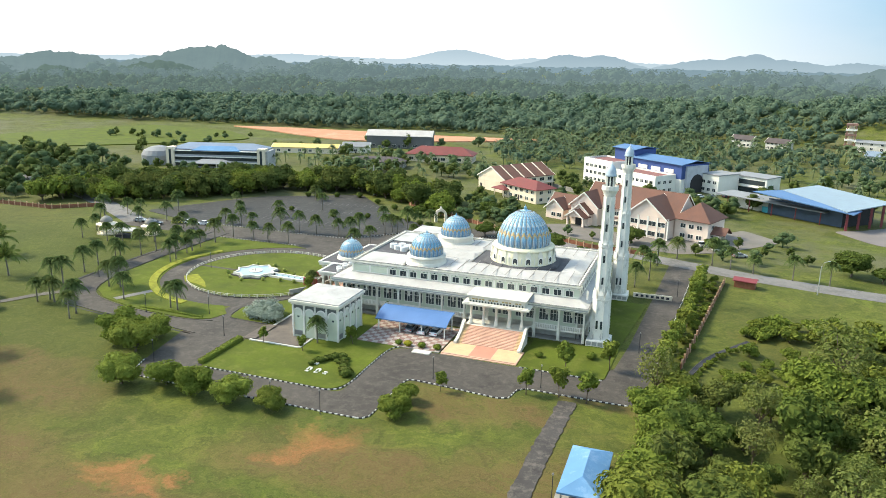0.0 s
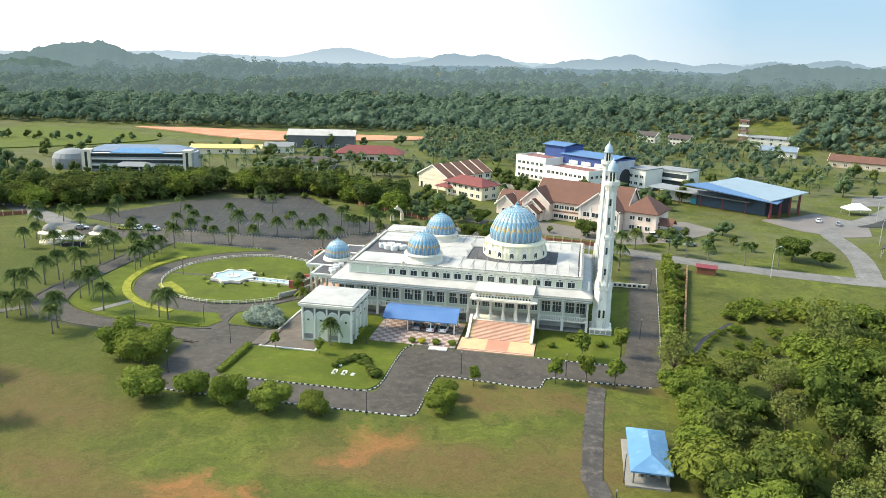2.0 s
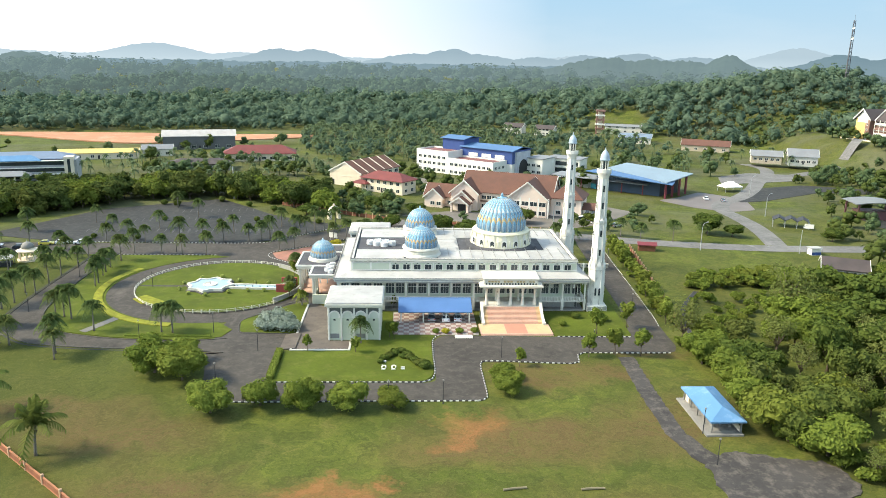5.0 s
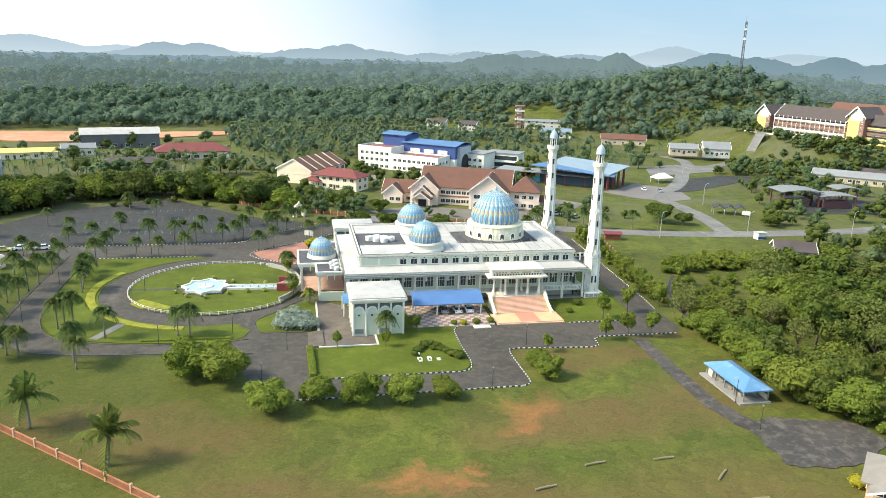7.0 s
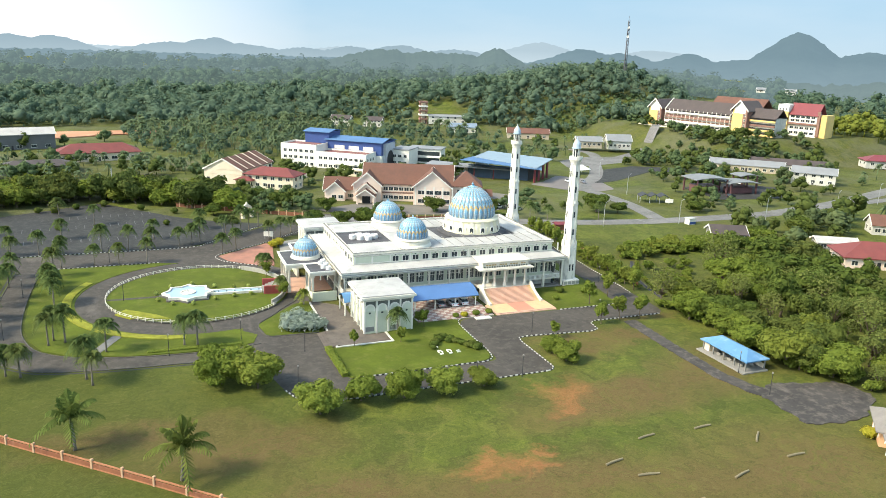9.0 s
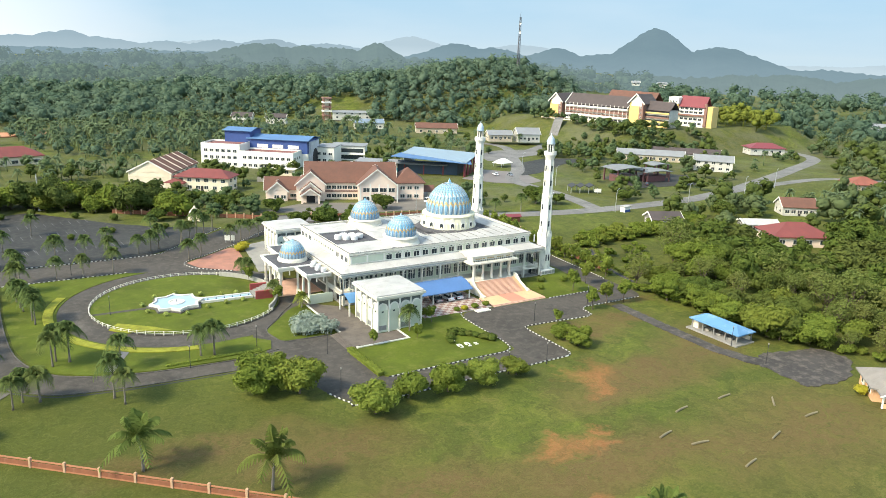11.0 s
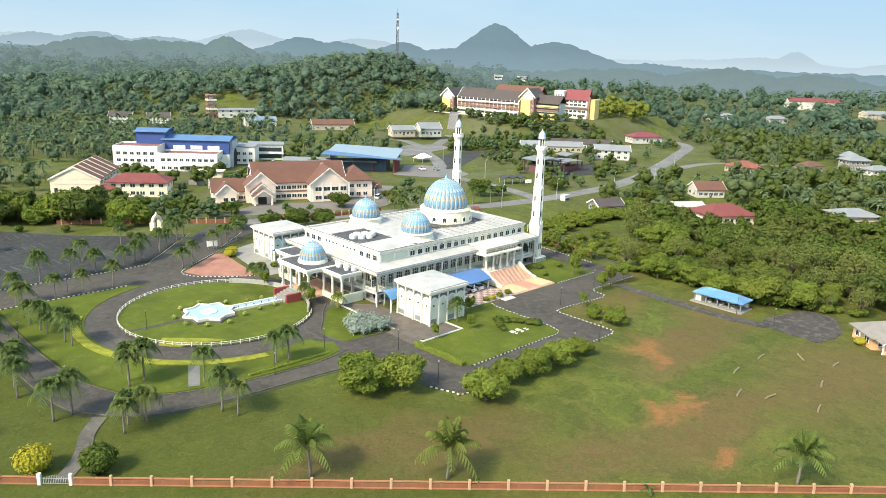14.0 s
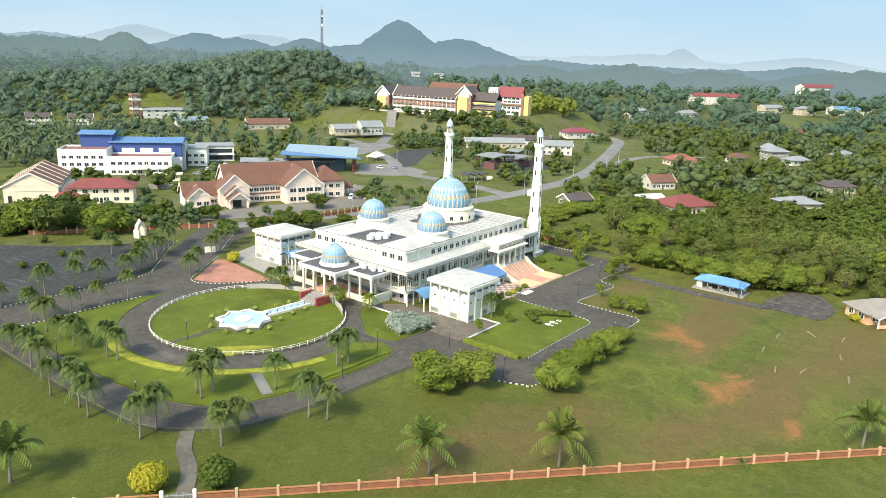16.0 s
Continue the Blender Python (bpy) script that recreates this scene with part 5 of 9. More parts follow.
# minarets
def minaret(x, y):
    t = thing("minaret", "tall tapering white minaret with balcony and pointed cap, stained", "minaret", group="minarets of the mosque")
    st = plain("stained_white_render", (0.70, 0.675, 0.60), 0.75, 0.1, 0.35, 4, dirt=(0.15, 0.145, 0.125), amount=1.0) if "stained_white_render" not in bpy.data.materials else bpy.data.materials["stained_white_render"]
    def oct_(r, z, k=8, tw=math.pi / 8):
        return [(x + r * math.cos(2 * math.pi * i / k + tw), y + r * math.sin(2 * math.pi * i / k + tw), z) for i in range(k)]
    low = part("base", Shape().bevel_box(x - 2.4, x + 2.4, y - 2.6, y + 2.4, 0, 1.45, 0.1), st, t, "low square base wall")
    lat = Shape().box(-0.5, 0.5, -0.06, 0, 0.35, 1.15).mesh("lattice", plain("lattice_grey", (0.3, 0.3, 0.28), 0.7))
    for k in range(4):
        part("lattice", lat, None, low, m=pose(x - 1.8 + 1.2 * k, y - 2.6, 0))
        part("lattice", lat, None, low, m=pose(x - 2.4, y - 1.9 + 1.2 * k, 0, 0, 0, 270))
    part("lower_shaft", Shape().rings([oct_(1.98, 1.4), oct_(1.9, 9.9), oct_(2.05, 10.1), oct_(2.05, 10.35), oct_(1.6, 10.6)]), st, t)
    part("shaft", Shape().rings([oct_(1.55, 10.5), oct_(1.4, 20.9), oct_(1.5, 21.1), oct_(1.5, 21.3), oct_(1.27, 21.6), oct_(1.12, 31.6), oct_(1.3, 31.9)]), st, t)
    # leaf-shaped crests above each stage, and raised ribs on the corners
    for zz, rr, hh, ww in ((10.3, 1.93, 1.9, 0.66), (21.2, 1.42, 1.3, 0.5)):
        leaf = Shape().rings([[(-ww, -0.12, 0), (ww, -0.12, 0), (ww, 0.0, 0), (-ww, 0.0, 0)], [(-ww * 0.85, -0.14, hh * 0.45), (ww * 0.85, -0.14, hh * 0.45), (ww * 0.85, 0.02, hh * 0.45), (-ww * 0.85, 0.02, hh * 0.45)], [(-0.05, 0.1, hh), (0.05, 0.1, hh), (0.05, 0.22, hh), (-0.05, 0.22, hh)]]).mesh("crest", st)
        for k in range(8):
            part("crest", leaf, None, t, m=pose(x, y, zz, 0, 0, 45 * k) @ pose(0, -rr * 0.93, 0))
    for za, zb, ra, rb in ((1.4, 9.9, 1.98, 1.9), (12.0, 20.9, 1.53, 1.4), (22.4, 31.5, 1.26, 1.13)):
        for k in range(8):
            a = 2 * math.pi * k / 8 + math.pi / 8
            part("rib", Shape().tube([(x + ra * math.cos(a), y + ra * math.sin(a), za), (x + rb * math.cos(a), y + rb * math.sin(a), zb)], 0.11, 5), WHITE_PLAIN, t)
    part("balcony", Shape().lathe([(1.15, 31.7), (1.3, 32.2), (1.6, 32.8), (1.68, 32.9), (1.68, 33.75), (1.6, 33.8), (1.56, 33.05), (0.9, 33.05)], 16, x, y), st, t, "round corbelled balcony")
    for k in range(8):
        a = 2 * math.pi * k / 8
        part("lantern_post", Shape().bevel_box(x + 0.85 * math.cos(a) - 0.1, x + 0.85 * math.cos(a) + 0.1, y + 0.85 * math.sin(a) - 0.1, y + 0.85 * math.sin(a) + 0.1, 33.05, 35.7, 0.02), WHITE_PLAIN, t)
    part("lantern_core", Shape().lathe([(0.6, 33.05), (0.6, 35.7)], 10, x, y), GLASS_DARK, t, "dark lantern inside")
    part("cap", Shape().lathe([(1.1, 35.65), (1.2, 35.9), (1.0, 36.1), (1.04, 36.5), (0.88, 37.1), (0.48, 37.7), (0.12, 38.1), (0.03, 38.7)], 16, x, y), plain("cap_glaze", (0.36, 0.44, 0.50), 0.5, 0.15, 0.6, 5) if "cap_glaze" not in bpy.data.materials else bpy.data.materials["cap_glaze"], t, "pale grey-blue pointed cap", smooth=True)
    lw = window_pair(0.45, 2.6, 4.2, 0.12, False)
    for a in (0, 90, 180, 270):
        for s in (-0.45, 0.45):
            arch_window(low, lw, pose(x, y, 0, 0, 0, a) @ pose(s, -1.80, 1.2))
    slit = Shape().box(-0.2, 0.2, -0.05, 0.1, 0, 1.5).mesh("slit_window", GLASS_DARK)
    for zz, r in ((13.4, 1.50), (18, 1.42), (24.5, 1.19), (28.5, 1.14)):
        for a in (0, 90, 180, 270):
            part("slit_window", slit, None, t, m=pose(x, y, 0, 0, 0, a) @ pose(0, -r * 0.96, zz))
    return t


minaret(-17.9, YC - 16.6)
minaret(-18.0, YC + 16.8)

# ---- buildings round about ----
CREAM = plain("cream_render", (0.66, 0.57, 0.43), 0.75, 0.08, 0.25, 5, dirt=(0.40, 0.34, 0.26), amount=0.3)
PALE_PINK = plain("pale_pink_render", (0.72, 0.58, 0.48), 0.75, 0.08, 0.25, 5, dirt=(0.45, 0.36, 0.3), amount=0.25)
TILE_BROWN = plain("brown_tile_roof", (0.130, 0.062, 0.042), 0.8, 0.2, 0.3, 5, dirt=(0.10, 0.06, 0.05), amount=0.5, bump=0.4)
TILE_MAROON = plain("maroon_tile_roof", (0.165, 0.045, 0.040), 0.8, 0.2, 0.3, 5, bump=0.4, dirt=(0.12, 0.06, 0.05), amount=0.4)
ROOF_GREY = plain("grey_sheet_roof", (0.20, 0.21, 0.215), 0.75, 0.12, 0.2, 4, dirt=(0.18, 0.15, 0.12), amount=0.5)
ROOF_DARK = plain("dark_brown_roof", (0.07, 0.055, 0.05), 0.7, 0.25, 0.3, 5, bump=0.3)
WALL_BLUE = plain("blue_cladding", (0.04, 0.075, 0.22), 0.5, 0.1, 0.3, 5)
RED_PAINT = plain("red_paint", (0.175, 0.038, 0.042), 0.5, 0.12, 0.4, 5)
YELLOW_WALL = plain("yellow_render", (0.64, 0.46, 0.17), 0.75, 0.08, 0.3, 5, dirt=(0.5, 0.34, 0.12), amount=0.3)
BRICKISH = plain("brick_red_band", (0.23, 0.13, 0.10), 0.8, 0.15, 0.4, 6)
CYAN_PAINT = plain("turquoise_paint", (0.09, 0.42, 0.50), 0.5, 0.1, 0.4, 5)
DULL_WHITE = plain("weathered_white_render", (0.50, 0.485, 0.43), 0.8, 0.15, 0.3, 4, dirt=(0.24, 0.22, 0.18), amount=0.6)
DULL_CREAM = plain("weathered_cream_render", (0.44, 0.37, 0.27), 0.8, 0.15, 0.3, 4, dirt=(0.22, 0.19, 0.15), amount=0.6)
DARK = plain("dark_inside", (0.03, 0.03, 0.032), 0.8, 0.2)


def window_mesh(w, h, name="window", glass=GLASS_DARK):
    """A framed window with two leaves, front towards -y, sill at z = 0."""
    s = Shape()
    s.slot = 0
    s.box(-w / 2 - 0.1, w / 2 + 0.1, -0.1, 0.02, -0.1, 0).box(-w / 2 - 0.1, w / 2 + 0.1, -0.1, 0.02, h, h + 0.1)
    s.box(-w / 2 - 0.1, -w / 2, -0.1, 0.02, 0, h).box(w / 2, w / 2 + 0.1, -0.1, 0.02, 0, h).box(-0.04, 0.04, -0.08, 0.02, 0, h)
    return s.mesh(name, WHITE_PLAIN), Shape().box(-w / 2, w / 2, -0.03, 0.02, 0, h).mesh("pane", glass)


WIN = {"s": window_mesh(1.1, 1.2), "m": window_mesh(1.7, 1.3), "l": window_mesh(2.6, 1.5), "band": window_mesh(3.6, 1.2)}


def put_window(owner, kind, m):
    a, b = WIN[kind]
    f = part("window", a, None, owner, m=m)
    part("pane", b, None, f)


def windows_along(owner, x0, x1, y, rows, kind, count, rot=0, base=None):
    """A row of windows on a wall from x0 to x1 (local), facing -y turned by rot about the origin of base."""
    base = base or Matrix.Identity(4)
    for z in rows:
        for k in range(count):
            x = x0 + (x1 - x0) * (k + 0.5) / count
            put_window(owner, kind, base @ pose(0, 0, 0, 0, 0, rot) @ pose(x, y, z))


def gable_wall(s, x0, x1, y, z0, z1, d=0.2):
    """A triangular wall in the xz plane."""
    m = (x0 + x1) / 2
    s.rings([[(x0, y + d, z0), (x1, y + d, z0), (m, y + d, z1)], [(x0, y, z0), (x1, y, z0), (m, y, z1)]])
    return s


def block(owner, x0, x1, y0, y1, h, wall=WHITE, label=""):
    return part("wall", Shape().box(x0, x1, y0, y1, -1.0, h), wall, owner, label)


def gabled(owner, x0, x1, y0, y1, eave, ridge, along_, wall, roof, over=0.7, barge=WHITE_PLAIN):
    """Walls, two slopes, gable walls and white barge boards."""
    block(owner, x0, x1, y0, y1, eave, wall)
    part("roof", Shape().gable(x0, x1, y0, y1, eave, ridge, along_, over), roof, owner)
    if along_ == "y":
        m, k = (x0 + x1) / 2, (ridge - eave) / ((x1 - x0) / 2)
        for y in (y0, y1):
            part("gable_wall", gable_wall(Shape(), x0, x1, y - 0.1, eave - 0.02, ridge), wall, owner)
        for y in (y0 - over - 0.12, y1 + over):
            for q in (-1, 1):
                xe = m + q * ((x1 - x0) / 2 + over)
                b = Shape().rings([[(xe, y + 0.12, eave - k * over - 0.25), (m, y + 0.12, ridge - 0.25), (m, y + 0.12, ridge + 0.3), (xe, y + 0.12, eave - k * over + 0.3)], [(xe, y, eave - k * over - 0.25), (m, y, ridge - 0.25), (m, y, ridge + 0.3), (xe, y, eave - k * over + 0.3)]])
                part("barge_board", b, barge, owner)
    else:
        m, k = (y0 + y1) / 2, (ridge - eave) / ((y1 - y0) / 2)
        for x in (x0, x1):
            g = Shape().rings([[(x + 0.1, y0, eave - 0.02), (x + 0.1, y1, eave - 0.02), (x + 0.1, m, ridge)], [(x - 0.1, y0, eave - 0.02), (x - 0.1, y1, eave - 0.02), (x - 0.1, m, ridge)]])
            part("gable_wall", g, wall, owner)
        for x in (x0 - over - 0.12, x1 + over):
            for q in (-1, 1):
                ye = m + q * ((y1 - y0) / 2 + over)
                b = Shape().rings([[(x + 0.12, ye, eave - k * over - 0.25), (x + 0.12, m, ridge - 0.25), (x + 0.12, m, ridge + 0.3), (x + 0.12, ye, eave - k * over + 0.3)], [(x, ye, eave - k * over - 0.25), (x, m, ridge - 0.25), (x, m, ridge + 0.3), (x, ye, eave - k * over + 0.3)]])
                part("barge_board", b, barge, owner)


def brown_hall():
    t = thing("town_hall", "cream two-storey hall with steep brown gabled roofs", "hall", pose(-42, 261, 0, 0, 0, -22))
    gabled(t, -17.5, -4.5, 7, 16, 4.4, 8.2, "x", PALE_PINK, TILE_BROWN)
    gabled(t, -16.5, -9.0, 3.5, 9, 4.2, 7.4, "y", PALE_PINK, TILE_BROWN)
    gabled(t, -2, 33.5, 7, 22, 7.3, 13.9, "x", PALE_PINK, TILE_BROWN)
    gabled(t, -5.5, 5.5, 3.4, 12, 6.9, 11.6, "y", PALE_PINK, TILE_BROWN)
    gabled(t, -3.6, 3.6, 0.6, 4, 4.8, 7.8, "y", PALE_PINK, TILE_BROWN)
    gabled(t, 18.5, 33, 0.6, 12, 7.4, 13.2, "y", PALE_PINK, TILE_BROWN, 0.9)
    block(t, 33.5, 45, 6.5, 20, 7.0, PALE_PINK)
    part("roof", Shape().hip(33.2, 45, 6.5, 20, 7.0, 12.2, 0.8), TILE_BROWN, t)
    # porch
    for x in (-3.2, 3.2):
        part("porch_post", Shape().bevel_box(x - 0.35, x + 0.35, -2.6, -1.9, -0.5, 3.6, 0.05), PALE_PINK, t)
    part("porch_roof", Shape().gable(-3.4, 3.4, -2.8, 1.2, 3.5, 5.9, "y", 0.6), TILE_BROWN, t)
    part("gable_wall", gable_wall(Shape(), -3.4, 3.4, -2.7, 3.4, 5.7), PALE_PINK, t)
    for q in (-1, 1):
        part("barge_board", Shape().rings([[(q * 4.0, -3.4, 2.9), (0, -3.4, 5.7), (0, -3.4, 6.25), (q * 4.0, -3.4, 3.4)], [(q * 4.0, -3.55, 2.9), (0, -3.55, 5.7), (0, -3.55, 6.25), (q * 4.0, -3.55, 3.4)]]), WHITE_PLAIN, t)
    part("doorway", Shape().box(-1.6, 1.6, 0.52, 0.62, 0, 2.9), DARK, t, "dark open doorway")
    windows_along(t, 6, 18.5, 6.95, (0.9, 4.3), "m", 6)
    windows_along(t, 20, 33, 0.55, (0.9, 4.3), "l", 4)
    windows_along(t, -8, -5.6, 6.95, (1.0,), "s", 2)
    windows_along(t, -14.4, -9.2, 3.45, (1.0,), "m", 2)
    windows_along(t, 35, 43.5, 6.45, (0.9, 4.2), "m", 3)
    part("band", Shape().box(5.6, 18.4, 6.8, 6.98, 3.1, 3.7), BRICKISH, t, "red-brown balcony band")
    for z in (0.9, 4.3):
        put_window(t, "m", pose(45.02, 10, z, 0, 0, 90))
    part("side_porch", Shape().gable(45.1, 49.5, 9, 14, 3.2, 5.0, "x", 0.5), TILE_BROWN, t)
    for y in (9.4, 13.6):
        part("porch_post", Shape().bevel_box(47.7, 48.2, y - 0.2, y + 0.2, -0.5, 3.2, 0.04), CREAM, t)
    for x in (19.3, 23.0, 26.5, 30.0, 33.7):
        part("pilaster", Shape().box(x - 0.25, x + 0.25, 0.4, 0.62, -0.5, 7.3), WHITE_PLAIN, t)


brown_hall()


def striped_shed():
    t = thing("workshop", "cream gabled workshop with brown roof and white stripes", "workshop", pose(-91, 316, 0, 0, 0, -33.5))
    gabled(t, -9, 9, 0, 30, 6.2, 10.8, "y", CREAM, TILE_BROWN, 0.5)
    part("stringer", Shape().box(-9.05, 9.05, -0.14, -0.05, 4.2, 4.5), CREAM, t)
    k = 4.6 / 9
    for y in (4.5, 11, 17.5, 24):
        for q in (-1, 1):
            part("roof_stripe", Shape().rings([[(q * 9.4, y, 6.0 + 0.25), (0, y, 10.8 + 0.25), (0, y, 10.8 + 0.38), (q * 9.4, y, 6.0 + 0.38)], [(q * 9.4, y + 0.7, 6.25), (0, y + 0.7, 11.05), (0, y + 0.7, 11.18), (q * 9.4, y + 0.7, 6.38)]]), CREAM, t)
    base = pose(9.1, 15, 0, 0, 0, 90)
    for z in (0.9, 3.9):
        for j in range(6):
            put_window(t, "l", base @ pose(-12.5 + 5 * j, 0, z))
    part("gallery", Shape().box(9.1, 10.6, 0.5, 29.5, 3.0, 3.3), CREAM, t)
    part("door", Shape().box(-7.6, -6.4, -0.18, -0.1, 0, 2.6), DARK, t)


striped_shed()


def grounded(m):
    """The same place, lifted to the land where the land is higher."""
    m = m.copy()
    m.translation.z = max(m.translation.z, float(height(m.translation.x, m.translation.y)) + 0.1)
    return m


def hip_house(name, label, category, m, w, d, eave, ridge, wall, roof, storeys=1, kind="m", count=4, over=0.9, group=""):
    t = thing(name, label, category, grounded(m), group)
    block(t, -w / 2, w / 2, -d / 2, d / 2, eave, wall)
    part("roof", Shape().hip(-w / 2, w / 2, -d / 2, d / 2, eave, ridge, over), roof, t)
    rows = [0.9 + 2.9 * k for k in range(storeys)]
    nd = max(1, int(count * d / w))
    windows_along(t, -w / 2 + 0.5, w / 2 - 0.5, -d / 2 - 0.01, rows, kind, count, 0)
    windows_along(t, -d / 2 + 0.5, d / 2 - 0.5, -w / 2 - 0.01, rows, kind, nd, 270)
    windows_along(t, -d / 2 + 0.5, d / 2 - 0.5, -w / 2 - 0.01, rows, kind, nd, 90)
    part("door", Shape().box(-0.5, 0.5, -d / 2 - 0.05, -d / 2, 0, 2.1), DARK, t)
    return t


def gable_house(name, label, category, m, w, d, eave, ridge, wall, roof, storeys=1, kind="m", count=4, group=""):
    t = thing(name, label, category, grounded(m), group)
    gabled(t, -w / 2, w / 2, -d / 2, d / 2, eave, ridge, "x", wall, roof, 0.6)
    rows = [0.9 + 2.9 * k for k in range(storeys)]
    windows_along(t, -w / 2 + 0.5, w / 2 - 0.5, -d / 2 - 0.01, rows, kind, count, 0)
    windows_along(t, -d / 2 + 0.5, d / 2 - 0.5, -w / 2 - 0.01, rows, kind, 2, 270)
    part("door", Shape().box(-0.5, 0.5, -d / 2 - 0.05, -d / 2, 0, 2.1), DARK, t)
    return t


h = hip_house("quarters", "cream two-storey quarters with maroon hipped roof", "house", pose(-71, 303, 0, 0, 0, -36), 22, 10, 5.8, 8.6, CREAM, TILE_MAROON, 2, "m", 6)
part("porch_roof", Shape().hip(-14.5, -7, -7.5, 0, 3.4, 5.2, 0.5), TILE_MAROON, h)
for x, y in ((-14, -7), (-7.6, -7), (-14, -1)):
    part("porch_post", Shape().box(x - 0.15, x + 0.15, y - 0.15, y + 0.15, -0.5, 3.4), CREAM, h)


def blue_white():
    t = thing("office_building", "white three-storey office building with blue upper blocks", "office building", pose(-58, 366, 0, 0, 0, -38.9))
    block(t, 0, 20, 0, 15, 10.4, WHITE_PLAIN, "white rendered wall")
    block(t, 20, 47, 0, 13, 7.4, WHITE_PLAIN, "white rendered wall")
    for x0, x1, y1, z in ((0, 20, 15, 10.4), (20, 47, 13, 7.4)):
        for a in ((x0, x1, 0.0, 0.3), (x0, x1, y1 - 0.3, y1), ):
            part("parapet", Shape().box(a[0], a[1], a[2], a[3], z, z + 1.0), WHITE_PLAIN, t)
        part("parapet", Shape().box(x0, x0 + 0.3, 0.3, y1 - 0.3, z, z + 1.0), WHITE_PLAIN, t)
        part("parapet", Shape().box(x1 - 0.3, x1, 0.3, y1 - 0.3, z, z + 0.98), WHITE_PLAIN, t)
        part("flat_roof", Shape().box(x0 + 0.3, x1 - 0.3, 0.3, y1 - 0.3, z, z + 0.25), plain("red_brown_roof", (0.20, 0.09, 0.08), 0.8) if "red_brown_roof" not in bpy.data.materials else bpy.data.materials["red_brown_roof"], t, "red-brown flat roof")
    block(t, 19, 50, 13, 31, 6.4, WHITE_PLAIN)
    part("upper_block", Shape().box(19, 50, 13, 31, 6.4, 12.9), WALL_BLUE, t, "dark blue clad upper storey")
    part("roof", Shape().gable(19, 50, 13, 31, 12.9, 14.3, "x", 0.8), BLUE_SHEET, t, "blue sheet roof")
    part("upper_block", Shape().box(6.5, 20, 14, 28, 0, 16.4), WALL_BLUE, t, "dark blue tower block")
    part("roof", Shape().gable(6.5, 20, 14, 28, 16.4, 17.4, "x", 1.0), BLUE_SHEET, t, "blue sheet roof")
    for x in (24, 32, 40):
        part("clerestory", Shape().box(x, x + 5.5, 12.7, 13, 8.6, 10.4), WHITE_PLAIN, t)
    # portal on the end wall
    part("portal", Shape().box(50, 51.2, 15.5, 29, 0, 12.2), plain("grey_portal", (0.42, 0.43, 0.46), 0.6), t, "grey entrance portal")
    part("portal_opening", Shape().arch_pane(8.5, 0, 4.2, 0, 10), DARK, t, "dark arched opening", m=pose(51.25, 22.2, 0, 0, 0, 90))
    block(t, 50, 60, 26, 40, 8.5, WHITE_PLAIN)
    part("wing_roof", Shape().box(49.6, 60.4, 25.6, 40.4, 8.5, 8.9), ROOF_GREY, t)
    windows_along(t, 50.5, 59.5, 25.95, (1.2, 4.6), "m", 3)
    windows_along(t, 1, 19, -0.01, (0.9, 4.1, 7.3), "m", 6)
    windows_along(t, 21, 46, -0.01, (0.8, 4.6), "m", 9)
    for z in (1.0, 4.6):
        for y in (2.5, 6, 9.5):
            put_window(t, "m", pose(47.01, y, z, 0, 0, 90))
    for z in (0.9, 4.1, 7.3):
        for y in (3, 7, 11):
            put_window(t, "m", pose(-0.01, y, z, 0, 0, 270))
    part("canopy", Shape().box(30, 42, -3.2, 0, 3.0, 3.25), WHITE_PLAIN, t)
    for x in (30.5, 36, 41.5):
        part("canopy_post", Shape().box(x - 0.12, x + 0.12, -3.0, -2.76, -0.5, 3.0), WHITE_PLAIN, t)
    g = thing("glass_office", "small white office block with glass front", "office building", pose(10, 364, 0, 0, 0, -32))
    block(g, 0, 18, 0, 12, 7.6, WHITE_PLAIN)
    part("roof", Shape().box(-0.5, 18.5, -0.5, 12.5, 7.6, 8.0), ROOF_GREY, g)
    for z in (0.8, 4.3):
        part("glass_band", Shape().box(0.8, 17.2, -0.12, 0, z, z + 2.1), GLASS_DARK, g)
        part("glass_band", Shape().box(-0.12, 0, 0.8, 11.2, z, z + 2.1), GLASS_DARK, g)
    part("ledge", Shape().box(-1.2, 18.4, -1.2, 0, 3.3, 3.6), WHITE_PLAIN, g)
    s = thing("guard_house", "small cream guard house with flat roof", "guard house", pose(-30, 326, 0, 0, 0, -38))
    block(s, -5, 5, -2, 2, 2.8, CREAM)
    part("roof", Shape().box(-6, 6, -3, 3, 2.8, 3.1), CREAM, s)
    put_window(s, "m", pose(-2, -2.01, 1))
    put_window(s, "m", pose(2, -2.01, 1))


blue_white()


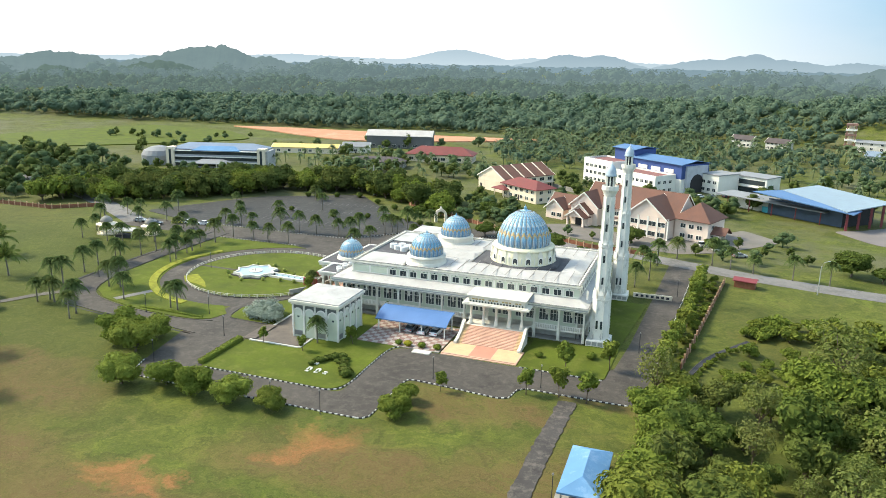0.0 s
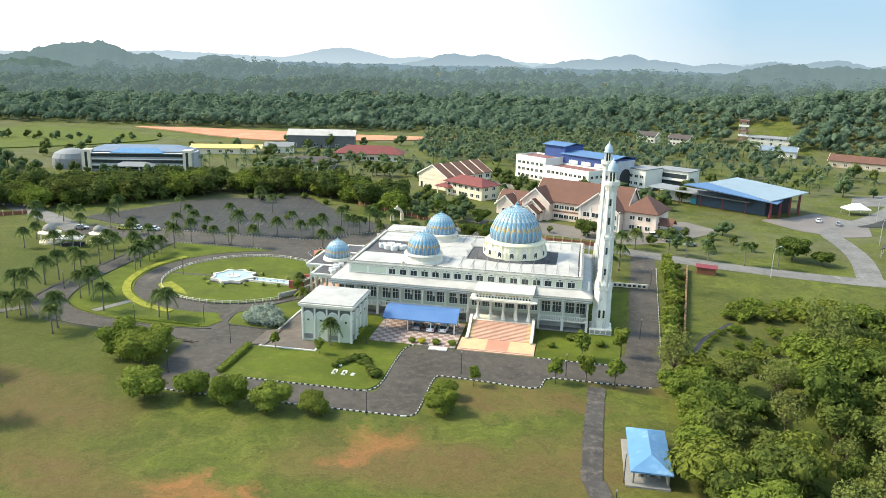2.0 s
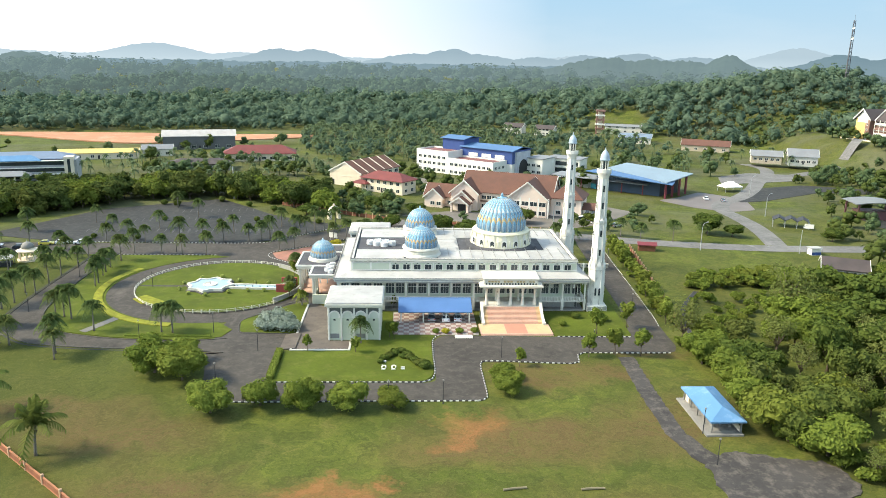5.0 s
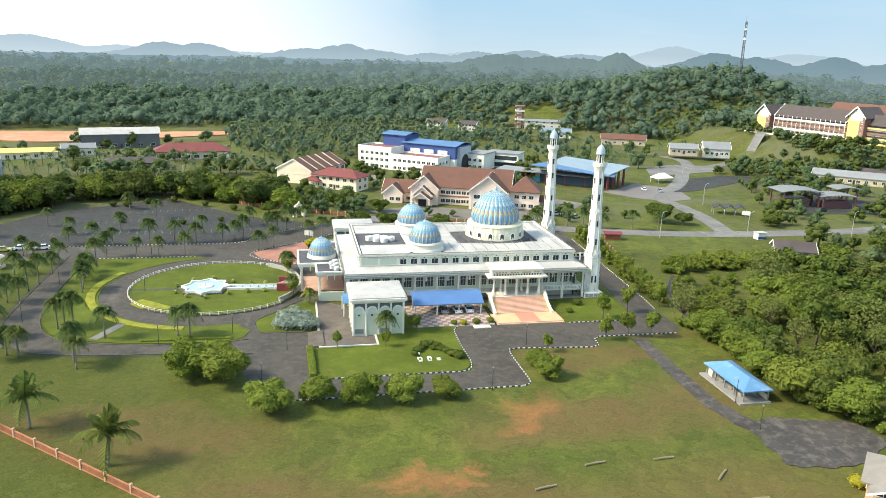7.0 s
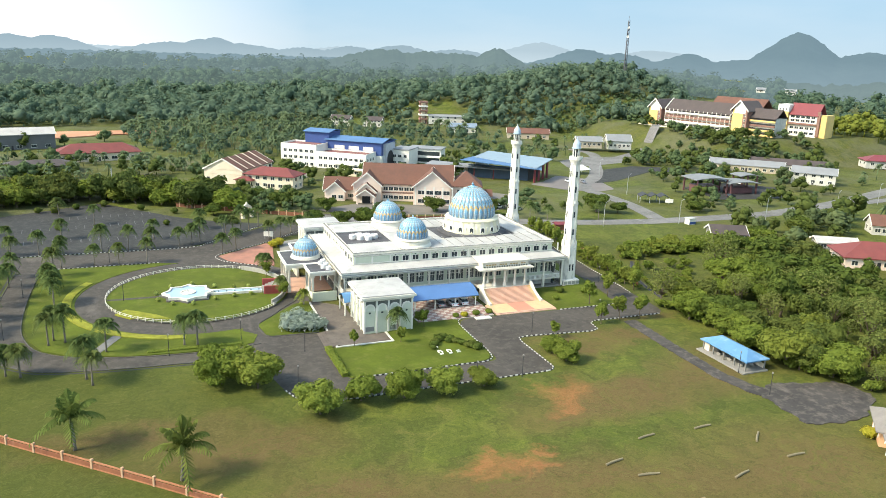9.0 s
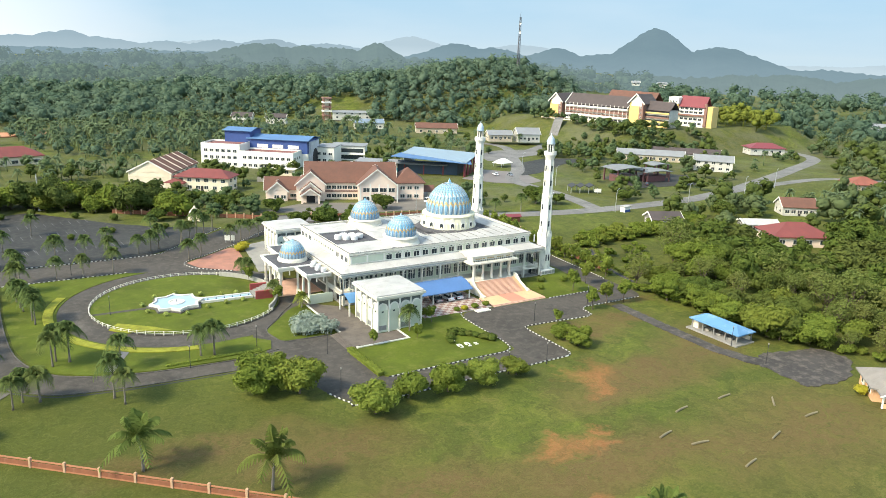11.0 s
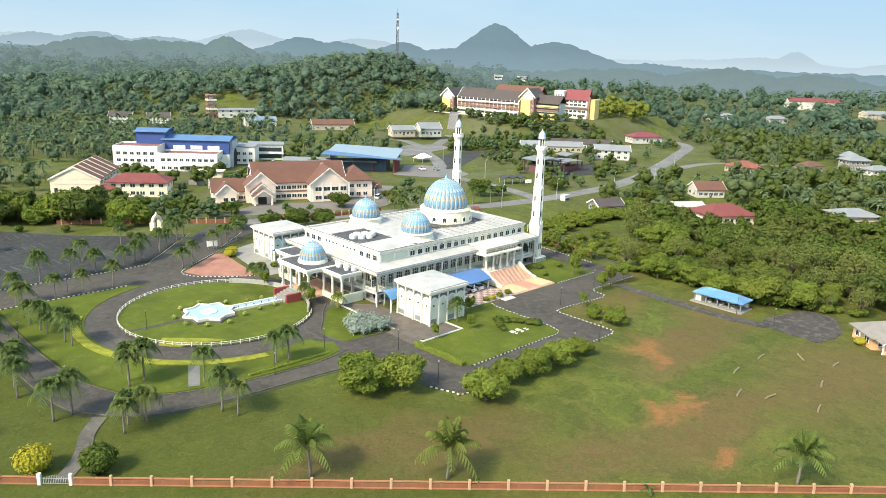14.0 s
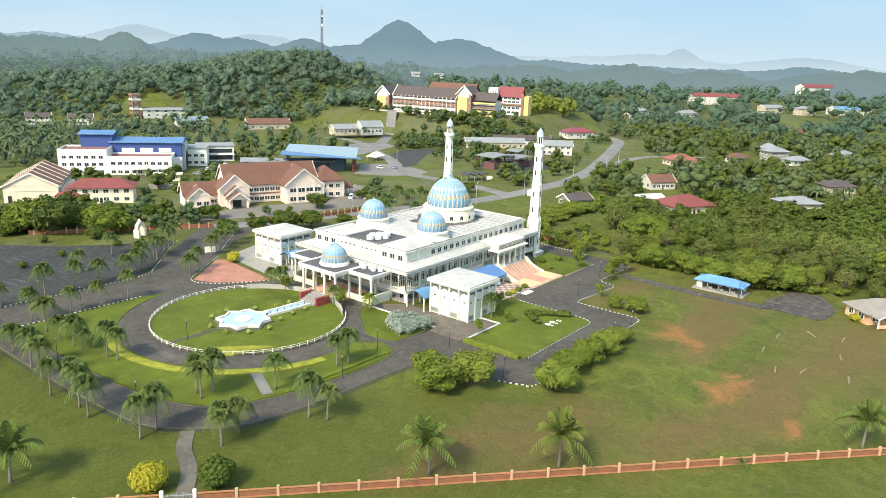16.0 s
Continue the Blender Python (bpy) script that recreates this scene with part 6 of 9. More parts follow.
def fire_hall():
    t = thing("fire_hall", "open hall with grey and blue sloping sheet roofs on red posts", "hall", pose(40, 306, 0))
    def slope(name, pts, material, label):
        lo = [(x - 40, y - 306, z) for x, y, z in pts]
        part(name, Shape().rings([lo, [(x, y, z + 0.35) for x, y, z in lo]]), material, t, label)
    slope("roof", [(48, 289, 7.0), (65, 304, 8.9), (43, 332, 9.6), (29, 319, 8.7)], plain("pale_blue_sheet", (0.20, 0.265, 0.31), 0.6, 0.12, 0.2, 4, dirt=(0.15, 0.18, 0.2), amount=0.5), "pale blue-grey sloping sheet roof")
    slope("roof", [(17.5, 309, 8.9), (50, 287.5, 6.4), (53.5, 294, 6.9), (31, 323, 8.3)], BLUE_SHEET, "blue sloping sheet roof")
    slope("low_roof", [(4, 321, 5.3), (42, 297, 4.7), (47, 304, 5.0), (11, 330, 5.6)], ROOF_GREY, "long low grey roof")
    def wall(x0, y0, x1, y1, z0, z1, material, label="", d=0.3):
        v = Vector((x1 - x0, y1 - y0))
        part("wall", Shape().box(0, v.length, 0, d, z0, z1), material, t, label, m=pose(x0 - 40, y0 - 306, 0, 0, 0, math.degrees(math.atan2(v.y, v.x))))
    grey = plain("hall_wall", (0.45, 0.48, 0.5), 0.7)
    # shade inside the open bays is put into this wall's dark colour
    wall(24, 314, 48, 297, -0.5, 6.2, plain("shaded_blue_bay", (0.05, 0.075, 0.11), 0.7), "dark blue wall standing in for the shade in the open bays")
    wall(12, 325, 40, 305, -0.5, 4.8, WHITE_PLAIN, "white office wall")
    wall(13, 323, 21, 317.4, 0, 2.4, WHITE_PLAIN, "white hoarding", 0.1)
    wall(22, 316, 33, 308, 0, 2.4, CYAN_PAINT, "turquoise hoarding", 0.1)
    # dark wall again in place of a shaded bay
    wall(48, 297, 60, 308, -0.5, 6.5, DARK)
    wall(30, 319, 43, 331, -0.5, 7.6, grey)
    for x, y, z in ((41, 299, 4.7), (33, 304, 4.9), (25, 309, 5.0), (17, 314, 5.1), (9, 319.5, 5.3)):
        part("post", Shape().box(x - 40.2, x - 39.8, y - 306.2, y - 305.8, -0.5, z), RED_PAINT, t, "red post")
    for x, y, z in ((48.6, 291.4, 7.0), (53, 295.5, 7.5), (57.5, 299.6, 8.0), (62, 303.8, 8.6), (57, 310.5, 8.8)):
        part("post", Shape().box(x - 40.4, x - 39.6, y - 306.4, y - 305.6, -0.5, z), RED_PAINT, t, "red post")
    tent = thing("white_marquee", "small white marquee on the grass", "marquee", pose(86, 312, 0, 0, 0, 15))
    part("cover", Shape().hip(-4.5, 4.5, -3, 3, 2.4, 4.6, 0.2), WHITE_PLAIN, tent)
    for x in (-4.3, 4.3):
        for y in (-2.8, 2.8):
            part("post", Shape().box(x - 0.08, x + 0.08, y - 0.08, y + 0.08, 0, 2.4), STEEL, tent)


fire_hall()


def school():
    z = 13.0
    m = pose(221.0, 430.4, z, 0, 0, -76.5) @ Matrix.Diagonal((0.875, 0.9, 0.95, 1))        # local x runs along the front, away from the hill
    t = thing("school_block", "four-storey school block with yellow gable ends and dark roof", "school", m)
    for x0, up in ((-6, -1.6), (71.5, 1.8)):
        part("wall", Shape().box(x0, x0 + 12, -3, 16, -4.0, 15.0 + up), YELLOW_WALL, t)
        part("upper_wall", Shape().box(x0 + 1.5, x0 + 10.5, -3.2, -3.0, 12.4 + up, 15.4 + up), WHITE_PLAIN, t)
        part("side_wall", Shape().box(x0 + 8.6, x0 + 12.1, -3.1, 15, -3, 14.8 + up), BRICKISH, t, "red-brown stair side")
        part("roof", Shape().gable(x0, x0 + 12, -3, 16, 15.0 + up, 20.6 + up, "y", 1.2), ROOF_DARK, t)
        part("gable_wall", gable_wall(Shape(), x0, x0 + 12, -3.1, 15.0 + up, 20.4 + up), WHITE_PLAIN, t)
        for q in (-1, 1):
            c = x0 + 6.0
            part("barge_board", Shape().rings([[(c + q * 7.6, -4.3, 13.6 + up), (c, -4.3, 20.4 + up), (c, -4.3, 21.5 + up), (c + q * 7.6, -4.3, 14.6 + up)], [(c + q * 7.6, -4.5, 13.6 + up), (c, -4.5, 20.4 + up), (c, -4.5, 21.5 + up), (c + q * 7.6, -4.5, 14.6 + up)]]), WHITE_PLAIN, t)
        windows_along(t, x0 + 8.8, x0 + 11.8, -3.12, [q + up for q in (1.0, 4.2, 7.4, 10.6)], "s", 1)
    block(t, 9, 69, 0, 15, 13.0, WHITE_PLAIN)
    part("roof", Shape().gable(9, 69, 0, 15, 13.0, 19.6, "x", 1.2), ROOF_DARK, t)
    for x in (8.4, 69.2):
        for q in (-1, 1):
            part("verge_board", Shape().rings([[(x, 7.5 + q * 9.2, 12.2), (x, 7.5, 19.9), (x, 7.5, 20.6), (x, 7.5 + q * 9.2, 12.9)], [(x + 0.4, 7.5 + q * 9.2, 12.2), (x + 0.4, 7.5, 19.9), (x + 0.4, 7.5, 20.6), (x + 0.4, 7.5 + q * 9.2, 12.9)]]), WHITE_PLAIN, t)
    for k in range(4):
        part("gallery_band", Shape().box(9, 69, -1.8, -0.2, 3.2 * k + 0.4, 3.2 * k + 1.6), BRICKISH if k == 2 else WHITE_PLAIN, t)
        # strips coloured to stand for the shade inside the open galleries
        part("gallery_shade", Shape().box(9, 69, -0.2, -0.02, 3.2 * k + 1.6, 3.2 * k + 2.7), BRICKISH if k in (1, 2) else DARK, t, "shaded gallery")
    for k in range(16):
        x = 9.2 + 59.6 * k / 15
        part("gallery_post", Shape().box(x - 0.18, x + 0.18, -1.9, -1.55, 0, 13), WHITE_PLAIN, t)
    block(t, 83.5, 104, 1, 14, 12.4, DULL_WHITE)
    part("roof", Shape().gable(83.4, 104, 1, 14, 12.6, 18.0, "x", 0.8), ROOF_DARK, t)
    for k in range(4):
        part("gallery_band", Shape().box(83.6, 104, 0.2, 1.0, 3.1 * k + 0.4, 3.1 * k + 1.5), BRICKISH if k == 2 else YELLOW_WALL, t)
        # dark strip painted in for this wing's gallery shade
        part("gallery_shade", Shape().box(83.6, 104, 0.9, 0.98, 3.1 * k + 1.5, 3.1 * k + 2.6), DARK, t, "shaded gallery")
    block(t, 26, 70, 34, 48, 14.5, WHITE_PLAIN)
    part("roof", Shape().gable(26, 70, 34, 48, 16, 22.4, "x", 1.0), TILE_BROWN, t, "brown rear roof")
    u = thing("school_block", "yellow and white school block with red roof", "school", pose(270.7, 360.0, z + 0.5, 0, 0, -72) @ Matrix.Diagonal((0.92, 0.9, 0.98, 1)))
    block(u, -6.5, 1, -2, 11, 17.0, YELLOW_WALL)
    part("upper_wall", Shape().box(-6.7, 1.2, -2.2, 11.2, 15.0, 19.6), WHITE_PLAIN, u)
    block(u, 1, 21, 0, 12, 14, WHITE_PLAIN)
    part("roof", Shape().gable(1, 21, 0, 12, 14, 20.6, "x", 0.8), RED_PAINT, u, "red roof")
    part("gallery_band", Shape().box(1, 21, -1.4, 0, 7.0, 8.2), BRICKISH, u)
    block(u, 21, 27, 1, 13, 14, YELLOW_WALL)
    part("side_wall", Shape().box(21, 23, -0.4, 1, 0, 16), BRICKISH, u, "red-brown stair side")
    windows_along(u, 2, 20, -0.02, (1.0, 4.2, 8.9, 11.3), "l", 5)
    windows_along(u, -6.2, 0.6, -2.22, (15.9,), "s", 3)
    part("lintel", Shape().box(1, 21, -0.5, 0, 10.4, 10.8), WHITE_PLAIN, u)
    w = thing("school_fence_wall", "low white and cream wall along the school terrace", "wall", pose(217, 428, z - 0.4, 0, 0, -76.5))
    part("wall", Shape().box(-8, 78, -7.2, -7.0, -1.5, 1.2), CREAM, w)


school()

# smaller houses, sheds and terraces
hip_house("long_hall", "long low hall with red hipped roof", "hall", pose(-145, 398, 0, 0, 0, 8), 38, 14, 4.2, 8.2, CREAM, TILE_MAROON, 1, "l", 8)
# grandstand walls are coloured dark for the shade under its open roof
gable_house("grandstand", "large open shed with grey sheet roof", "shed", pose(-191, 446, 0, 0, 0, 14), 42, 14, 8.0, 11.0, plain("shed_shade", (0.12, 0.12, 0.12), 0.8), plain("pale_sheet_roof", (0.40, 0.38, 0.35), 0.7, 0.15, 0.2, 4, dirt=(0.24, 0.2, 0.17), amount=0.6), 1, "l", 6)
hip_house("long_shed", "low shed with grey roof between trees", "shed", pose(-168, 360, 0, 0, 0, 12), 30, 12, 3.4, 5.6, CONCRETE, ROOF_DARK, 1, "m", 6)


def modern():
    t = thing("government_office", "long three-storey white office with blue roofs", "office building", pose(-240, 318, 0, 0, 0, 16))
    block(t, -27, 27, 0, 14, 9.0, plain("grey_white_render", (0.34, 0.34, 0.34), 0.7))
    for k in range(3):
        part("glass_band", Shape().box(-22, 22, -0.1, 0, 0.9 + 3 * k, 2.6 + 3 * k), GLASS_DARK, t)
        part("ledge", Shape().box(-23, 23, -1.3, 0, 2.7 + 3 * k, 3.0 + 3 * k), WHITE_PLAIN, t)
    for x in (-26, 22):
        part("stair_tower", Shape().box(x, x + 4, -1.5, 5, -0.5, 10.5), CREAM, t)
        part("stair_window", Shape().box(x + 1.4, x + 2.6, -1.56, -1.5, 1, 9.5), GLASS_DARK, t)
    part("roof", Shape().hip(-24, 24, 2, 15, 9.6, 12.2, 1.2), plain("blue_grey_sheet", (0.15, 0.20, 0.27), 0.7, 0.15, 0.2, 4), t, "blue-grey sheet roof")
    part("roof", Shape().hip(-12, 12, -1, 6, 9.2, 11.2, 0.6), SKY_BLUE_SHEET, t, "light blue sheet roof")
    part("porch_roof", Shape().hip(-9, 9, -9, -2, 3.6, 5.4, 0.5), ROOF_GREY, t, "pale grey entrance canopy")
    for x in (-8, -3, 3, 8):
        part("porch_post", Shape().box(x - 0.25, x + 0.25, -8.6, -8.1, -0.5, 3.6), WHITE_PLAIN, t)
    part("side_hall", Shape().lathe([(9, -0.5), (9, 5), (7.6, 7.4), (4, 9.0), (0.3, 9.6)], 20, -36, 12), ROOF_GREY, t, "rounded white side hall")
    gable_house("market_shed", "long shed with yellow roof", "shed", pose(-232, 396, 0, 0, 0, 16), 40, 10, 3.4, 5.0, CREAM, plain("yellow_sheet_roof", (0.62, 0.45, 0.14), 0.6), 1, "m", 6)
    gable_house("market_shed", "small shed with pale blue-grey roof", "shed", pose(-205, 410, 0, 0, 0, 16), 16, 9, 4, 6, WHITE, ROOF_GREY, 1, "m", 3)


modern()
SOIL = plain("bare_red_soil", (0.40, 0.19, 0.10), 0.95, 0.2, 0.03, 0.6, dirt=(0.55, 0.40, 0.27), amount=0.7)
sheet("cleared_soil", rounded([(-372, 512), (-330, 498), (-272, 472), (-240, 462), (-205, 470), (-150, 502), (-112, 518), (-118, 532), (-190, 522), (-250, 524), (-320, 522)], 10), 0.7, SOIL, "cleared orange-red building ground", "bare soil")
sheet("playing_field", rounded([(-470, 380), (-400, 330), (-330, 395), (-300, 440), (-350, 480), (-430, 490)], 14), 0.6, LAWN, "wide mown sports field", "field")


def bus_shelter():
    t = thing("bus_shelter", "bus shelter with curved pale roofs on dark red frame", "bus shelter", pose(128, 252, 0, 0, 0, -8))
    for x0, x1, y0, y1, z, tilt in ((-20, -2, -6, 7, 6.6, 0.9), (-4, 12, -8, 3, 5.2, 0.7), (9, 20, 3, 12, 6.6, 0.8)):
        s = Shape()
        n = 8
        pts = [(x0 + (x1 - x0) * k / n, z + tilt * math.sin(math.pi * k / n)) for k in range(n + 1)]
        ring = pts + [(a, b - 0.3) for a, b in reversed(pts)]
        s.rings([[(a, y1, b) for a, b in ring], [(a, y0, b) for a, b in ring]])
        part("roof", s, plain("faded_shelter_roof", (0.17, 0.175, 0.17), 0.6, 0.2, 0.3, 4) if "faded_shelter_roof" not in bpy.data.materials else bpy.data.materials["faded_shelter_roof"], t, "curved grey sheet roof")
        for a in (x0 + 1.5, x1 - 1.5):
            for b in (y0 + 1, y1 - 1):
                part("post", Shape().box(a - 0.3, a + 0.3, b - 0.3, b + 0.3, -0.5, z + 0.1), plain("dark_red_steel", (0.13, 0.06, 0.06), 0.6) if "dark_red_steel" not in bpy.data.materials else bpy.data.materials["dark_red_steel"], t)
    part("kiosk", Shape().box(-17, -6, -3, 4, -0.5, 3.4), bpy.data.materials["dark_red_steel"], t, "dark red kiosk block")
    part("kiosk", Shape().box(-1, 10, -5, 1, -0.5, 2.8), bpy.data.materials["dark_red_steel"], t, "dark red kiosk block")
    u = thing("carport", "open carport with dark grey ridged roofs", "carport", pose(77, 238.5, 0, 0, 0, -25))
    for k in range(3):
        part("roof", Shape().gable(-6 + 4 * k, -2.2 + 4 * k, -3, 3, 2.6, 3.6, "y", 0.2), plain("dark_sheet_roof", (0.038, 0.040, 0.045), 0.8) if "dark_sheet_roof" not in bpy.data.materials else bpy.data.materials["dark_sheet_roof"], u, "dark grey ridged roof")
    for x in (-6, -2, 2, 6):
        for y in (-2.8, 2.8):
            part("post", Shape().box(x - 0.1, x + 0.1, y - 0.1, y + 0.1, -0.2, 2.7), STEEL, u)
    part("board", Shape().box(4.4, 7.5, -3.4, -3.2, 0.6, 2.2), WHITE_PLAIN, u)


bus_shelter()
for args in (
    ("house", "low house with maroon hipped roof among trees", "house", pose(83, 139.5, 0, 0, 0, -30), 19, 13, 3.4, 7.0, PALE_PINK, TILE_MAROON),
    ("house", "grey-roofed village house among trees", "house", pose(121, 106, 0, 0, 0, -40), 15, 11, 4.2, 6.4, DULL_CREAM, ROOF_GREY),
    ("house", "two-storey village house with grey roof", "house", pose(285, 158, 0, 0, 0, -35), 13, 10, 6.0, 8.6, CONCRETE, ROOF_GREY),
    ("house", "two-storey village house with grey roof", "house", pose(300, 166, 0, 0, 0, 20), 12, 9, 6.4, 9.0, DULL_WHITE, ROOF_GREY),
    ("house", "low grey-roofed village house with pale walls", "house", pose(276, 143, 0, 0, 0, -30), 13, 8, 3.2, 5.4, DULL_WHITE, ROOF_GREY),
    ("house", "low grey-roofed village house with pale walls", "house", pose(330, 128, 0, 0, 0, -10), 16, 10, 3.4, 6.0, DULL_CREAM, ROOF_GREY),
    ("house", "village house with faded red roof among palms", "house", pose(425, 178, 2, 0, 0, -30), 18, 12, 3.4, 6.6, DULL_CREAM, TILE_MAROON),
    ("house", "village house with brown hipped roof among trees", "house", pose(256, 172, 0, 0, 0, -20), 12, 8, 3.2, 5.6, DULL_CREAM, TILE_BROWN),
    ("house", "far low house with pale roof", "house", pose(480, 332, 2, 0, 0, -30), 22, 10, 3.6, 6.4, DULL_WHITE, ROOF_GREY),
    ("house", "far low house with pale roof", "house", pose(520, 356, 3, 0, 0, -35), 26, 10, 3.6, 6.4, DULL_CREAM, ROOF_GREY),
    ("house", "far low house with pale roof", "house", pose(545, 312, 3, 0, 0, -30), 20, 10, 3.6, 6.4, DULL_WHITE, ROOF_GREY),
    ("house", "far cream house with pale roof", "house", pose(700, 236, 3, 0, 0, -40), 18, 14, 7, 10, DULL_CREAM, ROOF_GREY),
    ("house", "village house with orange-red hipped roof", "house", pose(213, 191, 0, 0, 0, -35), 15, 12, 3.5, 6.6, DULL_CREAM, plain("orange_tile_roof", (0.22, 0.075, 0.05), 0.8)),
    ("house", "bungalow with bright red roof beside the road", "house", pose(283, 296, 1.5, 0, 0, -30), 22, 12, 3.6, 6.5, DULL_WHITE, RED_PAINT),
    ("house", "village house with dark roof among trees", "house", pose(188, 104, 0, 0, 0, -40), 14, 10, 3.4, 6.0, DULL_CREAM, ROOF_DARK),
):
    hip_house(*args, storeys=2 if args[6] > 5 else 1, count=4)
near_house = hip_house("house", "house with grey-brown hipped roof and orange walls", "house", pose(-6.1, 56.0, 0, 0, 0, -45), 14, 8, 2.8, 5.3, plain("orange_render", (0.62, 0.36, 0.19), 0.75, 0.12, 0.4, 5, dirt=(0.4, 0.22, 0.12), amount=0.4), plain("grey_brown_roof", (0.21, 0.19, 0.165), 0.8, 0.2, 0.3, 5, bump=0.3, dirt=(0.12, 0.10, 0.08), amount=0.5), 1, "m", 4, over=0.8)
part("porch_roof", Shape().gable(-6.4, -1.6, -7.0, -3.6, 2.5, 3.7, "y", 0.4), bpy.data.materials["grey_brown_roof"], near_house, "grey-brown porch roof")
for q in (-1, 1):
    part("barge_board", Shape().rings([[(-4 + q * 2.9, -7.42, 2.2), (-4, -7.42, 3.66), (-4, -7.42, 3.95), (-4 + q * 2.9, -7.42, 2.5)], [(-4 + q * 2.9, -7.5, 2.2), (-4, -7.5, 3.66), (-4, -7.5, 3.95), (-4 + q * 2.9, -7.5, 2.5)]]), WHITE_PLAIN, near_house)
for x, y in ((-6.2, -6.8), (-1.8, -6.8), (-4.0, -6.8), (-6.8, 3.4), (-7.4, 0.5)):
    part("porch_post", Shape().box(x - 0.13, x + 0.13, y - 0.13, y + 0.13, 0, 2.6), WHITE_PLAIN, near_house)
part("porch_wall", Shape().box(-6.3, -1.7, -6.9, -6.75, 0, 0.9), bpy.data.materials["orange_render"], near_house)
for args in (
    ("house", "white village house with brown gabled roof", "house", pose(128, 169, 0, 0, 0, -35), 13, 9, 3.6, 6.4, DULL_WHITE, TILE_BROWN),
    ("shed", "low shed with white sheet roof", "shed", pose(88, 157, 0, 0, 0, -30), 12, 7, 2.6, 3.8, CONCRETE, ROOF_WHITE),
    ("house", "white gabled house with grey roof on the slope", "house", pose(160, 388, 3, 0, 0, -20), 15, 11, 4.5, 8.0, DULL_WHITE, ROOF_GREY),
    ("house", "low cream house with grey roof on the slope", "house", pose(143, 396, 3, 0, 0, -20), 16, 9, 3.5, 6, DULL_CREAM, ROOF_GREY),
    ("terrace_house", "row of two-storey terrace houses with grey roofs", "terrace house", pose(192, 262, 0, 0, 0, -48), 20, 9, 5.6, 8.2, DULL_WHITE, ROOF_GREY),
    ("terrace_house", "long low terrace with grey-green roof", "terrace house", pose(188, 304, 0, 0, 0, -42), 38, 9, 3.6, 6.0, DULL_CREAM, ROOF_GREY),
    ("terrace_house", "long low terrace with dark roof", "terrace house", pose(216, 302, 0, 0, 0, -42), 40, 9, 3.4, 6.0, DULL_WHITE, ROOF_DARK),
    ("house", "small dark-roofed house among trees", "house", pose(60, 176, 0, 0, 0, -25), 11, 8, 3, 5, CONCRETE, ROOF_DARK),
    ("fire_station", "long low white station block with flat roof", "station", pose(106, 549, 0, 0, 0, -22), 31, 11, 5.2, 6.4, DULL_WHITE, ROOF_GREY),
    ("house", "white row house beyond the palms", "house", pose(22, 566, 0, 0, 0, -30), 15, 9, 5.2, 7.6, DULL_WHITE, ROOF_DARK),
    ("house", "white row house beyond the palms", "house", pose(44, 552, 0, 0, 0, -30), 15, 9, 5.2, 7.6, DULL_WHITE, ROOF_DARK),
    ("house", "white house with grey-blue roof", "house", pose(101, 508, 0, 0, 0, -20), 22, 12, 4.2, 6.6, WHITE, plain("grey_blue_sheet_roof", (0.17, 0.22, 0.27), 0.6)),
    ("house", "cream house with brown roof behind palms", "house", pose(136, 466, 0, 0, 0, -25), 30, 12, 4, 7, DULL_CREAM, TILE_BROWN),
    ("apartment_block", "long white and red four-storey apartment block", "apartment block", pose(770, 360, 4, 0, 0, -47), 66, 14, 10, 14, DULL_WHITE, TILE_MAROON),
    ("warehouse", "long white building with blue roof", "warehouse", pose(776, 205, 2, 0, 0, -30), 54, 16, 7, 10, WHITE, SKY_BLUE_SHEET),
    ("apartment_block", "far white and red apartment block", "apartment block", pose(1172, 318, 8, 0, 0, -25), 110, 18, 14, 19, DULL_WHITE, TILE_MAROON),
    ("house", "far white hillside house", "house", pose(612, 690, 22, 0, 0, -45), 12, 8, 4, 6, DULL_WHITE, ROOF_GREY),
    ("house", "far white hillside house", "house", pose(580, 705, 24, 0, 0, -45), 10, 8, 3, 5, DULL_WHITE, ROOF_GREY),
    ("house", "far cream house with grey roof", "house", pose(690, 270, 2, 0, 0, -30), 26, 12, 6, 9, DULL_CREAM, ROOF_GREY),
):
    gable_house(*args, storeys=4 if args[6] > 11 else (2 if args[6] > 5 else 1), count=10 if args[4] > 35 else 5)


def fire_tower():
    t = thing("drill_tower", "tall red and white drill tower with open floors", "tower", pose(87, 556, float(height(87, 556)) + 0.1, 0, 0, -10))
    for x in (-2.6, 2.6):
        for y in (-2.6, 2.6):
            part("post", Shape().box(x - 0.4, x + 0.4, y - 0.4, y + 0.4, -1, 17.5), BRICKISH, t)
    for k in range(5):
        part("floor_slab", Shape().box(-3.4, 3.4, -3.4, 3.4, 3.4 * (k + 1), 3.4 * (k + 1) + 1.2), WHITE_PLAIN if k % 2 else BRICKISH, t)
    part("core", Shape().box(-1.6, 1.6, -1.0, 3.0, -1, 17.2), CREAM, t)


fire_tower()


MAST_STEEL = plain("dark_mast_steel", (0.10, 0.10, 0.11), 0.7, 0.1)


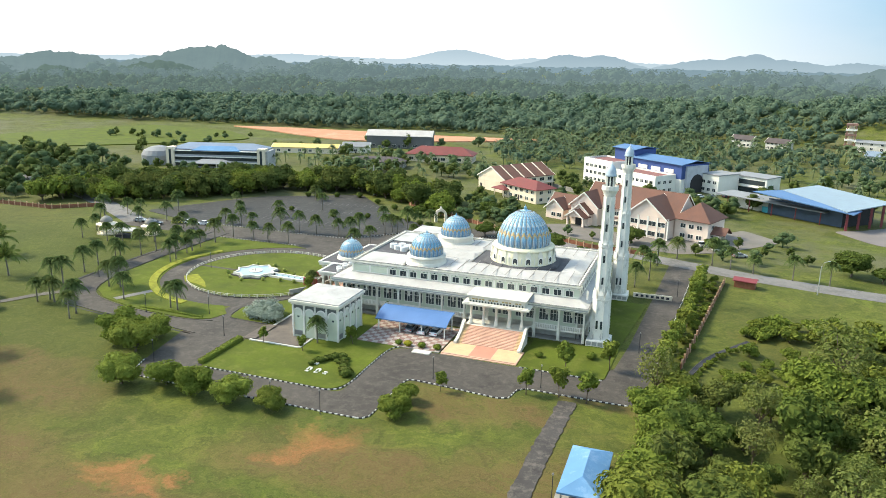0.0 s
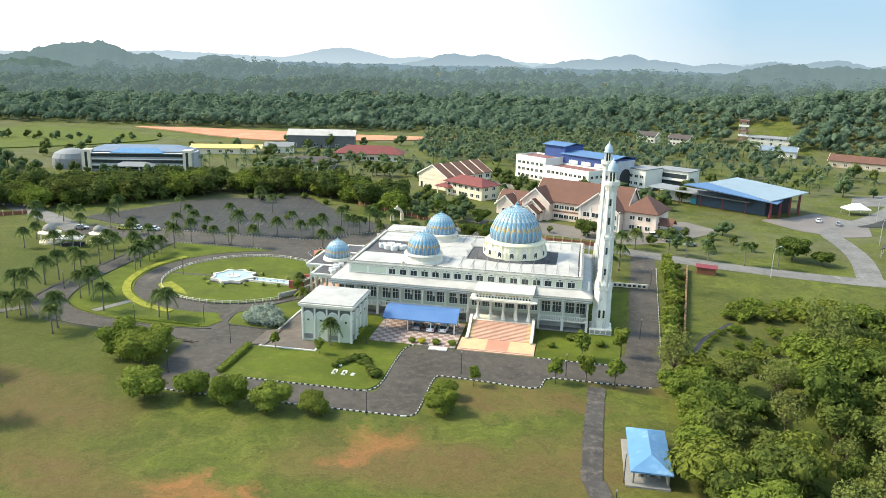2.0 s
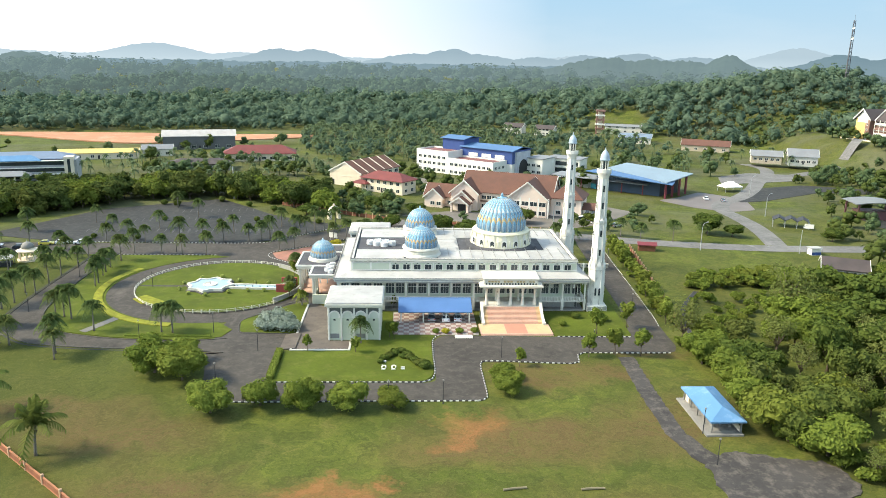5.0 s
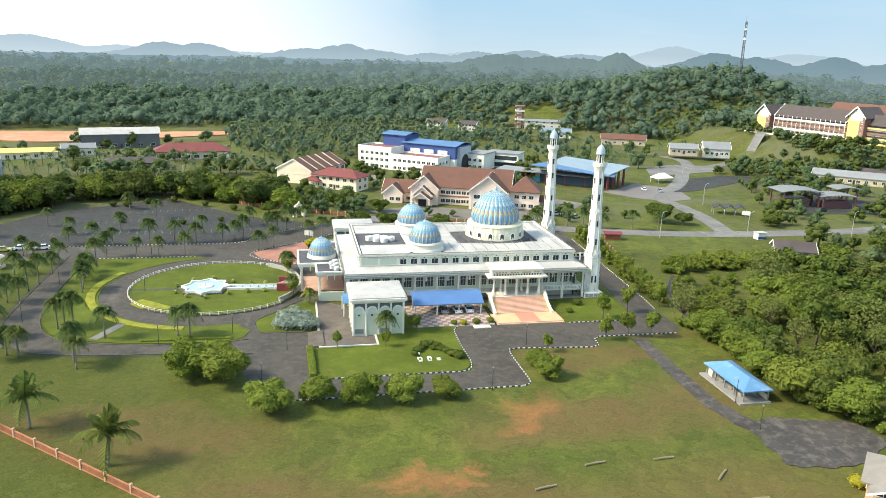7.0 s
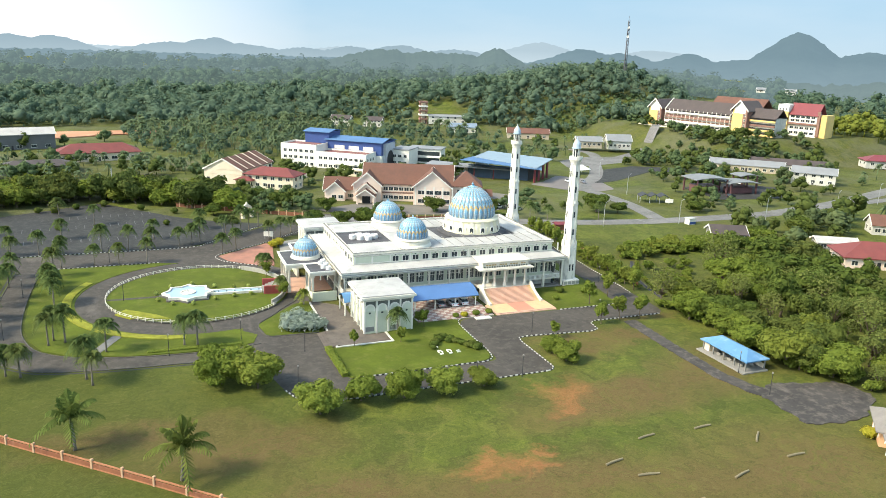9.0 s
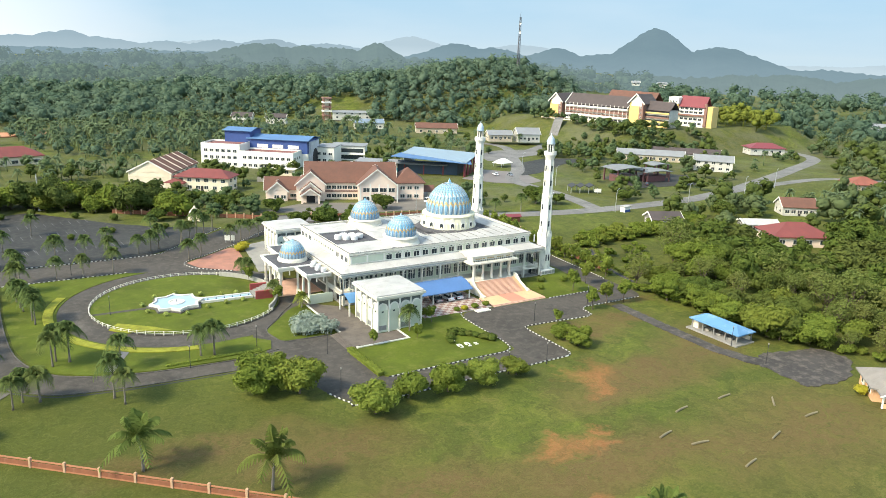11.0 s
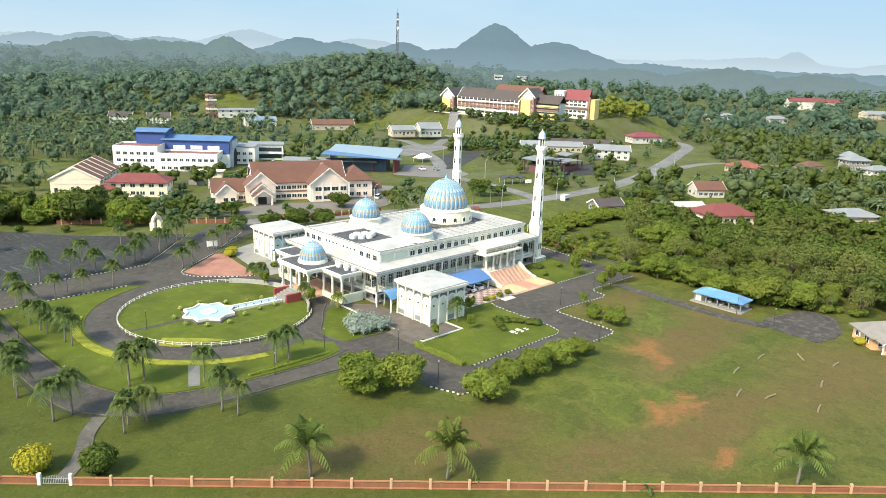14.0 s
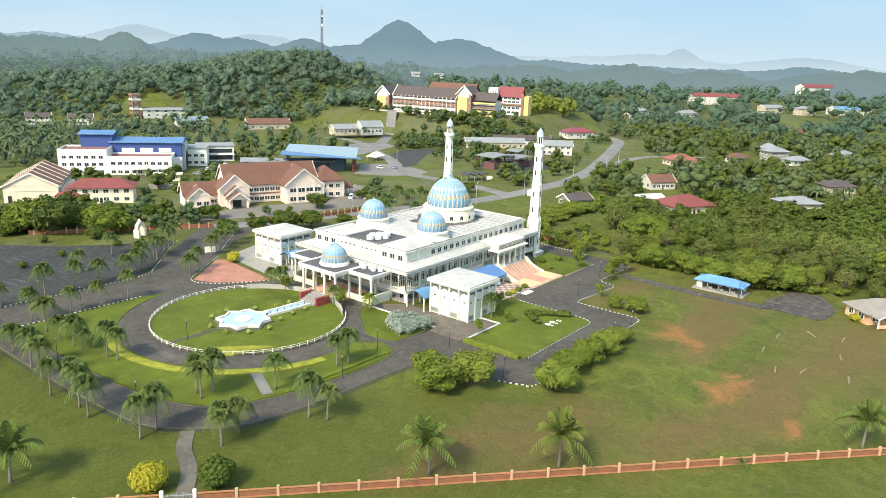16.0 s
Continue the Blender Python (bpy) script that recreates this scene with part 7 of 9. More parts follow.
def mast():
    t = thing("radio_mast", "slender lattice radio mast on the wooded hill", "radio mast", pose(291, 577, float(height(291, 577)), 0, 0, 12))
    H_ = 91.6 - float(height(291, 577))
    for x, y in ((-1.3, -0.8), (1.3, -0.8), (0, 1.4)):
        part("leg", Shape().tube([(x, y, -2), (x * 0.55, y * 0.55, H_)], [0.3, 0.22], 5), MAST_STEEL, t)
    lat = Shape()
    c = ((-1.3, -0.8), (1.3, -0.8), (0, 1.4))
    for k in range(16):
        za, zb = H_ * k / 16, H_ * (k + 1) / 16
        fa, fb = 1 - 0.45 * k / 16, 1 - 0.45 * (k + 1) / 16
        for i in range(3):
            p, q = c[i], c[(i + 1) % 3]
            lat.tube([(p[0] * fa, p[1] * fa, za), (q[0] * fb, q[1] * fb, zb)], 0.16, 4)
    part("lattice", lat, MAST_STEEL, t)
    part("aerial", Shape().tube([(0, 0, H_ - 1), (0, 0, H_ + 4)], 0.12, 5), MAST_STEEL, t)
    for z, r in ((H_ - 6, 1.0), (H_ - 14, 1.2)):
        part("dish", Shape().lathe([(0.1, 0), (r, 0.5), (r, 0.6), (0.1, 0.25)], 10), WHITE_PLAIN, t, m=pose(-1.2, -1.2, z, 90, 0, -40))


mast()


def hut():
    t = thing("picnic_hut", "open hut with light blue hipped roof on a concrete slab", "hut", pose(-11.6, 93.1, 0, 0, 0, 0.5))
    part("slab", Shape().bevel_box(-3.5, 2.7, -6.7, 6.7, -0.2, 0.30, 0.04), CONCRETE, t)
    part("roof", Shape().hip(-2.45, 2.45, -6.05, 6.05, 2.5, 3.8, 0.5), SKY_BLUE_SHEET, t, "light blue sheet roof")
    for k in range(5):
        y = -5.9 + 2.95 * k
        for x in (-2.4, 2.4):
            part("post", Shape().box(x - 0.11, x + 0.11, y - 0.11, y + 0.11, 0.28, 2.6), CONCRETE, t)
    part("low_wall", Shape().box(2.3, 2.48, -5.9, 5.9, 0.28, 1.2), CREAM, t)
    part("store", Shape().box(-2.2, 2.2, 4.4, 5.9, 0.28, 2.45), CREAM, t)
    for y in (-3.6, -0.6, 2.4):
        part("table", Shape().box(-0.9, 0.9, y - 0.4, y + 0.4, 0.95, 1.03).box(-0.12, 0.12, y - 0.12, y + 0.12, 0.28, 0.96), CONCRETE, t)
        for x in (-1.4, 1.4):
            part("bench", Shape().bevel_box(x - 0.2, x + 0.2, y - 0.5, y + 0.5, 0.28, 0.72, 0.04), CONCRETE, t)


hut()


# gazebos with small domes, and a stall
def gazebo(x, y, s=1.0):
    t = thing("gazebo", "small cream pavilion with a domed roof", "gazebo", pose(x, y, 0, 0, 0, 15) @ Matrix.Scale(s, 4))
    part("base", Shape().lathe([(3.4, -0.2), (3.4, 0.5), (3.2, 0.5)], 8), CREAM, t)
    for k in range(8):
        a = 2 * math.pi * k / 8
        part("post", Shape().lathe([(0.22, 0.5), (0.18, 2.9)], 8, 2.7 * math.cos(a), 2.7 * math.sin(a)), CREAM, t)
    part("eave", Shape().lathe([(3.3, 2.9), (3.5, 3.1), (3.5, 3.3), (2.0, 3.7), (2.0, 4.0)], 8), CREAM, t)
    part("dome", Shape().lathe([(1.9, 4.0), (1.85, 4.6), (1.4, 5.3), (0.7, 5.75), (0.1, 6.0), (0.03, 6.6)], 16), CONCRETE, t, "grey domed roof", smooth=True)


gazebo(-183.5, 184.0)
gazebo(-169.8, 188.5, 0.9)
stall = thing("stall", "small stall with white flat awning", "stall", pose(-174.5, 182.5, 0, 0, 0, 12))
part("awning", Shape().gable(-3.4, 3.4, -2.2, 2.2, 2.4, 3.0, "x", 0.3), ROOF_WHITE, stall)
for x in (-3, 3):
    for y in (-1.9, 1.9):
        part("post", Shape().box(x - 0.07, x + 0.07, y - 0.07, y + 0.07, 0, 2.4), STEEL, stall)
part("counter", Shape().bevel_box(-2.8, 2.8, -1.6, 1.4, 0, 1.0, 0.05), DARK, stall, "dark counter")
# arched garden shrine
arch_t = thing("garden_arch", "small cream arched garden pavilion", "pavilion", pose(-89.4, 245.8, 0, 0, 0, 30))
for x in (-1.8, 1.8):
    part("pier", Shape().bevel_box(x - 0.5, x + 0.5, -0.9, 0.9, 0, 2.6, 0.06), CREAM, arch_t)
part("arch", Shape().arch(2.6, 2.4, 2.6, 0.9, 10, y=0.45, ring=0.9), CREAM, arch_t)
part("finial", Shape().lathe([(0.5, 4.6), (0.5, 5.0), (0.1, 5.7)], 10), CREAM, arch_t)

# ---- garden, fences, cars and small things ----
POOL = plain("pool_tiles", (0.27, 0.38, 0.46), 0.35, 0.08, 0.5, 5)
TERRA = plain("terracotta_paint", (0.20, 0.078, 0.04), 0.8, 0.18, 0.5, 6, dirt=(0.28, 0.14, 0.09), amount=0.5)
ORANGE_RAIL = plain("orange_rail_paint", (0.34, 0.145, 0.070), 0.8, 0.15, 0.5, 6, dirt=(0.22, 0.12, 0.08), amount=0.5)
PEACH = plain("peach_render", (0.44, 0.28, 0.17), 0.8, 0.12, 0.5, 6, dirt=(0.4, 0.28, 0.2), amount=0.4)


def fountain():
    t = thing("star_fountain", "white star-shaped fountain basin with a long channel", "fountain", pose(-112.8, 163.6, 0.2, 0, 0, -4))
    def star(r0, r1):
        return [((r0 if k % 2 == 0 else r1) * math.cos(math.pi * k / 8), (r0 if k % 2 == 0 else r1) * math.sin(math.pi * k / 8)) for k in range(16)]
    part("basin", Shape().rings([[(x, y, 0) for x, y in star(6.0, 4.75)], [(x, y, 0.85) for x, y in star(6.0, 4.75)], [(x, y, 0.85) for x, y in star(5.4, 4.3)], [(x, y, 0.5) for x, y in star(5.4, 4.3)]]), WHITE, t, "white star basin")
    part("pool_floor", Shape().prism(star(5.35, 4.25), 0.48, 0.6), POOL, t, "pale blue pool floor")
    part("rim_step", Shape().prism(star(6.6, 5.3), -0.1, 0.3), plain("dark_base_stone", (0.10, 0.095, 0.085), 0.85, 0.2), t, "dark stone base")
    part("inner_basin", Shape().lathe([(1.8, 0.5), (1.8, 0.8), (1.5, 0.8), (1.4, 0.62)], 16), WHITE, t)
    part("jet_pipe", Shape().lathe([(0.15, 0.5), (0.1, 1.5)], 8), STEEL, t)
    part("channel", Shape().box(5.2, 17.2, -1.5, -1.1, 0, 0.55).box(5.2, 17.2, 1.1, 1.5, 0, 0.55).box(5.2, 17.2, -1.1, 1.1, 0, 0.25), WHITE, t, "white water channel")
    part("channel_floor", Shape().box(5.0, 17.1, -1.1, 1.1, 0.25, 0.3), POOL, t)
    for k in range(6):
        part("nozzle", Shape().lathe([(0.12, 0.3), (0.1, 0.6)], 6, 7 + 1.9 * k, 0), DARK, t)
    c = thing("cascade", "stepped stone cascade between dark red walls", "cascade", pose(-93.3, 162.4, 0.2, 0, 0, -4))
    for k in range(5):
        part("step", Shape().box(-2.2 + 0.8 * k, -1.4 + 0.8 * k, -2.6, 2.6, 0, 0.5 + 0.3 * k), CONCRETE, c)
    for y in (-3.3, 2.7):
        part("side_wall", Shape().bevel_box(-2.0, 2.0, y, y + 0.6, 0, 2.0, 0.06), plain("dark_red_render", (0.25, 0.05, 0.045), 0.7) if "dark_red_render" not in bpy.data.materials else bpy.data.materials["dark_red_render"], c, "dark red wall")
    w = thing("retaining_wall", "curved grey wall along the porch drive", "wall")
    s = Shape()
    pts = [(-109.9 + 20.4 * math.cos(a), YC + 20.4 * math.sin(a)) for a in np.linspace(math.radians(-42), math.radians(55), 30)]
    inner = [(-109.9 + 20.0 * math.cos(a), YC + 20.0 * math.sin(a)) for a in np.linspace(math.radians(-42), math.radians(55), 30)]
    ring = pts + inner[::-1]
    s.rings([[(x, y, 0) for x, y in ring], [(x, y, 1.3) for x, y in ring]])
    part("wall", s, plain("mossy_render", (0.34, 0.33, 0.29), 0.85, 0.2, 0.4, 5, dirt=(0.12, 0.12, 0.09), amount=0.7), w)


fountain()


def oval_fence():
    t = thing("round_fence", "low white post and rail fence round the fountain lawn", "fence")
    ring = [(-109.9 + 21.1 * math.cos(a), YC + 21.0 * math.sin(a)) for a in np.linspace(math.radians(40), math.radians(320), 110)]
    post = Shape().bevel_box(-0.10, 0.10, -0.10, 0.10, 0, 0.95, 0.03).mesh("post", WHITE)
    for x, y, h_ in along(ring, 1.9):
        part("post", post, None, t, m=pose(x, y, 0, 0, 0, h_))
    for z in (0.48, 0.84):
        part("rail", Shape().tube([(x, y, z) for x, y in ring], 0.042, 5), WHITE, t)
    part("footing", ribbon(ring, 0.4, 0.22), DIRTY_KERB, t)


oval_fence()


def boundary_fence():
    t = thing("boundary_fence", "low terracotta wall with peach posts and rails", "fence")
    a, b = Vector((-157.6, 114.6)), Vector((-60, 27.5))
    n = 24
    d = (b - a) / n
    ang = math.degrees(math.atan2(d.y, d.x))
    ln = d.length
    post = Shape().bevel_box(-0.2, 0.2, -0.2, 0.2, -0.2, 1.55, 0.05).mesh("post", PEACH)
    panel = Shape().box(0.2, ln - 0.2, -0.07, 0.07, -0.2, 0.85).mesh("wall_panel", TERRA)
    rail = Shape().box(0.2, ln - 0.2, -0.1, 0.1, 1.05, 1.22).mesh("rail", ORANGE_RAIL)
    low = Shape().box(0.2, ln - 0.2, -0.11, 0.11, 0.0, 0.22).mesh("rail", ORANGE_RAIL)
    for k in range(n):
        m = pose(a.x + d.x * k, a.y + d.y * k, 0, 0, 0, ang)
        part("post", post, None, t, m=m)
        part("wall_panel", panel, None, t, m=m)
        part("rail", rail, None, t, m=m)
        part("rail", low, None, t, m=m)
    a2 = Vector((-160.6, 117.4))
    for k in range(9):
        m = pose(a2.x - d.x * k, a2.y - d.y * k, 0, 0, 0, ang + 180)
        for nm, me in (("post", post), ("wall_panel", panel), ("rail", rail), ("rail", low)):
            part(nm, me, None, t, m=m)
    g = thing("garden_gate", "grey metal gate between white gate posts", "gate", pose(-159.1, 116.0, 0, 0, 0, ang))
    for x in (-2.1, 2.1):
        part("gate_post", Shape().bevel_box(x - 0.25, x + 0.25, -0.25, 0.25, -0.2, 1.7, 0.06), WHITE_PLAIN, g)
    bar = Shape().box(-0.03, 0.03, -0.03, 0.03, 0.1, 1.2).mesh("bar", STEEL)
    for k in range(17):
        x = -1.8 + 0.225 * k
        part("bar", bar, None, g, m=pose(x, 0, 0) @ Matrix.Diagonal((1, 1, 0.8 + 0.35 * math.cos(x * 0.8), 1)))
    for z in (0.15, 0.9):
        part("rail", Shape().box(-1.85, 1.85, -0.04, 0.04, z, z + 0.07), STEEL, g)


boundary_fence()


def lattice_fence(pts, label, step=3.0):
    t = thing("garden_fence", label, "fence")
    post = Shape().bevel_box(-0.2, 0.2, -0.2, 0.2, -0.2, 1.9, 0.05).mesh("post", PEACH)
    for i, (x, y, h_) in enumerate(along(pts, step)):
        part("post", post, None, t, m=pose(x, y, 0, 0, 0, h_))
        part("wall_panel", bpy.data.meshes.get("fence_panel_%d" % int(step * 10)) or Shape().box(-step / 2, step / 2, -0.06, 0.06, -0.2, 1.35).mesh("fence_panel_%d" % int(step * 10), TERRA), None, t, m=pose(x, y, 0, 0, 0, h_))


lattice_fence([(-112, 270), (-92, 257), (-74, 245.5), (-66, 240.5)], "terracotta panel fence behind the car park")
lattice_fence([(-52, 239), (-33, 229), (-12, 226)], "terracotta panel fence beside the public road")
lattice_fence([(-1.0, 140), (1.6, 160), (7.5, 206)], "terracotta panel fence along the garden hedge")
lattice_fence([(-290, 205), (-232, 206), (-218, 218)], "terracotta panel fence at the far side of the field")
wallw = thing("low_yard_wall", "low cream wall with dark openings", "wall", pose(-14.5, 183.5, 0))
part("wall", Shape().box(0, 9.5, 0, 0.3, 0, 1.2), CREAM, wallw)
for k in range(7):
    part("opening", Shape().box(0.6 + 1.25 * k, 1.3 + 1.25 * k, -0.03, 0.0, 0.3, 0.9), DARK, wallw)


def court_tiles():
    t = thing("paved_court", "court paved with red and pale tiles in a checker", "paving", kind="structure")
    part("bed", Shape().box(-66, -47.4, 130.4, 145, -0.2, 0.13), CONCRETE, t)
    s = 1.16
    tile = Shape().bevel_box(-s / 2 + 0.03, s / 2 - 0.03, -s / 2 + 0.03, s / 2 - 0.03, 0.1, 0.18, 0.02)
    a, b = tile.mesh("tile", plain("red_tile", (0.27, 0.165, 0.135), 0.8, 0.2, 0.4, 5, random_=0.35, dirt=(0.14, 0.11, 0.09), amount=0.6)), tile.mesh("tile", plain("pale_tile", (0.42, 0.36, 0.31), 0.8, 0.15, 0.4, 5, random_=0.3, dirt=(0.2, 0.16, 0.13), amount=0.6))
    for i in range(16):
        for j in range(12):
            if 130.6 + s * (j + 0.5) < 144.6:
                part("tile", (a, b)[(i + j) % 2], None, t, m=pose(-65.9 + s * (i + 0.5), 130.5 + s * (j + 0.5), 0))


court_tiles()
solid("crossing_slab", Shape().bevel_box(-52.6, -48.8, 128.6, 130.2, 0, 0.22, 0.03), WHITE, "white concrete slab at the court edge", "slab", kind="structure")
st = thing("yard_steps", "short grey steps from the forecourt to the annex yard", "steps")
for k in range(4):
    part("step", Shape().box(-88.6 + 0.55 * k, -88.05 + 0.55 * k + (1.0 if k == 3 else 0), 122.4, 130.8, 0, 0.08 + 0.1 * k), bpy.data.materials["stained_paving"], st)


# lamps
def lamp(x, y, h_=4.2, name_label="thin dark garden lamp with a white globe"):
    t = thing("street_lamp", name_label, "lamp", pose(x, y, 0), "garden lamps")
    part("pole", Shape().lathe([(0.12, 0), (0.07, 0.5), (0.05, h_)], 8), DARK, t)
    part("globe", Shape().lathe([(0.06, h_), (0.15, h_ + 0.12), (0.16, h_ + 0.25), (0.08, h_ + 0.38), (0.02, h_ + 0.4)], 10), CONCRETE, t, smooth=True)
    return t


first = lamp(-16.8, 77.9)
for x, y in ((-15.2, 87.5), (-97.1, 105.7), (-127, 163.1), (-44, 118.4), (-24.5, 122.3), (-56.6, 98.4), (-92.8, 122), (-148.6, 144.6), (-148.8, 172), (-118, 127.4), (-9.4, 146), (-4, 188), (-66, 98.2), (-78, 195.6), (-104, 131.8), (-131.5, 198)):
    copy_thing(first, pose(x, y, 0))
fp = thing("flag_pole", "tall grey pole at the edge of the car park", "pole", pose(-133.6, 283, 0))
part("pole", Shape().lathe([(0.32, 0), (0.26, 1), (0.16, 13)], 8), STEEL, fp)
part("foot", Shape().bevel_box(-0.5, 0.5, -0.5, 0.5, -0.2, 0.4, 0.05), CONCRETE, fp)
def road_pole(x, y, h_=9.0):
    t = thing("street_lamp", "grey roadside lamp pole with curved arm", "lamp", pose(x, y, 0, 0, 0, 20), "roadside lamps")
    part("pole", Shape().tube([(0, 0, -0.2), (0, 0, h_ * 0.8), (0.3, 0, h_ * 0.95), (1.6, 0, h_)], [0.13, 0.09, 0.07, 0.05], 7), STEEL, t)
    part("lamp_head", Shape().bevel_box(1.5, 2.2, -0.14, 0.14, h_ - 0.08, h_ + 0.08, 0.03), STEEL, t)
    return t


rp = road_pole(60.5, 200.8)
for x, y in ((30, 204), (100, 199), (140, 202), (-12, 231), (176, 212), (76, 256), (90, 300)):
    copy_thing(rp, pose(x, y, 0, 0, 0, 20))

# logs lying on the field
log = Shape().tube([(-1.7, 0, 0.16), (0, 0.06, 0.17), (1.7, 0, 0.15)], [0.17, 0.19, 0.15], 8).mesh("log", plain("bleached_log", (0.20, 0.17, 0.10), 0.9, 0.2, 1.0, 8, bump=0.4))
for x, y, r in ((-47.8, 72.2, 27), (-36.9, 72.0, 22), (-57.1, 67.3, 30), (-28.9, 60.2, 18), (-41, 58.5, 34), (-54.2, 62.8, 10), (-52.1, 55, 30), (-30.5, 66.5, 60)):
    solid("log", log, None, "pale cut log lying on the grass", "log", "logs on the field", m=pose(x, y, 0, 0, 0, r - 18))


# cars
TYRE = plain("tyre_rubber", (0.02, 0.02, 0.02), 0.85, 0.2)
RIM = plain("alloy_rim", (0.5, 0.5, 0.5), 0.35, 0.1, metal=0.7)
LIGHT_RED = plain("rear_lamp", (0.35, 0.02, 0.02), 0.3, 0.1)
LIGHT_CLEAR = plain("head_lamp", (0.75, 0.75, 0.72), 0.2, 0.05)


def car(paint, label, m, van=False):
    t = thing("car", label, "car", m, "parked cars")
    prof = [(-2.05, 0.3), (2.05, 0.3), (2.1, 0.62), (1.95, 0.82), (1.0, 0.95), (-1.7, 1.0), (-2.1, 0.85), (-2.15, 0.5)] if not van else [(-2.05, 0.3), (2.05, 0.3), (2.1, 0.7), (1.9, 1.0), (1.5, 1.1), (-2.0, 1.1), (-2.1, 0.9), (-2.12, 0.5)]
    s = Shape().rings([[(x, 0.82, z) for x, z in prof], [(x, 0.0, z + 0.02) for x, z in prof], [(x, -0.82, z) for x, z in prof]])
    part("body", s, paint, t, smooth=False)
    cab = [(0.95, 0.94), (0.35, 1.44), (-1.1, 1.46), (-1.75, 0.98)] if not van else [(1.5, 1.08), (1.1, 1.78), (-1.95, 1.8), (-2.02, 1.08)]
    part("cabin_glass", Shape().rings([[(x, 0.74 - (0.12 if z > 1.2 else 0), z) for x, z in cab], [(x, -0.74 + (0.12 if z > 1.2 else 0), z) for x, z in cab]]), GLASS_DARK, t, "dark car glass")
    top = [p for p in cab if p[1] > 1.2]
    part("roof_panel", Shape().box(top[1][0], top[0][0], -0.62, 0.62, top[0][1] - 0.01, top[0][1] + 0.06), paint, t)
    wheel = bpy.data.meshes.get("tyre") or Shape().lathe([(0.18, -0.1), (0.31, -0.1), (0.31, 0.1), (0.18, 0.1)], 14).mesh("tyre", TYRE)
    rim = bpy.data.meshes.get("rim") or Shape().lathe([(0.2, -0.08), (0.2, 0.08)], 10).mesh("rim", RIM)
    for x in (-1.3, 1.3):
        for y in (-0.76, 0.76):
            w = part("wheel", wheel, None, t, m=pose(x, y, 0.31, 90, 0, 0))
            part("rim", rim, None, w)
    for y in (-0.6, 0.6):
        part("headlight", Shape().box(2.0, 2.1, y - 0.16, y + 0.16, 0.6, 0.76), LIGHT_CLEAR, t)
        part("tail_light", Shape().box(-2.14, -2.06, y - 0.14, y + 0.14, 0.66, 0.86), LIGHT_RED, t)
    return t


PAINT_WHITE = plain("white_car_paint", (0.75, 0.75, 0.75), 0.25, 0.03, spec=0.6, bump=0)
PAINT_SILVER = plain("silver_car_paint", (0.42, 0.43, 0.45), 0.28, 0.03, metal=0.5, spec=0.6, bump=0)
PAINT_DARK = plain("dark_car_paint", (0.03, 0.035, 0.045), 0.25, 0.05, spec=0.6, bump=0)
PAINT_YELLOW = plain("yellow_car_paint", (0.62, 0.52, 0.08), 0.3, 0.03, spec=0.6, bump=0)
cw = car(PAINT_WHITE, "white parked car with dark windows", pose(-51.4, 139.8, 0.13, 0, 0, 88))
cs = car(PAINT_SILVER, "silver parked car with dark windows", pose(-186, 201.8, 0.07, 0, 0, 20))
cd = car(PAINT_DARK, "dark grey parked car on the asphalt", pose(4, 249, 0.05, 0, 0, 60))
cy = car(PAINT_YELLOW, "yellow parked car beside the car park", pose(-172.7, 205.2, 0.07, 0, 0, 10))
for src, x, y, r, z in ((cw, -54.2, 139.6, 91, 0.13), (cs, -57.3, 140, 89, 0.13), (cw, -168.4, 206.6, 12, 0.07), (cd, -178, 200.5, 15, 0.07), (cw, -163, 206.5, 190, 0.07), (cw, 6, 241, 20, 0.05), (cs, 12, 236, 25, 0.05), (cd, -6, 336, 40, 0.05), (cw, -2, 338, 42, 0.05), (cs, 3, 341, 40, 0.05), (cd, 9, 344, 44, 0.05), (cw, 14, 346, 40, 0.05), (cs, -13, 330, 130, 0.05), (cw, 66, 290, 80, 0.1), (cs, 72, 286, 75, 0.1), (cd, 30, 330, 30, 0.05), (cd, 120, 240, 10, 0.11), (cw, 150, 268, 60, 0.11)):
    copy_thing(src, pose(x, y, z, 0, 0, r))
van = car(PAINT_WHITE, "white parked van with dark windows", pose(1.5, 245.5, 0.05, 0, 0, 35), True)
redstall = thing("roadside_stall", "red roadside stall with tarpaulin roof", "stall", pose(12.5, 203.5, 0, 0, 0, -12))
part("box", Shape().bevel_box(-2.6, 2.6, -1.2, 1.2, 0, 1.9, 0.08), TERRA, redstall)
part("awning", Shape().gable(-2.8, 2.8, -1.5, 1.5, 1.9, 2.5, "x", 0.2), RED_PAINT, redstall)
kiosk = thing("road_kiosk", "small white kiosk with blue front beside the road", "kiosk", pose(64.5, 199.5, 0, 0, 0, 5))
part("box", Shape().bevel_box(-1.6, 1.6, -1.2, 1.2, 0, 2.2, 0.06), WHITE_PLAIN, kiosk)
part("front", Shape().box(-1.5, 1.5, -1.26, -1.2, 0.1, 1.0), WALL_BLUE, kiosk)
part("roof", Shape().box(-1.9, 1.9, -1.5, 1.5, 2.2, 2.35), ROOF_WHITE, kiosk)
for x, y, w in ((-35, 304, 60), (-60, 330, 36)):
    yw = thing("yard_wall", "weathered concrete yard wall", "wall", pose(x, y, 0, 0, 0, -38))
    part("wall", Shape().box(-w / 4, w / 4, 0, 0.2, -0.3, 2.0), CONCRETE, yw)

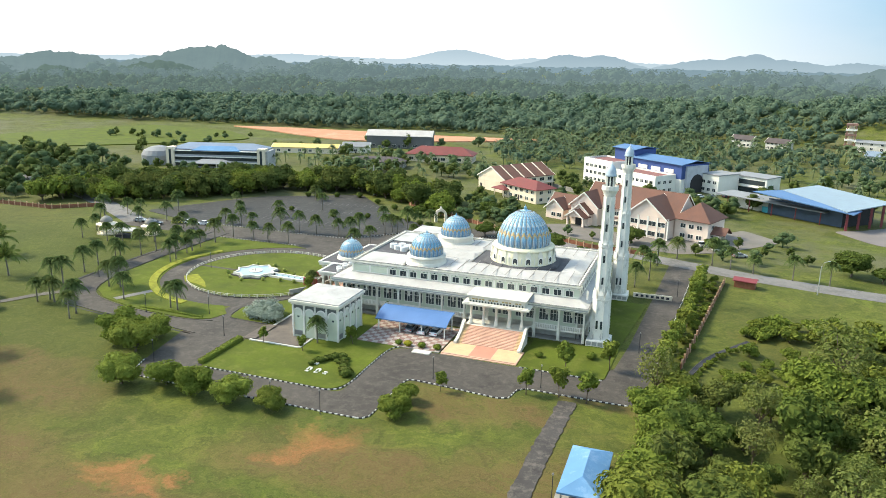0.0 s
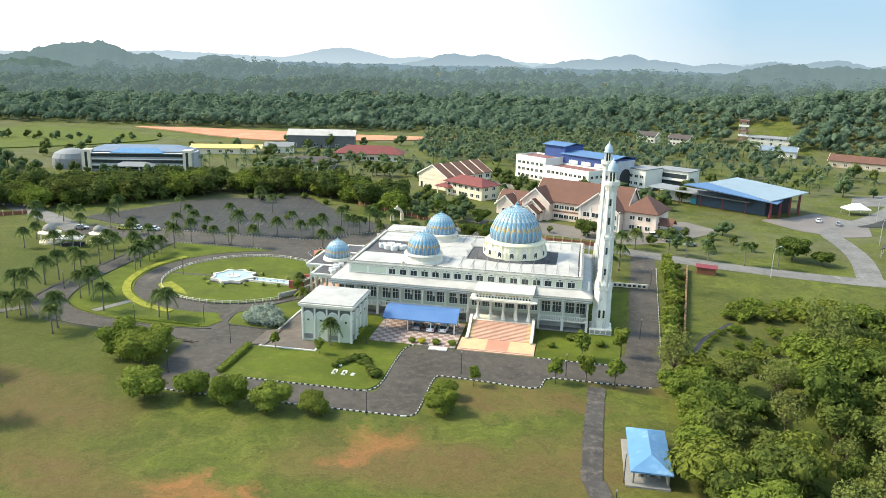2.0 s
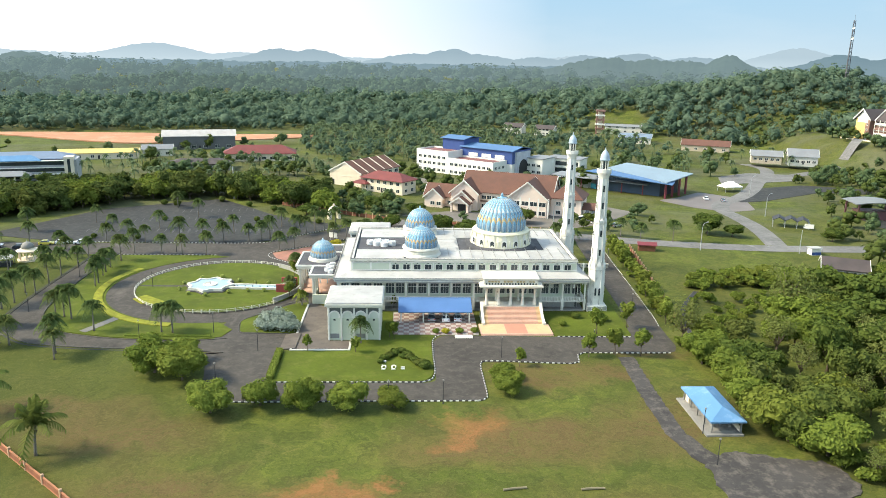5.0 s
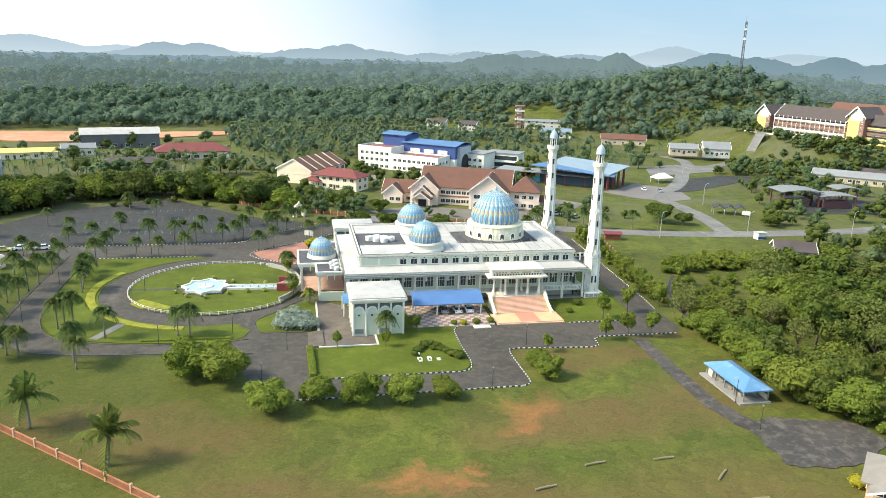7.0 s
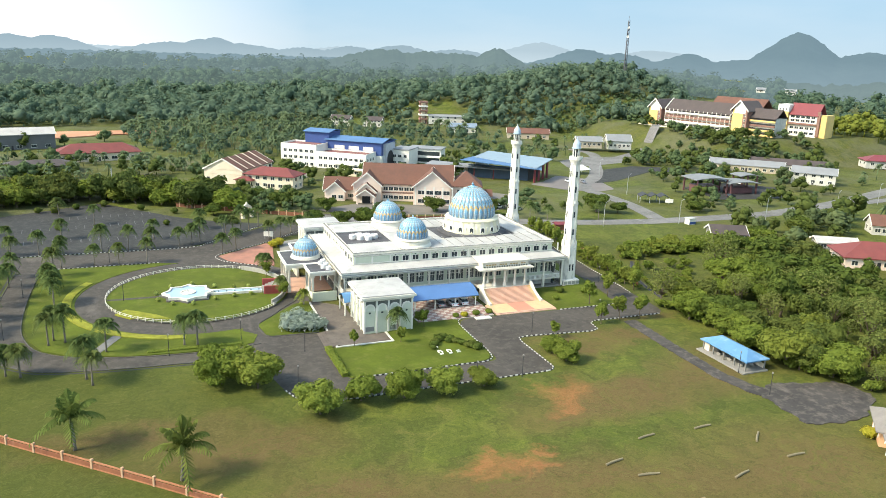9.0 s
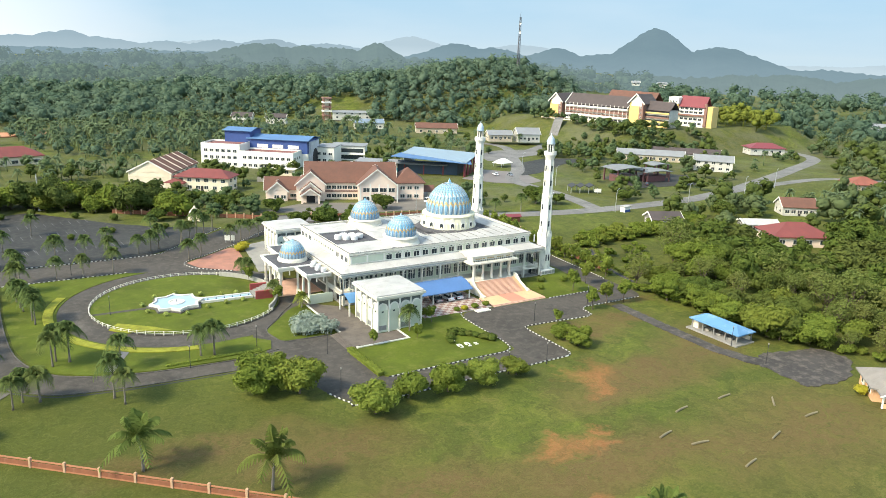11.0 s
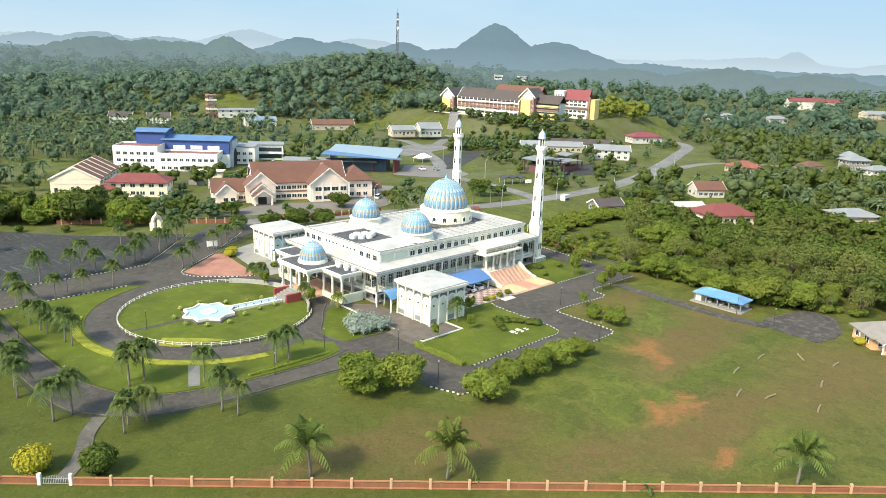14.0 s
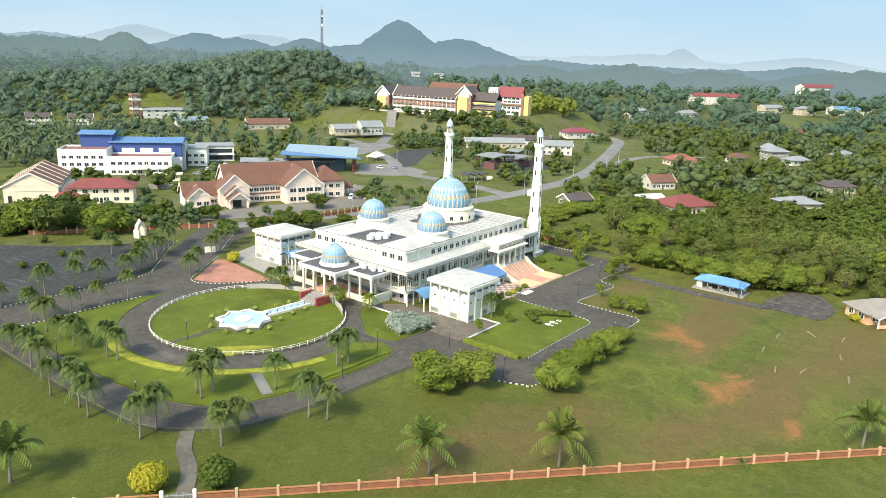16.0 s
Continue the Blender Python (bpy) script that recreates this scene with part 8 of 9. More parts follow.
# ---- plants ----
def ico(sub=0):
    t = (1 + 5 ** 0.5) / 2
    v = np.array([(-1, t, 0), (1, t, 0), (-1, -t, 0), (1, -t, 0), (0, -1, t), (0, 1, t), (0, -1, -t), (0, 1, -t), (t, 0, -1), (t, 0, 1), (-t, 0, -1), (-t, 0, 1)], float)
    v /= np.linalg.norm(v[0])
    f = [(0, 11, 5), (0, 5, 1), (0, 1, 7), (0, 7, 10), (0, 10, 11), (1, 5, 9), (5, 11, 4), (11, 10, 2), (10, 7, 6), (7, 1, 8), (3, 9, 4), (3, 4, 2), (3, 2, 6), (3, 6, 8), (3, 8, 9), (4, 9, 5), (2, 4, 11), (6, 2, 10), (8, 6, 7), (9, 8, 1)]
    for _ in range(sub):
        v, g, seen = list(map(tuple, v)), [], {}
        def mid(a, b):
            k = (min(a, b), max(a, b))
            if k not in seen:
                p = np.array(v[a]) + np.array(v[b])
                v.append(tuple(p / np.linalg.norm(p)))
                seen[k] = len(v) - 1
            return seen[k]
        for a, b, c in f:
            x, y, z = mid(a, b), mid(b, c), mid(c, a)
            g += [(a, x, z), (b, y, x), (c, z, y), (x, y, z)]
        v, f = np.array(v), g
    return np.array(v), f


ICO0, ICO1 = ico(0), ico(1)


def flakes(rs, centre, radii, n, size, s, up=0.2, out=0.92):
    """Leaf clumps, bent quads, on and near an ellipsoid."""
    for _ in range(n):
        d = rs.normal(size=3)
        d[2] = abs(d[2]) * 0.9 + d[2] * 0.35 if rs.rand() < 0.6 else d[2]
        d /= np.linalg.norm(d)
        p = np.array(centre) + d * np.array(radii) * (out + 0.16 * rs.normal() * 0.6)
        nrm = d * 0.9 + np.array((0, 0, up)) + rs.normal(size=3) * 0.28
        nrm /= np.linalg.norm(nrm)
        a = np.cross(nrm, rs.normal(size=3))
        a /= np.linalg.norm(a)
        b = np.cross(nrm, a)
        q = size * rs.uniform(0.6, 1.35)
        sag = nrm * q * 0.22
        s.face(p - a * q - sag, p - b * q * 0.6, p + a * q - sag, p + b * q * 0.6 + nrm * q * 0.1)


def crown_lobes(rs, radius, tall, count):
    lobes = [((0, 0, 0), (radius * 0.72, radius * 0.72, tall * 0.72))]
    for k in range(count):
        a = 2 * math.pi * k / count + rs.uniform(-0.4, 0.4)
        d = radius * rs.uniform(0.45, 0.68)
        q = radius * rs.uniform(0.34, 0.52)
        lobes.append(((d * math.cos(a), d * math.sin(a), tall * rs.uniform(-0.42, 0.5)), (q, q, q * rs.uniform(0.75, 1.0) * tall / radius * 1.1)))
    return lobes


def tree_meshes(seed, radius, tall, stem, leaves, size, material, lobes=7, trunk=0.16, core=True):
    """Trunk with limbs, and a crown of leaf clumps: two meshes, foot at the origin."""
    rs = np.random.RandomState(seed)
    z = stem + tall * 0.75
    w = Shape()
    bend = rs.normal(size=2) * 0.25
    w.tube([(0, 0, -0.3), (bend[0] * 0.4, bend[1] * 0.4, stem * 0.6), (bend[0], bend[1], stem), (bend[0], bend[1], z)], [trunk * 1.35, trunk, trunk * 0.8, trunk * 0.3], 7)
    c = Shape()
    L = crown_lobes(rs, radius, tall, lobes)
    area = sum(r[0] * r[0] for _, r in L)
    for p, r in L:
        p = (p[0] + bend[0], p[1] + bend[1], p[2] + z)
        if p[2] < z + tall * 0.5:
            w.tube([(bend[0], bend[1], stem * 0.9), (bend[0] + (p[0] - bend[0]) * 0.5, bend[1] + (p[1] - bend[1]) * 0.5, (stem + p[2]) / 2 - 0.1), p], [trunk * 0.55, trunk * 0.35, trunk * 0.12], 5)
        if core:
            v, f = ICO1 if leaves > 1200 else ICO0
            vv = v * np.array(r) * 0.72 * (1 + 0.14 * rs.normal(size=(len(v), 1))) + np.array(p)
            c.add(vv.tolist(), f)
        flakes(rs, p, r, int(leaves * r[0] * r[0] / area), size, c)
    return w.mesh("trunk", BARK, smooth=True), c.mesh("crown", material)


def tree_kind(name, label, category, meshes, group=""):
    """A hidden-nowhere first tree of a kind is made where the first is planted; later ones are copies."""
    return {"name": name, "label": label, "category": category, "meshes": meshes, "group": group, "first": None}


def plant(kind, x, y, s=1.0, turn=0.0, z=None, parts=("trunk", "crown")):
    zz = float(height(x, y)) if z is None else z
    m = pose(x, y, zz, 0, 0, turn)
    if kind["first"] is None:
        ob = thing(kind["name"], kind["label"], kind["category"], m, kind["group"])
        for nm, me in zip(parts, kind["meshes"]):
            part(nm, me, None, ob)
        kind["first"] = ob
    else:
        ob = copy_thing(kind["first"], m)
    ob.scale = (s, s, s * (0.92 + 0.16 * ((x * 7.3 + y * 3.1) % 1)))
    return ob


# pinnate palm fronds
def frond(s, base, az, lift, length, droop, leaf, n=11, rs=None, curl=0.0):
    """One arching frond: a rib with leaflets on both sides."""
    ca, sa = math.cos(az), math.sin(az)
    pts = []
    for k in range(n + 1):
        t = k / n
        out = length * (t * math.cos(lift) * (1 - 0.12 * t))
        up = length * (t * math.sin(lift) - droop * t ** 2.3)
        pts.append(Vector((base[0] + out * ca, base[1] + out * sa, base[2] + up)))
    s.tube(pts[::2] if n % 2 == 0 else pts[::2] + [pts[-1]], 0.045, 4)
    side = Vector((-sa, ca, 0))
    for k in range(1, n + 1):
        t = k / n
        p = pts[k]
        d = (pts[k] - pts[k - 1]).normalized()
        ln = leaf * (0.45 + 1.0 * math.sin(math.pi * min(1, 0.12 + 0.86 * t)))
        for q in (-1, 1):
            hang = -0.12 - 0.9 * ln * 0.5 * (1 if rs is None else rs.uniform(0.7, 1.3))
            tip = p + side * q * ln * 0.82 + d * ln * 0.45 + Vector((0, 0, hang))
            wd = d * (length / n) * 0.40
            s.face(p - wd, p + wd, tip + wd * 0.3, tip - wd * 0.3)


def palm_meshes(seed, stem, count, length, leaf, lean=0.0, radius=0.17, shaft=True, droop=0.52):
    rs = np.random.RandomState(seed)
    w = Shape()
    hd = Vector((lean, lean * 0.3, stem))
    w.tube([(0, 0, -0.3), (0.02, 0, stem * 0.12), (lean * 0.3, 0, stem * 0.5), tuple(hd)], [radius * 1.7, radius * 1.15, radius, radius * 0.75], 8)
    c = Shape()
    for k in range(count):
        az = 2 * math.pi * (k * 0.382) + rs.uniform(-0.2, 0.2)
        tier = k / count
        frond(c, hd, az, math.radians(82 - 70 * tier + rs.uniform(-8, 8)), length * rs.uniform(0.85, 1.1), droop + 0.42 * tier, leaf, 11, rs)
    if shaft:
        w.lathe([(radius * 0.9, stem - 0.9), (radius * 1.05, stem - 0.5), (radius * 0.6, stem + 0.3)], 8, lean, lean * 0.3)
    return w, c


PALM_BARK = plain("grey_palm_trunk", (0.17, 0.150, 0.120), 0.9, 0.2, 1.0, 8, bump=0.4)
def palm_kind(seed, stem, count, length, leaf, lean, label, group, material=FROND, droop=0.52):
    w, c = palm_meshes(seed, stem, count, length, leaf, lean, droop=droop)
    return tree_kind("palm_tree", label, "palm tree", (w.mesh("trunk", PALM_BARK, smooth=True), c.mesh("crown", material)), group)


ROYAL = [palm_kind(s, h, 22, 3.9, 0.95, l, "slender grey-trunked palm with a drooping feather crown", "palms along the drives") for s, h, l in ((1, 6.2, 0.1), (2, 7.0, -0.15), (3, 5.4, 0.2))]
FROND_GREEN = foliage("green_palm_fronds", (0.062, 0.090, 0.020), (0.150, 0.190, 0.048))
COCO = [palm_kind(s, h, 20, 5.2, 0.74, l, "coconut palm with long arching fronds on open grass", "coconut palms", FROND_GREEN, 0.26) for s, h, l in ((11, 4.5, 0.4), (12, 4.0, -0.35))]
rnd = random.Random(5)
for group in (
    # beside the west drive and island
    ((-144.3, 180.9), (-143.7, 176.2), (-143.3, 173.3), (-141.9, 166.7), (-141.5, 163.8), (-139.3, 141.4), (-140, 139.1), (-137.1, 139.9), (-129.3, 132.6), (-115, 132), (-153.8, 134.5), (-150.8, 135.0), (-146.9, 123.7), (-142.9, 124.9), (-132, 120.8), (-130.8, 117.7), (-155.7, 146.7), (-156.2, 158.6), (-153.1, 157.3), (-145.4, 126.0), (-155.0, 151.0), (-154.2, 166.5), (-112.5, 131.4)),
    # car park, diagonal road and red square
    ((-144.2, 208.6), (-143.1, 196.0), (-135, 195.4), (-129, 195), (-121.9, 195), (-113, 211.8), (-109.4, 213.2), (-98.6, 223), (-96.4, 222.6), (-93.8, 225), (-101.6, 200.6), (-97.5, 203.5), (-78.4, 220.5), (-76.2, 218.2), (-120.6, 210.4), (-106.9, 214.9), (-126.9, 210), (-134, 210), (-150, 210.5), (-157, 211), (-99.7, 219.6), (-86.5, 213), (-82.5, 216), (-143.8, 187.5), (-87.5, 230.6), (-91, 227.4), (-72.5, 222)),
    # along the public road behind the mosque
    ((-6, 226.5), (4, 223), (9, 220.5), (15, 218), (25, 215), (34, 213.6), (-11, 216), (-15, 212), (-12, 200), (-15, 192)),
    # beside the gazebos and far west
    ((-153.5, 172), (-153, 181), (-153.6, 189.5), (-160, 190), (-166, 200), (-178, 206), (-184.3, 199.3), (-191, 208), (-199, 210), (-162, 181), (-168, 174), (-176, 176), (-186, 176), (-190, 186), (-198, 196), (-205, 205)),
    # inside the car park
    ((-160, 224), (-120, 222), (-138, 246), (-106, 232), (-170, 236), (-186, 222), (-150, 262), (-146, 228)),
):
    for x, y in group:
        plant(rnd.choice(ROYAL), x, y, rnd.uniform(0.72, 1.0), rnd.uniform(0, 360), 0.1)
for (x, y), k, s in (((-131.8, 95.3), 0, 1.0), ((-117.4, 82.2), 1, 1.0), ((-79.6, 48.1), 0, 0.95), ((-171.5, 136.7), 1, 1.0), ((-190, 150), 0, 1.1), ((-205, 128), 1, 1.0), ((-222, 150), 0, 1.05)):
    plant(COCO[k], x, y, s * 1.16, rnd.uniform(0, 360), 0.0)
SAPLING = palm_kind(17, 0.5, 7, 2.2, 0.5, 0.1, "young coconut palm with few thin fronds", "coconut palms", FROND)
plant(SAPLING, -98.2, 61.5, 1.0, 40, 0)

# broadleaf trees
ROW = [tree_kind("tree", "round dense green tree beside the forecourt", "tree", tree_meshes(s, 3.7, 2.8, 0.7, 3000, 0.25, LEAF_YELLOW if s < 22 else LEAF, 9), "trees round the forecourt") for s in (21, 22, 23)]
for i, (x, y, s) in enumerate(((-95.4, 95.4, 1.08), (-87.8, 98.0, 0.92), (-80.3, 96.8, 1.0), (-72.9, 96.6, 0.93), (-65, 97, 0.75), (-109.8, 111.5, 1.35), (-103.8, 108.2, 1.25), (-45.4, 107.8, 0.62), (-44.8, 102.6, 0.85), (-105.6, 116.5, 0.9))):
    plant(ROW[i % 3], x, y, s, 77 * i, 0.0)
SLIM = [tree_kind("tree", "slim young tree with an open crown beside the road", "tree", tree_meshes(s, 1.5, 1.9, 1.8, 420, 0.26, LEAF, 6, 0.08), "young trees") for s in (31, 32)]
for i, (x, y, s) in enumerate(((-21.6, 131, 1.3), (-13.8, 135, 1.2), (-26.3, 118.5, 1.1), (-20.6, 119.6, 1.2), (-15.7, 119, 1.3), (-41, 114, 0.8), (-66.6, 129.0, 0.7), (-73.2, 120.9, 0.7), (-82.8, 121.7, 0.7), (-65.5, 128, 0.8), (-91.5, 155, 0.9), (-93, 173, 0.9), (-66, 147, 0.7))):
    plant(SLIM[i % 2], x, y, s, 131 * i, 0.1)


# clipped shrubs and bushes
def clump(seed, radii, leaves, size, material, stem=0.0, core=0.86):
    r = np.random.RandomState(seed)
    s = Shape()
    v, f = ICO1
    s.add((v * np.array(radii) * core * (1 + 0.05 * r.normal(size=(len(v), 1))) + (0, 0, radii[2] + stem)).tolist(), f)
    flakes(r, (0, 0, radii[2] + stem), radii, leaves, size, s)
    return s.mesh("crown", material)


BRIGHT = foliage("bright_yellow_leaves", (0.26, 0.24, 0.02), (0.44, 0.40, 0.05), (0.40, 0.34, 0.05))
SILVER = foliage("silver_leaves", (0.17, 0.215, 0.165), (0.38, 0.43, 0.36), (0.30, 0.34, 0.27))
solid("ball_shrub", clump(71, (2.5, 2.4, 1.9), 1300, 0.24, BRIGHT), None, "round clipped shrub with yellow leaves beside the gate", "shrub", m=pose(-160.2, 121.2, 0))
solid("ball_shrub", clump(72, (2.5, 2.5, 2.1), 1300, 0.24, LEAF_DEEP), None, "round clipped dark green shrub beside the gate", "shrub", m=pose(-153.6, 115.2, 0))
solid("ball_shrub", clump(72, (2.5, 2.5, 2.1), 1300, 0.24, LEAF_DEEP), None, "round clipped dark green shrub on the grass", "shrub", m=pose(-186, 112, 0))


def silver_bush():
    """Pale leaf tufts on several mounds."""
    s = Shape()
    r = np.random.RandomState(73)
    for k in range(9):
        a, d = 2.4 * k, 0.0 if k == 0 else r.uniform(1.2, 2.4)
        q = r.uniform(1.1, 1.6)
        c = (d * math.cos(a), d * math.sin(a), q * 0.75 + (0.9 if k == 0 else r.uniform(0, 0.5)))
        v, f = ICO0
        s.add((v * q * 0.7 + np.array(c)).tolist(), f)
        flakes(r, c, (q, q, q), 150, 0.26, s, up=0.5, out=0.95)
    return s.mesh("silver_bush", SILVER)


SB = silver_bush()
for x, y, k in ((-91.3, 136.8, 1.0), (-89.0, 133.8, 0.85), (-92.8, 134.2, 0.75)):
    solid("silver_bush", SB, None, "silver-leaved spreading bush on a small lawn", "bush", "silver bushes", m=pose(x, y, 0.1, 0, 0, 70 * k) @ Matrix.Scale(1.12 * k, 4))


def hedge(x0, y0, x1, y1, w, h_, material, label, seed):
    """A clipped hedge: a leafy box along a line."""
    r = np.random.RandomState(seed)
    ln = math.hypot(x1 - x0, y1 - y0)
    s = Shape().bevel_box(-ln / 2, ln / 2, -w / 2 * 0.9, w / 2 * 0.9, 0, h_ * 0.92, 0.12)
    for _ in range(int(ln * (w + 2 * h_) * 22)):
        u = r.uniform(-ln / 2, ln / 2)
        k = r.rand() * (w + 2 * h_)
        p = Vector((u, -w / 2, k)) if k < h_ else (Vector((u, w / 2, k - h_)) if k < 2 * h_ else Vector((u, k - 2 * h_ - w / 2, h_)))
        n_ = (Vector((0, p.y * 1.2, 0.6)) + Vector(r.normal(size=3)) * 0.5).normalized()
        a = n_.cross(Vector(r.normal(size=3))).normalized() * 0.15
        b = n_.cross(a)
        s.face(p - a, p - b * 0.7, p + a, p + b * 0.7)
    solid("hedge", s, material, label, "hedge", m=pose((x0 + x1) / 2, (y0 + y1) / 2, 0.05, 0, 0, math.degrees(math.atan2(y1 - y0, x1 - x0))))


hedge(-88.0, 108.0, -88.3, 121.5, 1.3, 0.9, LEAF_YELLOW, "clipped yellow-green hedge along the front lawn", 81)
hedge(-122, 129.9, -104, 129.4, 0.8, 0.4, LEAF_YELLOW, "low clipped yellow-green hedge beside the drive", 82)
# lettering bushes and the white letter slabs between them
low = [clump(90 + k, (1.1, 0.9, 0.5), 190, 0.2, LEAF_DEEP) for k in range(3)]
for i, (x, y, k) in enumerate(((-67.2, 117.2, 1.0), (-66.3, 118.6, 1.0), (-65.2, 119.8, 1.1), (-64.0, 120.6, 1.0), (-62.8, 119.4, 0.9), (-62.2, 117.6, 1.0), (-61.4, 116.2, 1.0), (-60.2, 114.4, 1.3), (-59.4, 113.2, 1.3), (-68.0, 115.6, 0.8), (-63.8, 118.2, 0.8))):
    solid("letter_bush", low[i % 3], None, "low clipped dark bush of the lawn lettering", "bush", "lettering bushes", m=pose(x, y, 0.15, 0, 0, 50 * i) @ Matrix.Scale(k, 4))
slab_me = Shape().bevel_box(-0.38, 0.38, -0.12, 0.12, 0, 0.2, 0.03).mesh("letter_slab", WHITE_PLAIN)
for x, y, r in ((-67.6, 116.1, 90), (-67.0, 116.1, 90), (-67.3, 116.1, 0), (-67.3, 114.0, 0), (-67.6, 113.4, 90), (-66.9, 113.4, 90), (-67.3, 112.4, 0), (-65.4, 114.0, 0), (-65.7, 113.4, 90), (-65.0, 113.4, 90), (-65.4, 112.4, 0), (-63.6, 113.2, 0), (-63.6, 112.5, 0)):
    solid("letter_slab", slab_me, None, "white concrete letter stroke set in the lawn", "lettering", "white lettering", m=pose(x, y, 0.17, 0, 0, r))
for i, (x, y, k, mt) in enumerate(((-12.7, 60.8, 0.72, BRIGHT), (-86.5, 203.4, 0.9, BRIGHT), (-84.9, 205.0, 1.0, BRIGHT), (-82, 187, 0.6, LEAF), (-51.5, 131.6, 0.5, LEAF), (-54.5, 131.4, 0.5, BRIGHT), (-56.6, 131.5, 0.45, LEAF), (-48.2, 131.8, 0.5, LEAF), (-28, 136, 0.5, LEAF), (-24, 141, 0.6, LEAF_DEEP), (-18, 139, 0.6, LEAF))):
    solid("garden_bush", clump(120 + i, (1.9, 1.8, 1.2), 420, 0.22, mt), None, "small rounded leafy garden bush", "bush", m=pose(x, y, 0.1, 0, 0, 40 * i) @ Matrix.Scale(k, 4))

# small pale shrubs round the fountain
FOUNTAIN_SHRUB = clump(131, (0.55, 0.55, 0.5), 90, 0.16, foliage("pale_shrub_leaves", (0.22, 0.27, 0.06), (0.40, 0.44, 0.14)))
for x, y in ((-119.6, 160.5), (-119.9, 165.5), (-116.5, 170.0), (-111.5, 171.2), (-106.5, 167.8), (-102, 165.6), (-98.5, 165.4), (-116.5, 157.0), (-112.0, 155.8), (-107.0, 158.2), (-102.5, 159.4), (-98.6, 159.6)):
    solid("garden_shrub", FOUNTAIN_SHRUB, None, "small pale green shrub beside the fountain", "shrub", "fountain shrubs", m=pose(x, y, 0.2, 0, 0, x * 40))
GOLDEN = palm_kind(19, 2.6, 13, 2.6, 0.7, 0.0, "bright yellow-green palm beside the porch", "garden palms", LEAF_YELLOW)
plant(GOLDEN, -87.8, 149.6, 1.0, 20, 0.1)
for x, y, k in ((-72.4, 125.6, 0.8), (-92.5, 175.5, 0.8), (-93.4, 178, 0.7), (-91.6, 157.5, 0.7)):
    plant(ROYAL[2], x, y, k, 33 * x, 0.1)

BIG = [tree_kind("tree", "broad dark spreading tree behind the mosque", "tree", tree_meshes(s, 5.2, 3.0, 1.6, 1700, 0.42, LEAF_DEEP, 10, 0.25), "large trees") for s in (35, 36)]
for i, (x, y, k) in enumerate(((-52, 222, 1.0), (-43, 219, 0.95), (-60, 226, 0.8), (-21, 241, 0.9), (41, 226, 1.05), (48, 222, 0.7), (80, 216, 0.7), (-100, 252, 0.7), (-60, 252, 0.8), (92, 176, 1.0), (100, 182, 0.9), (73, 176, 0.7), (-33, 214, 0.6), (-68, 231, 0.7), (4, 242, 0.6), (-75, 262, 0.9), (-82, 276, 0.8))):
    plant(BIG[i % 2], x, y, k, 61 * i)

CAR_PARK_BUSH = clump(140, (1.7, 1.6, 1.3), 380, 0.24, LEAF_DEEP)
for i, (x, y, k) in enumerate(((-157, 268, 0.8), (-151.6, 266.6, 0.9), (-145.5, 272, 0.8), (-136.6, 275, 0.9), (-124, 266, 0.8), (-113, 258, 0.8), (-128, 236, 0.7), (-116, 240, 0.7), (-148, 240, 0.7), (-100, 240, 0.7), (-94, 237, 0.7), (-162, 214, 0.6), (-148, 213, 0.6))):
    solid("garden_bush", CAR_PARK_BUSH, None, "small dark rounded bush in the car park", "bush", "car park bushes", m=pose(x, y, 0.1, 0, 0, 37 * i) @ Matrix.Scale(k, 4))

# ---- woods ----
WOOD = [tree_kind("tree", "leafy broad tree in the dense wood", "tree", tree_meshes(s, r, t, h, int(n * 1.55), 0.36, mt, 9, 0.2), "trees of the wood") for s, r, t, h, n, mt in ((41, 4.2, 3.2, 2.0, 720, LEAF), (42, 3.4, 3.0, 1.6, 600, OLIVE), (43, 4.8, 3.2, 2.0, 800, LEAF_DEEP), (44, 3.0, 3.6, 2.0, 560, LEAF_DEEP))]
WOOD += [tree_kind("tree", "open feathery tree with pale olive leaves in the wood", "tree", tree_meshes(s, 3.6, 4.2, 2.6, 820, 0.28, FEATHER_LEAF, 15, 0.15, core=False), "trees of the wood") for s in (44, 45, 46)]


WOOD_T = [tree_meshes(s, r, t, h, n, 0.5, LEAF, 8, 0.2)[1] for s, r, t, h, n in ((46, 4.2, 3.2, 2.2, 640), (47, 3.4, 3.0, 1.9, 540), (48, 4.8, 3.0, 2.4, 700), (49, 3.0, 3.4, 2.2, 480))]


def scatter(rs, n, region, spacing, taken=None):
    """Random places in a region, no two nearer than spacing."""
    pts = [] if taken is None else list(taken)
    start = len(pts)
    cell = {}
    for p in pts:
        cell.setdefault((int(p[0] // spacing), int(p[1] // spacing)), []).append(p)
    tries = 0
    while len(pts) - start < n and tries < n * 14:
        tries += 1
        p = region(rs)
        if p is None:
            continue
        c = (int(p[0] // spacing), int(p[1] // spacing))
        if all((q[0] - p[0]) ** 2 + (q[1] - p[1]) ** 2 > spacing ** 2 for i in (-1, 0, 1) for j in (-1, 0, 1) for q in cell.get((c[0] + i, c[1] + j), ())):
            pts.append(p)
            cell.setdefault(c, []).append(p)
    return pts[start:]


def inside(p, poly):
    x, y = p
    odd = False
    for (ax, ay), (bx, by) in zip(poly, poly[1:] + poly[:1]):
        if (ay > y) != (by > y) and x < (bx - ax) * (y - ay) / (by - ay) + ax:
            odd = not odd
    return odd


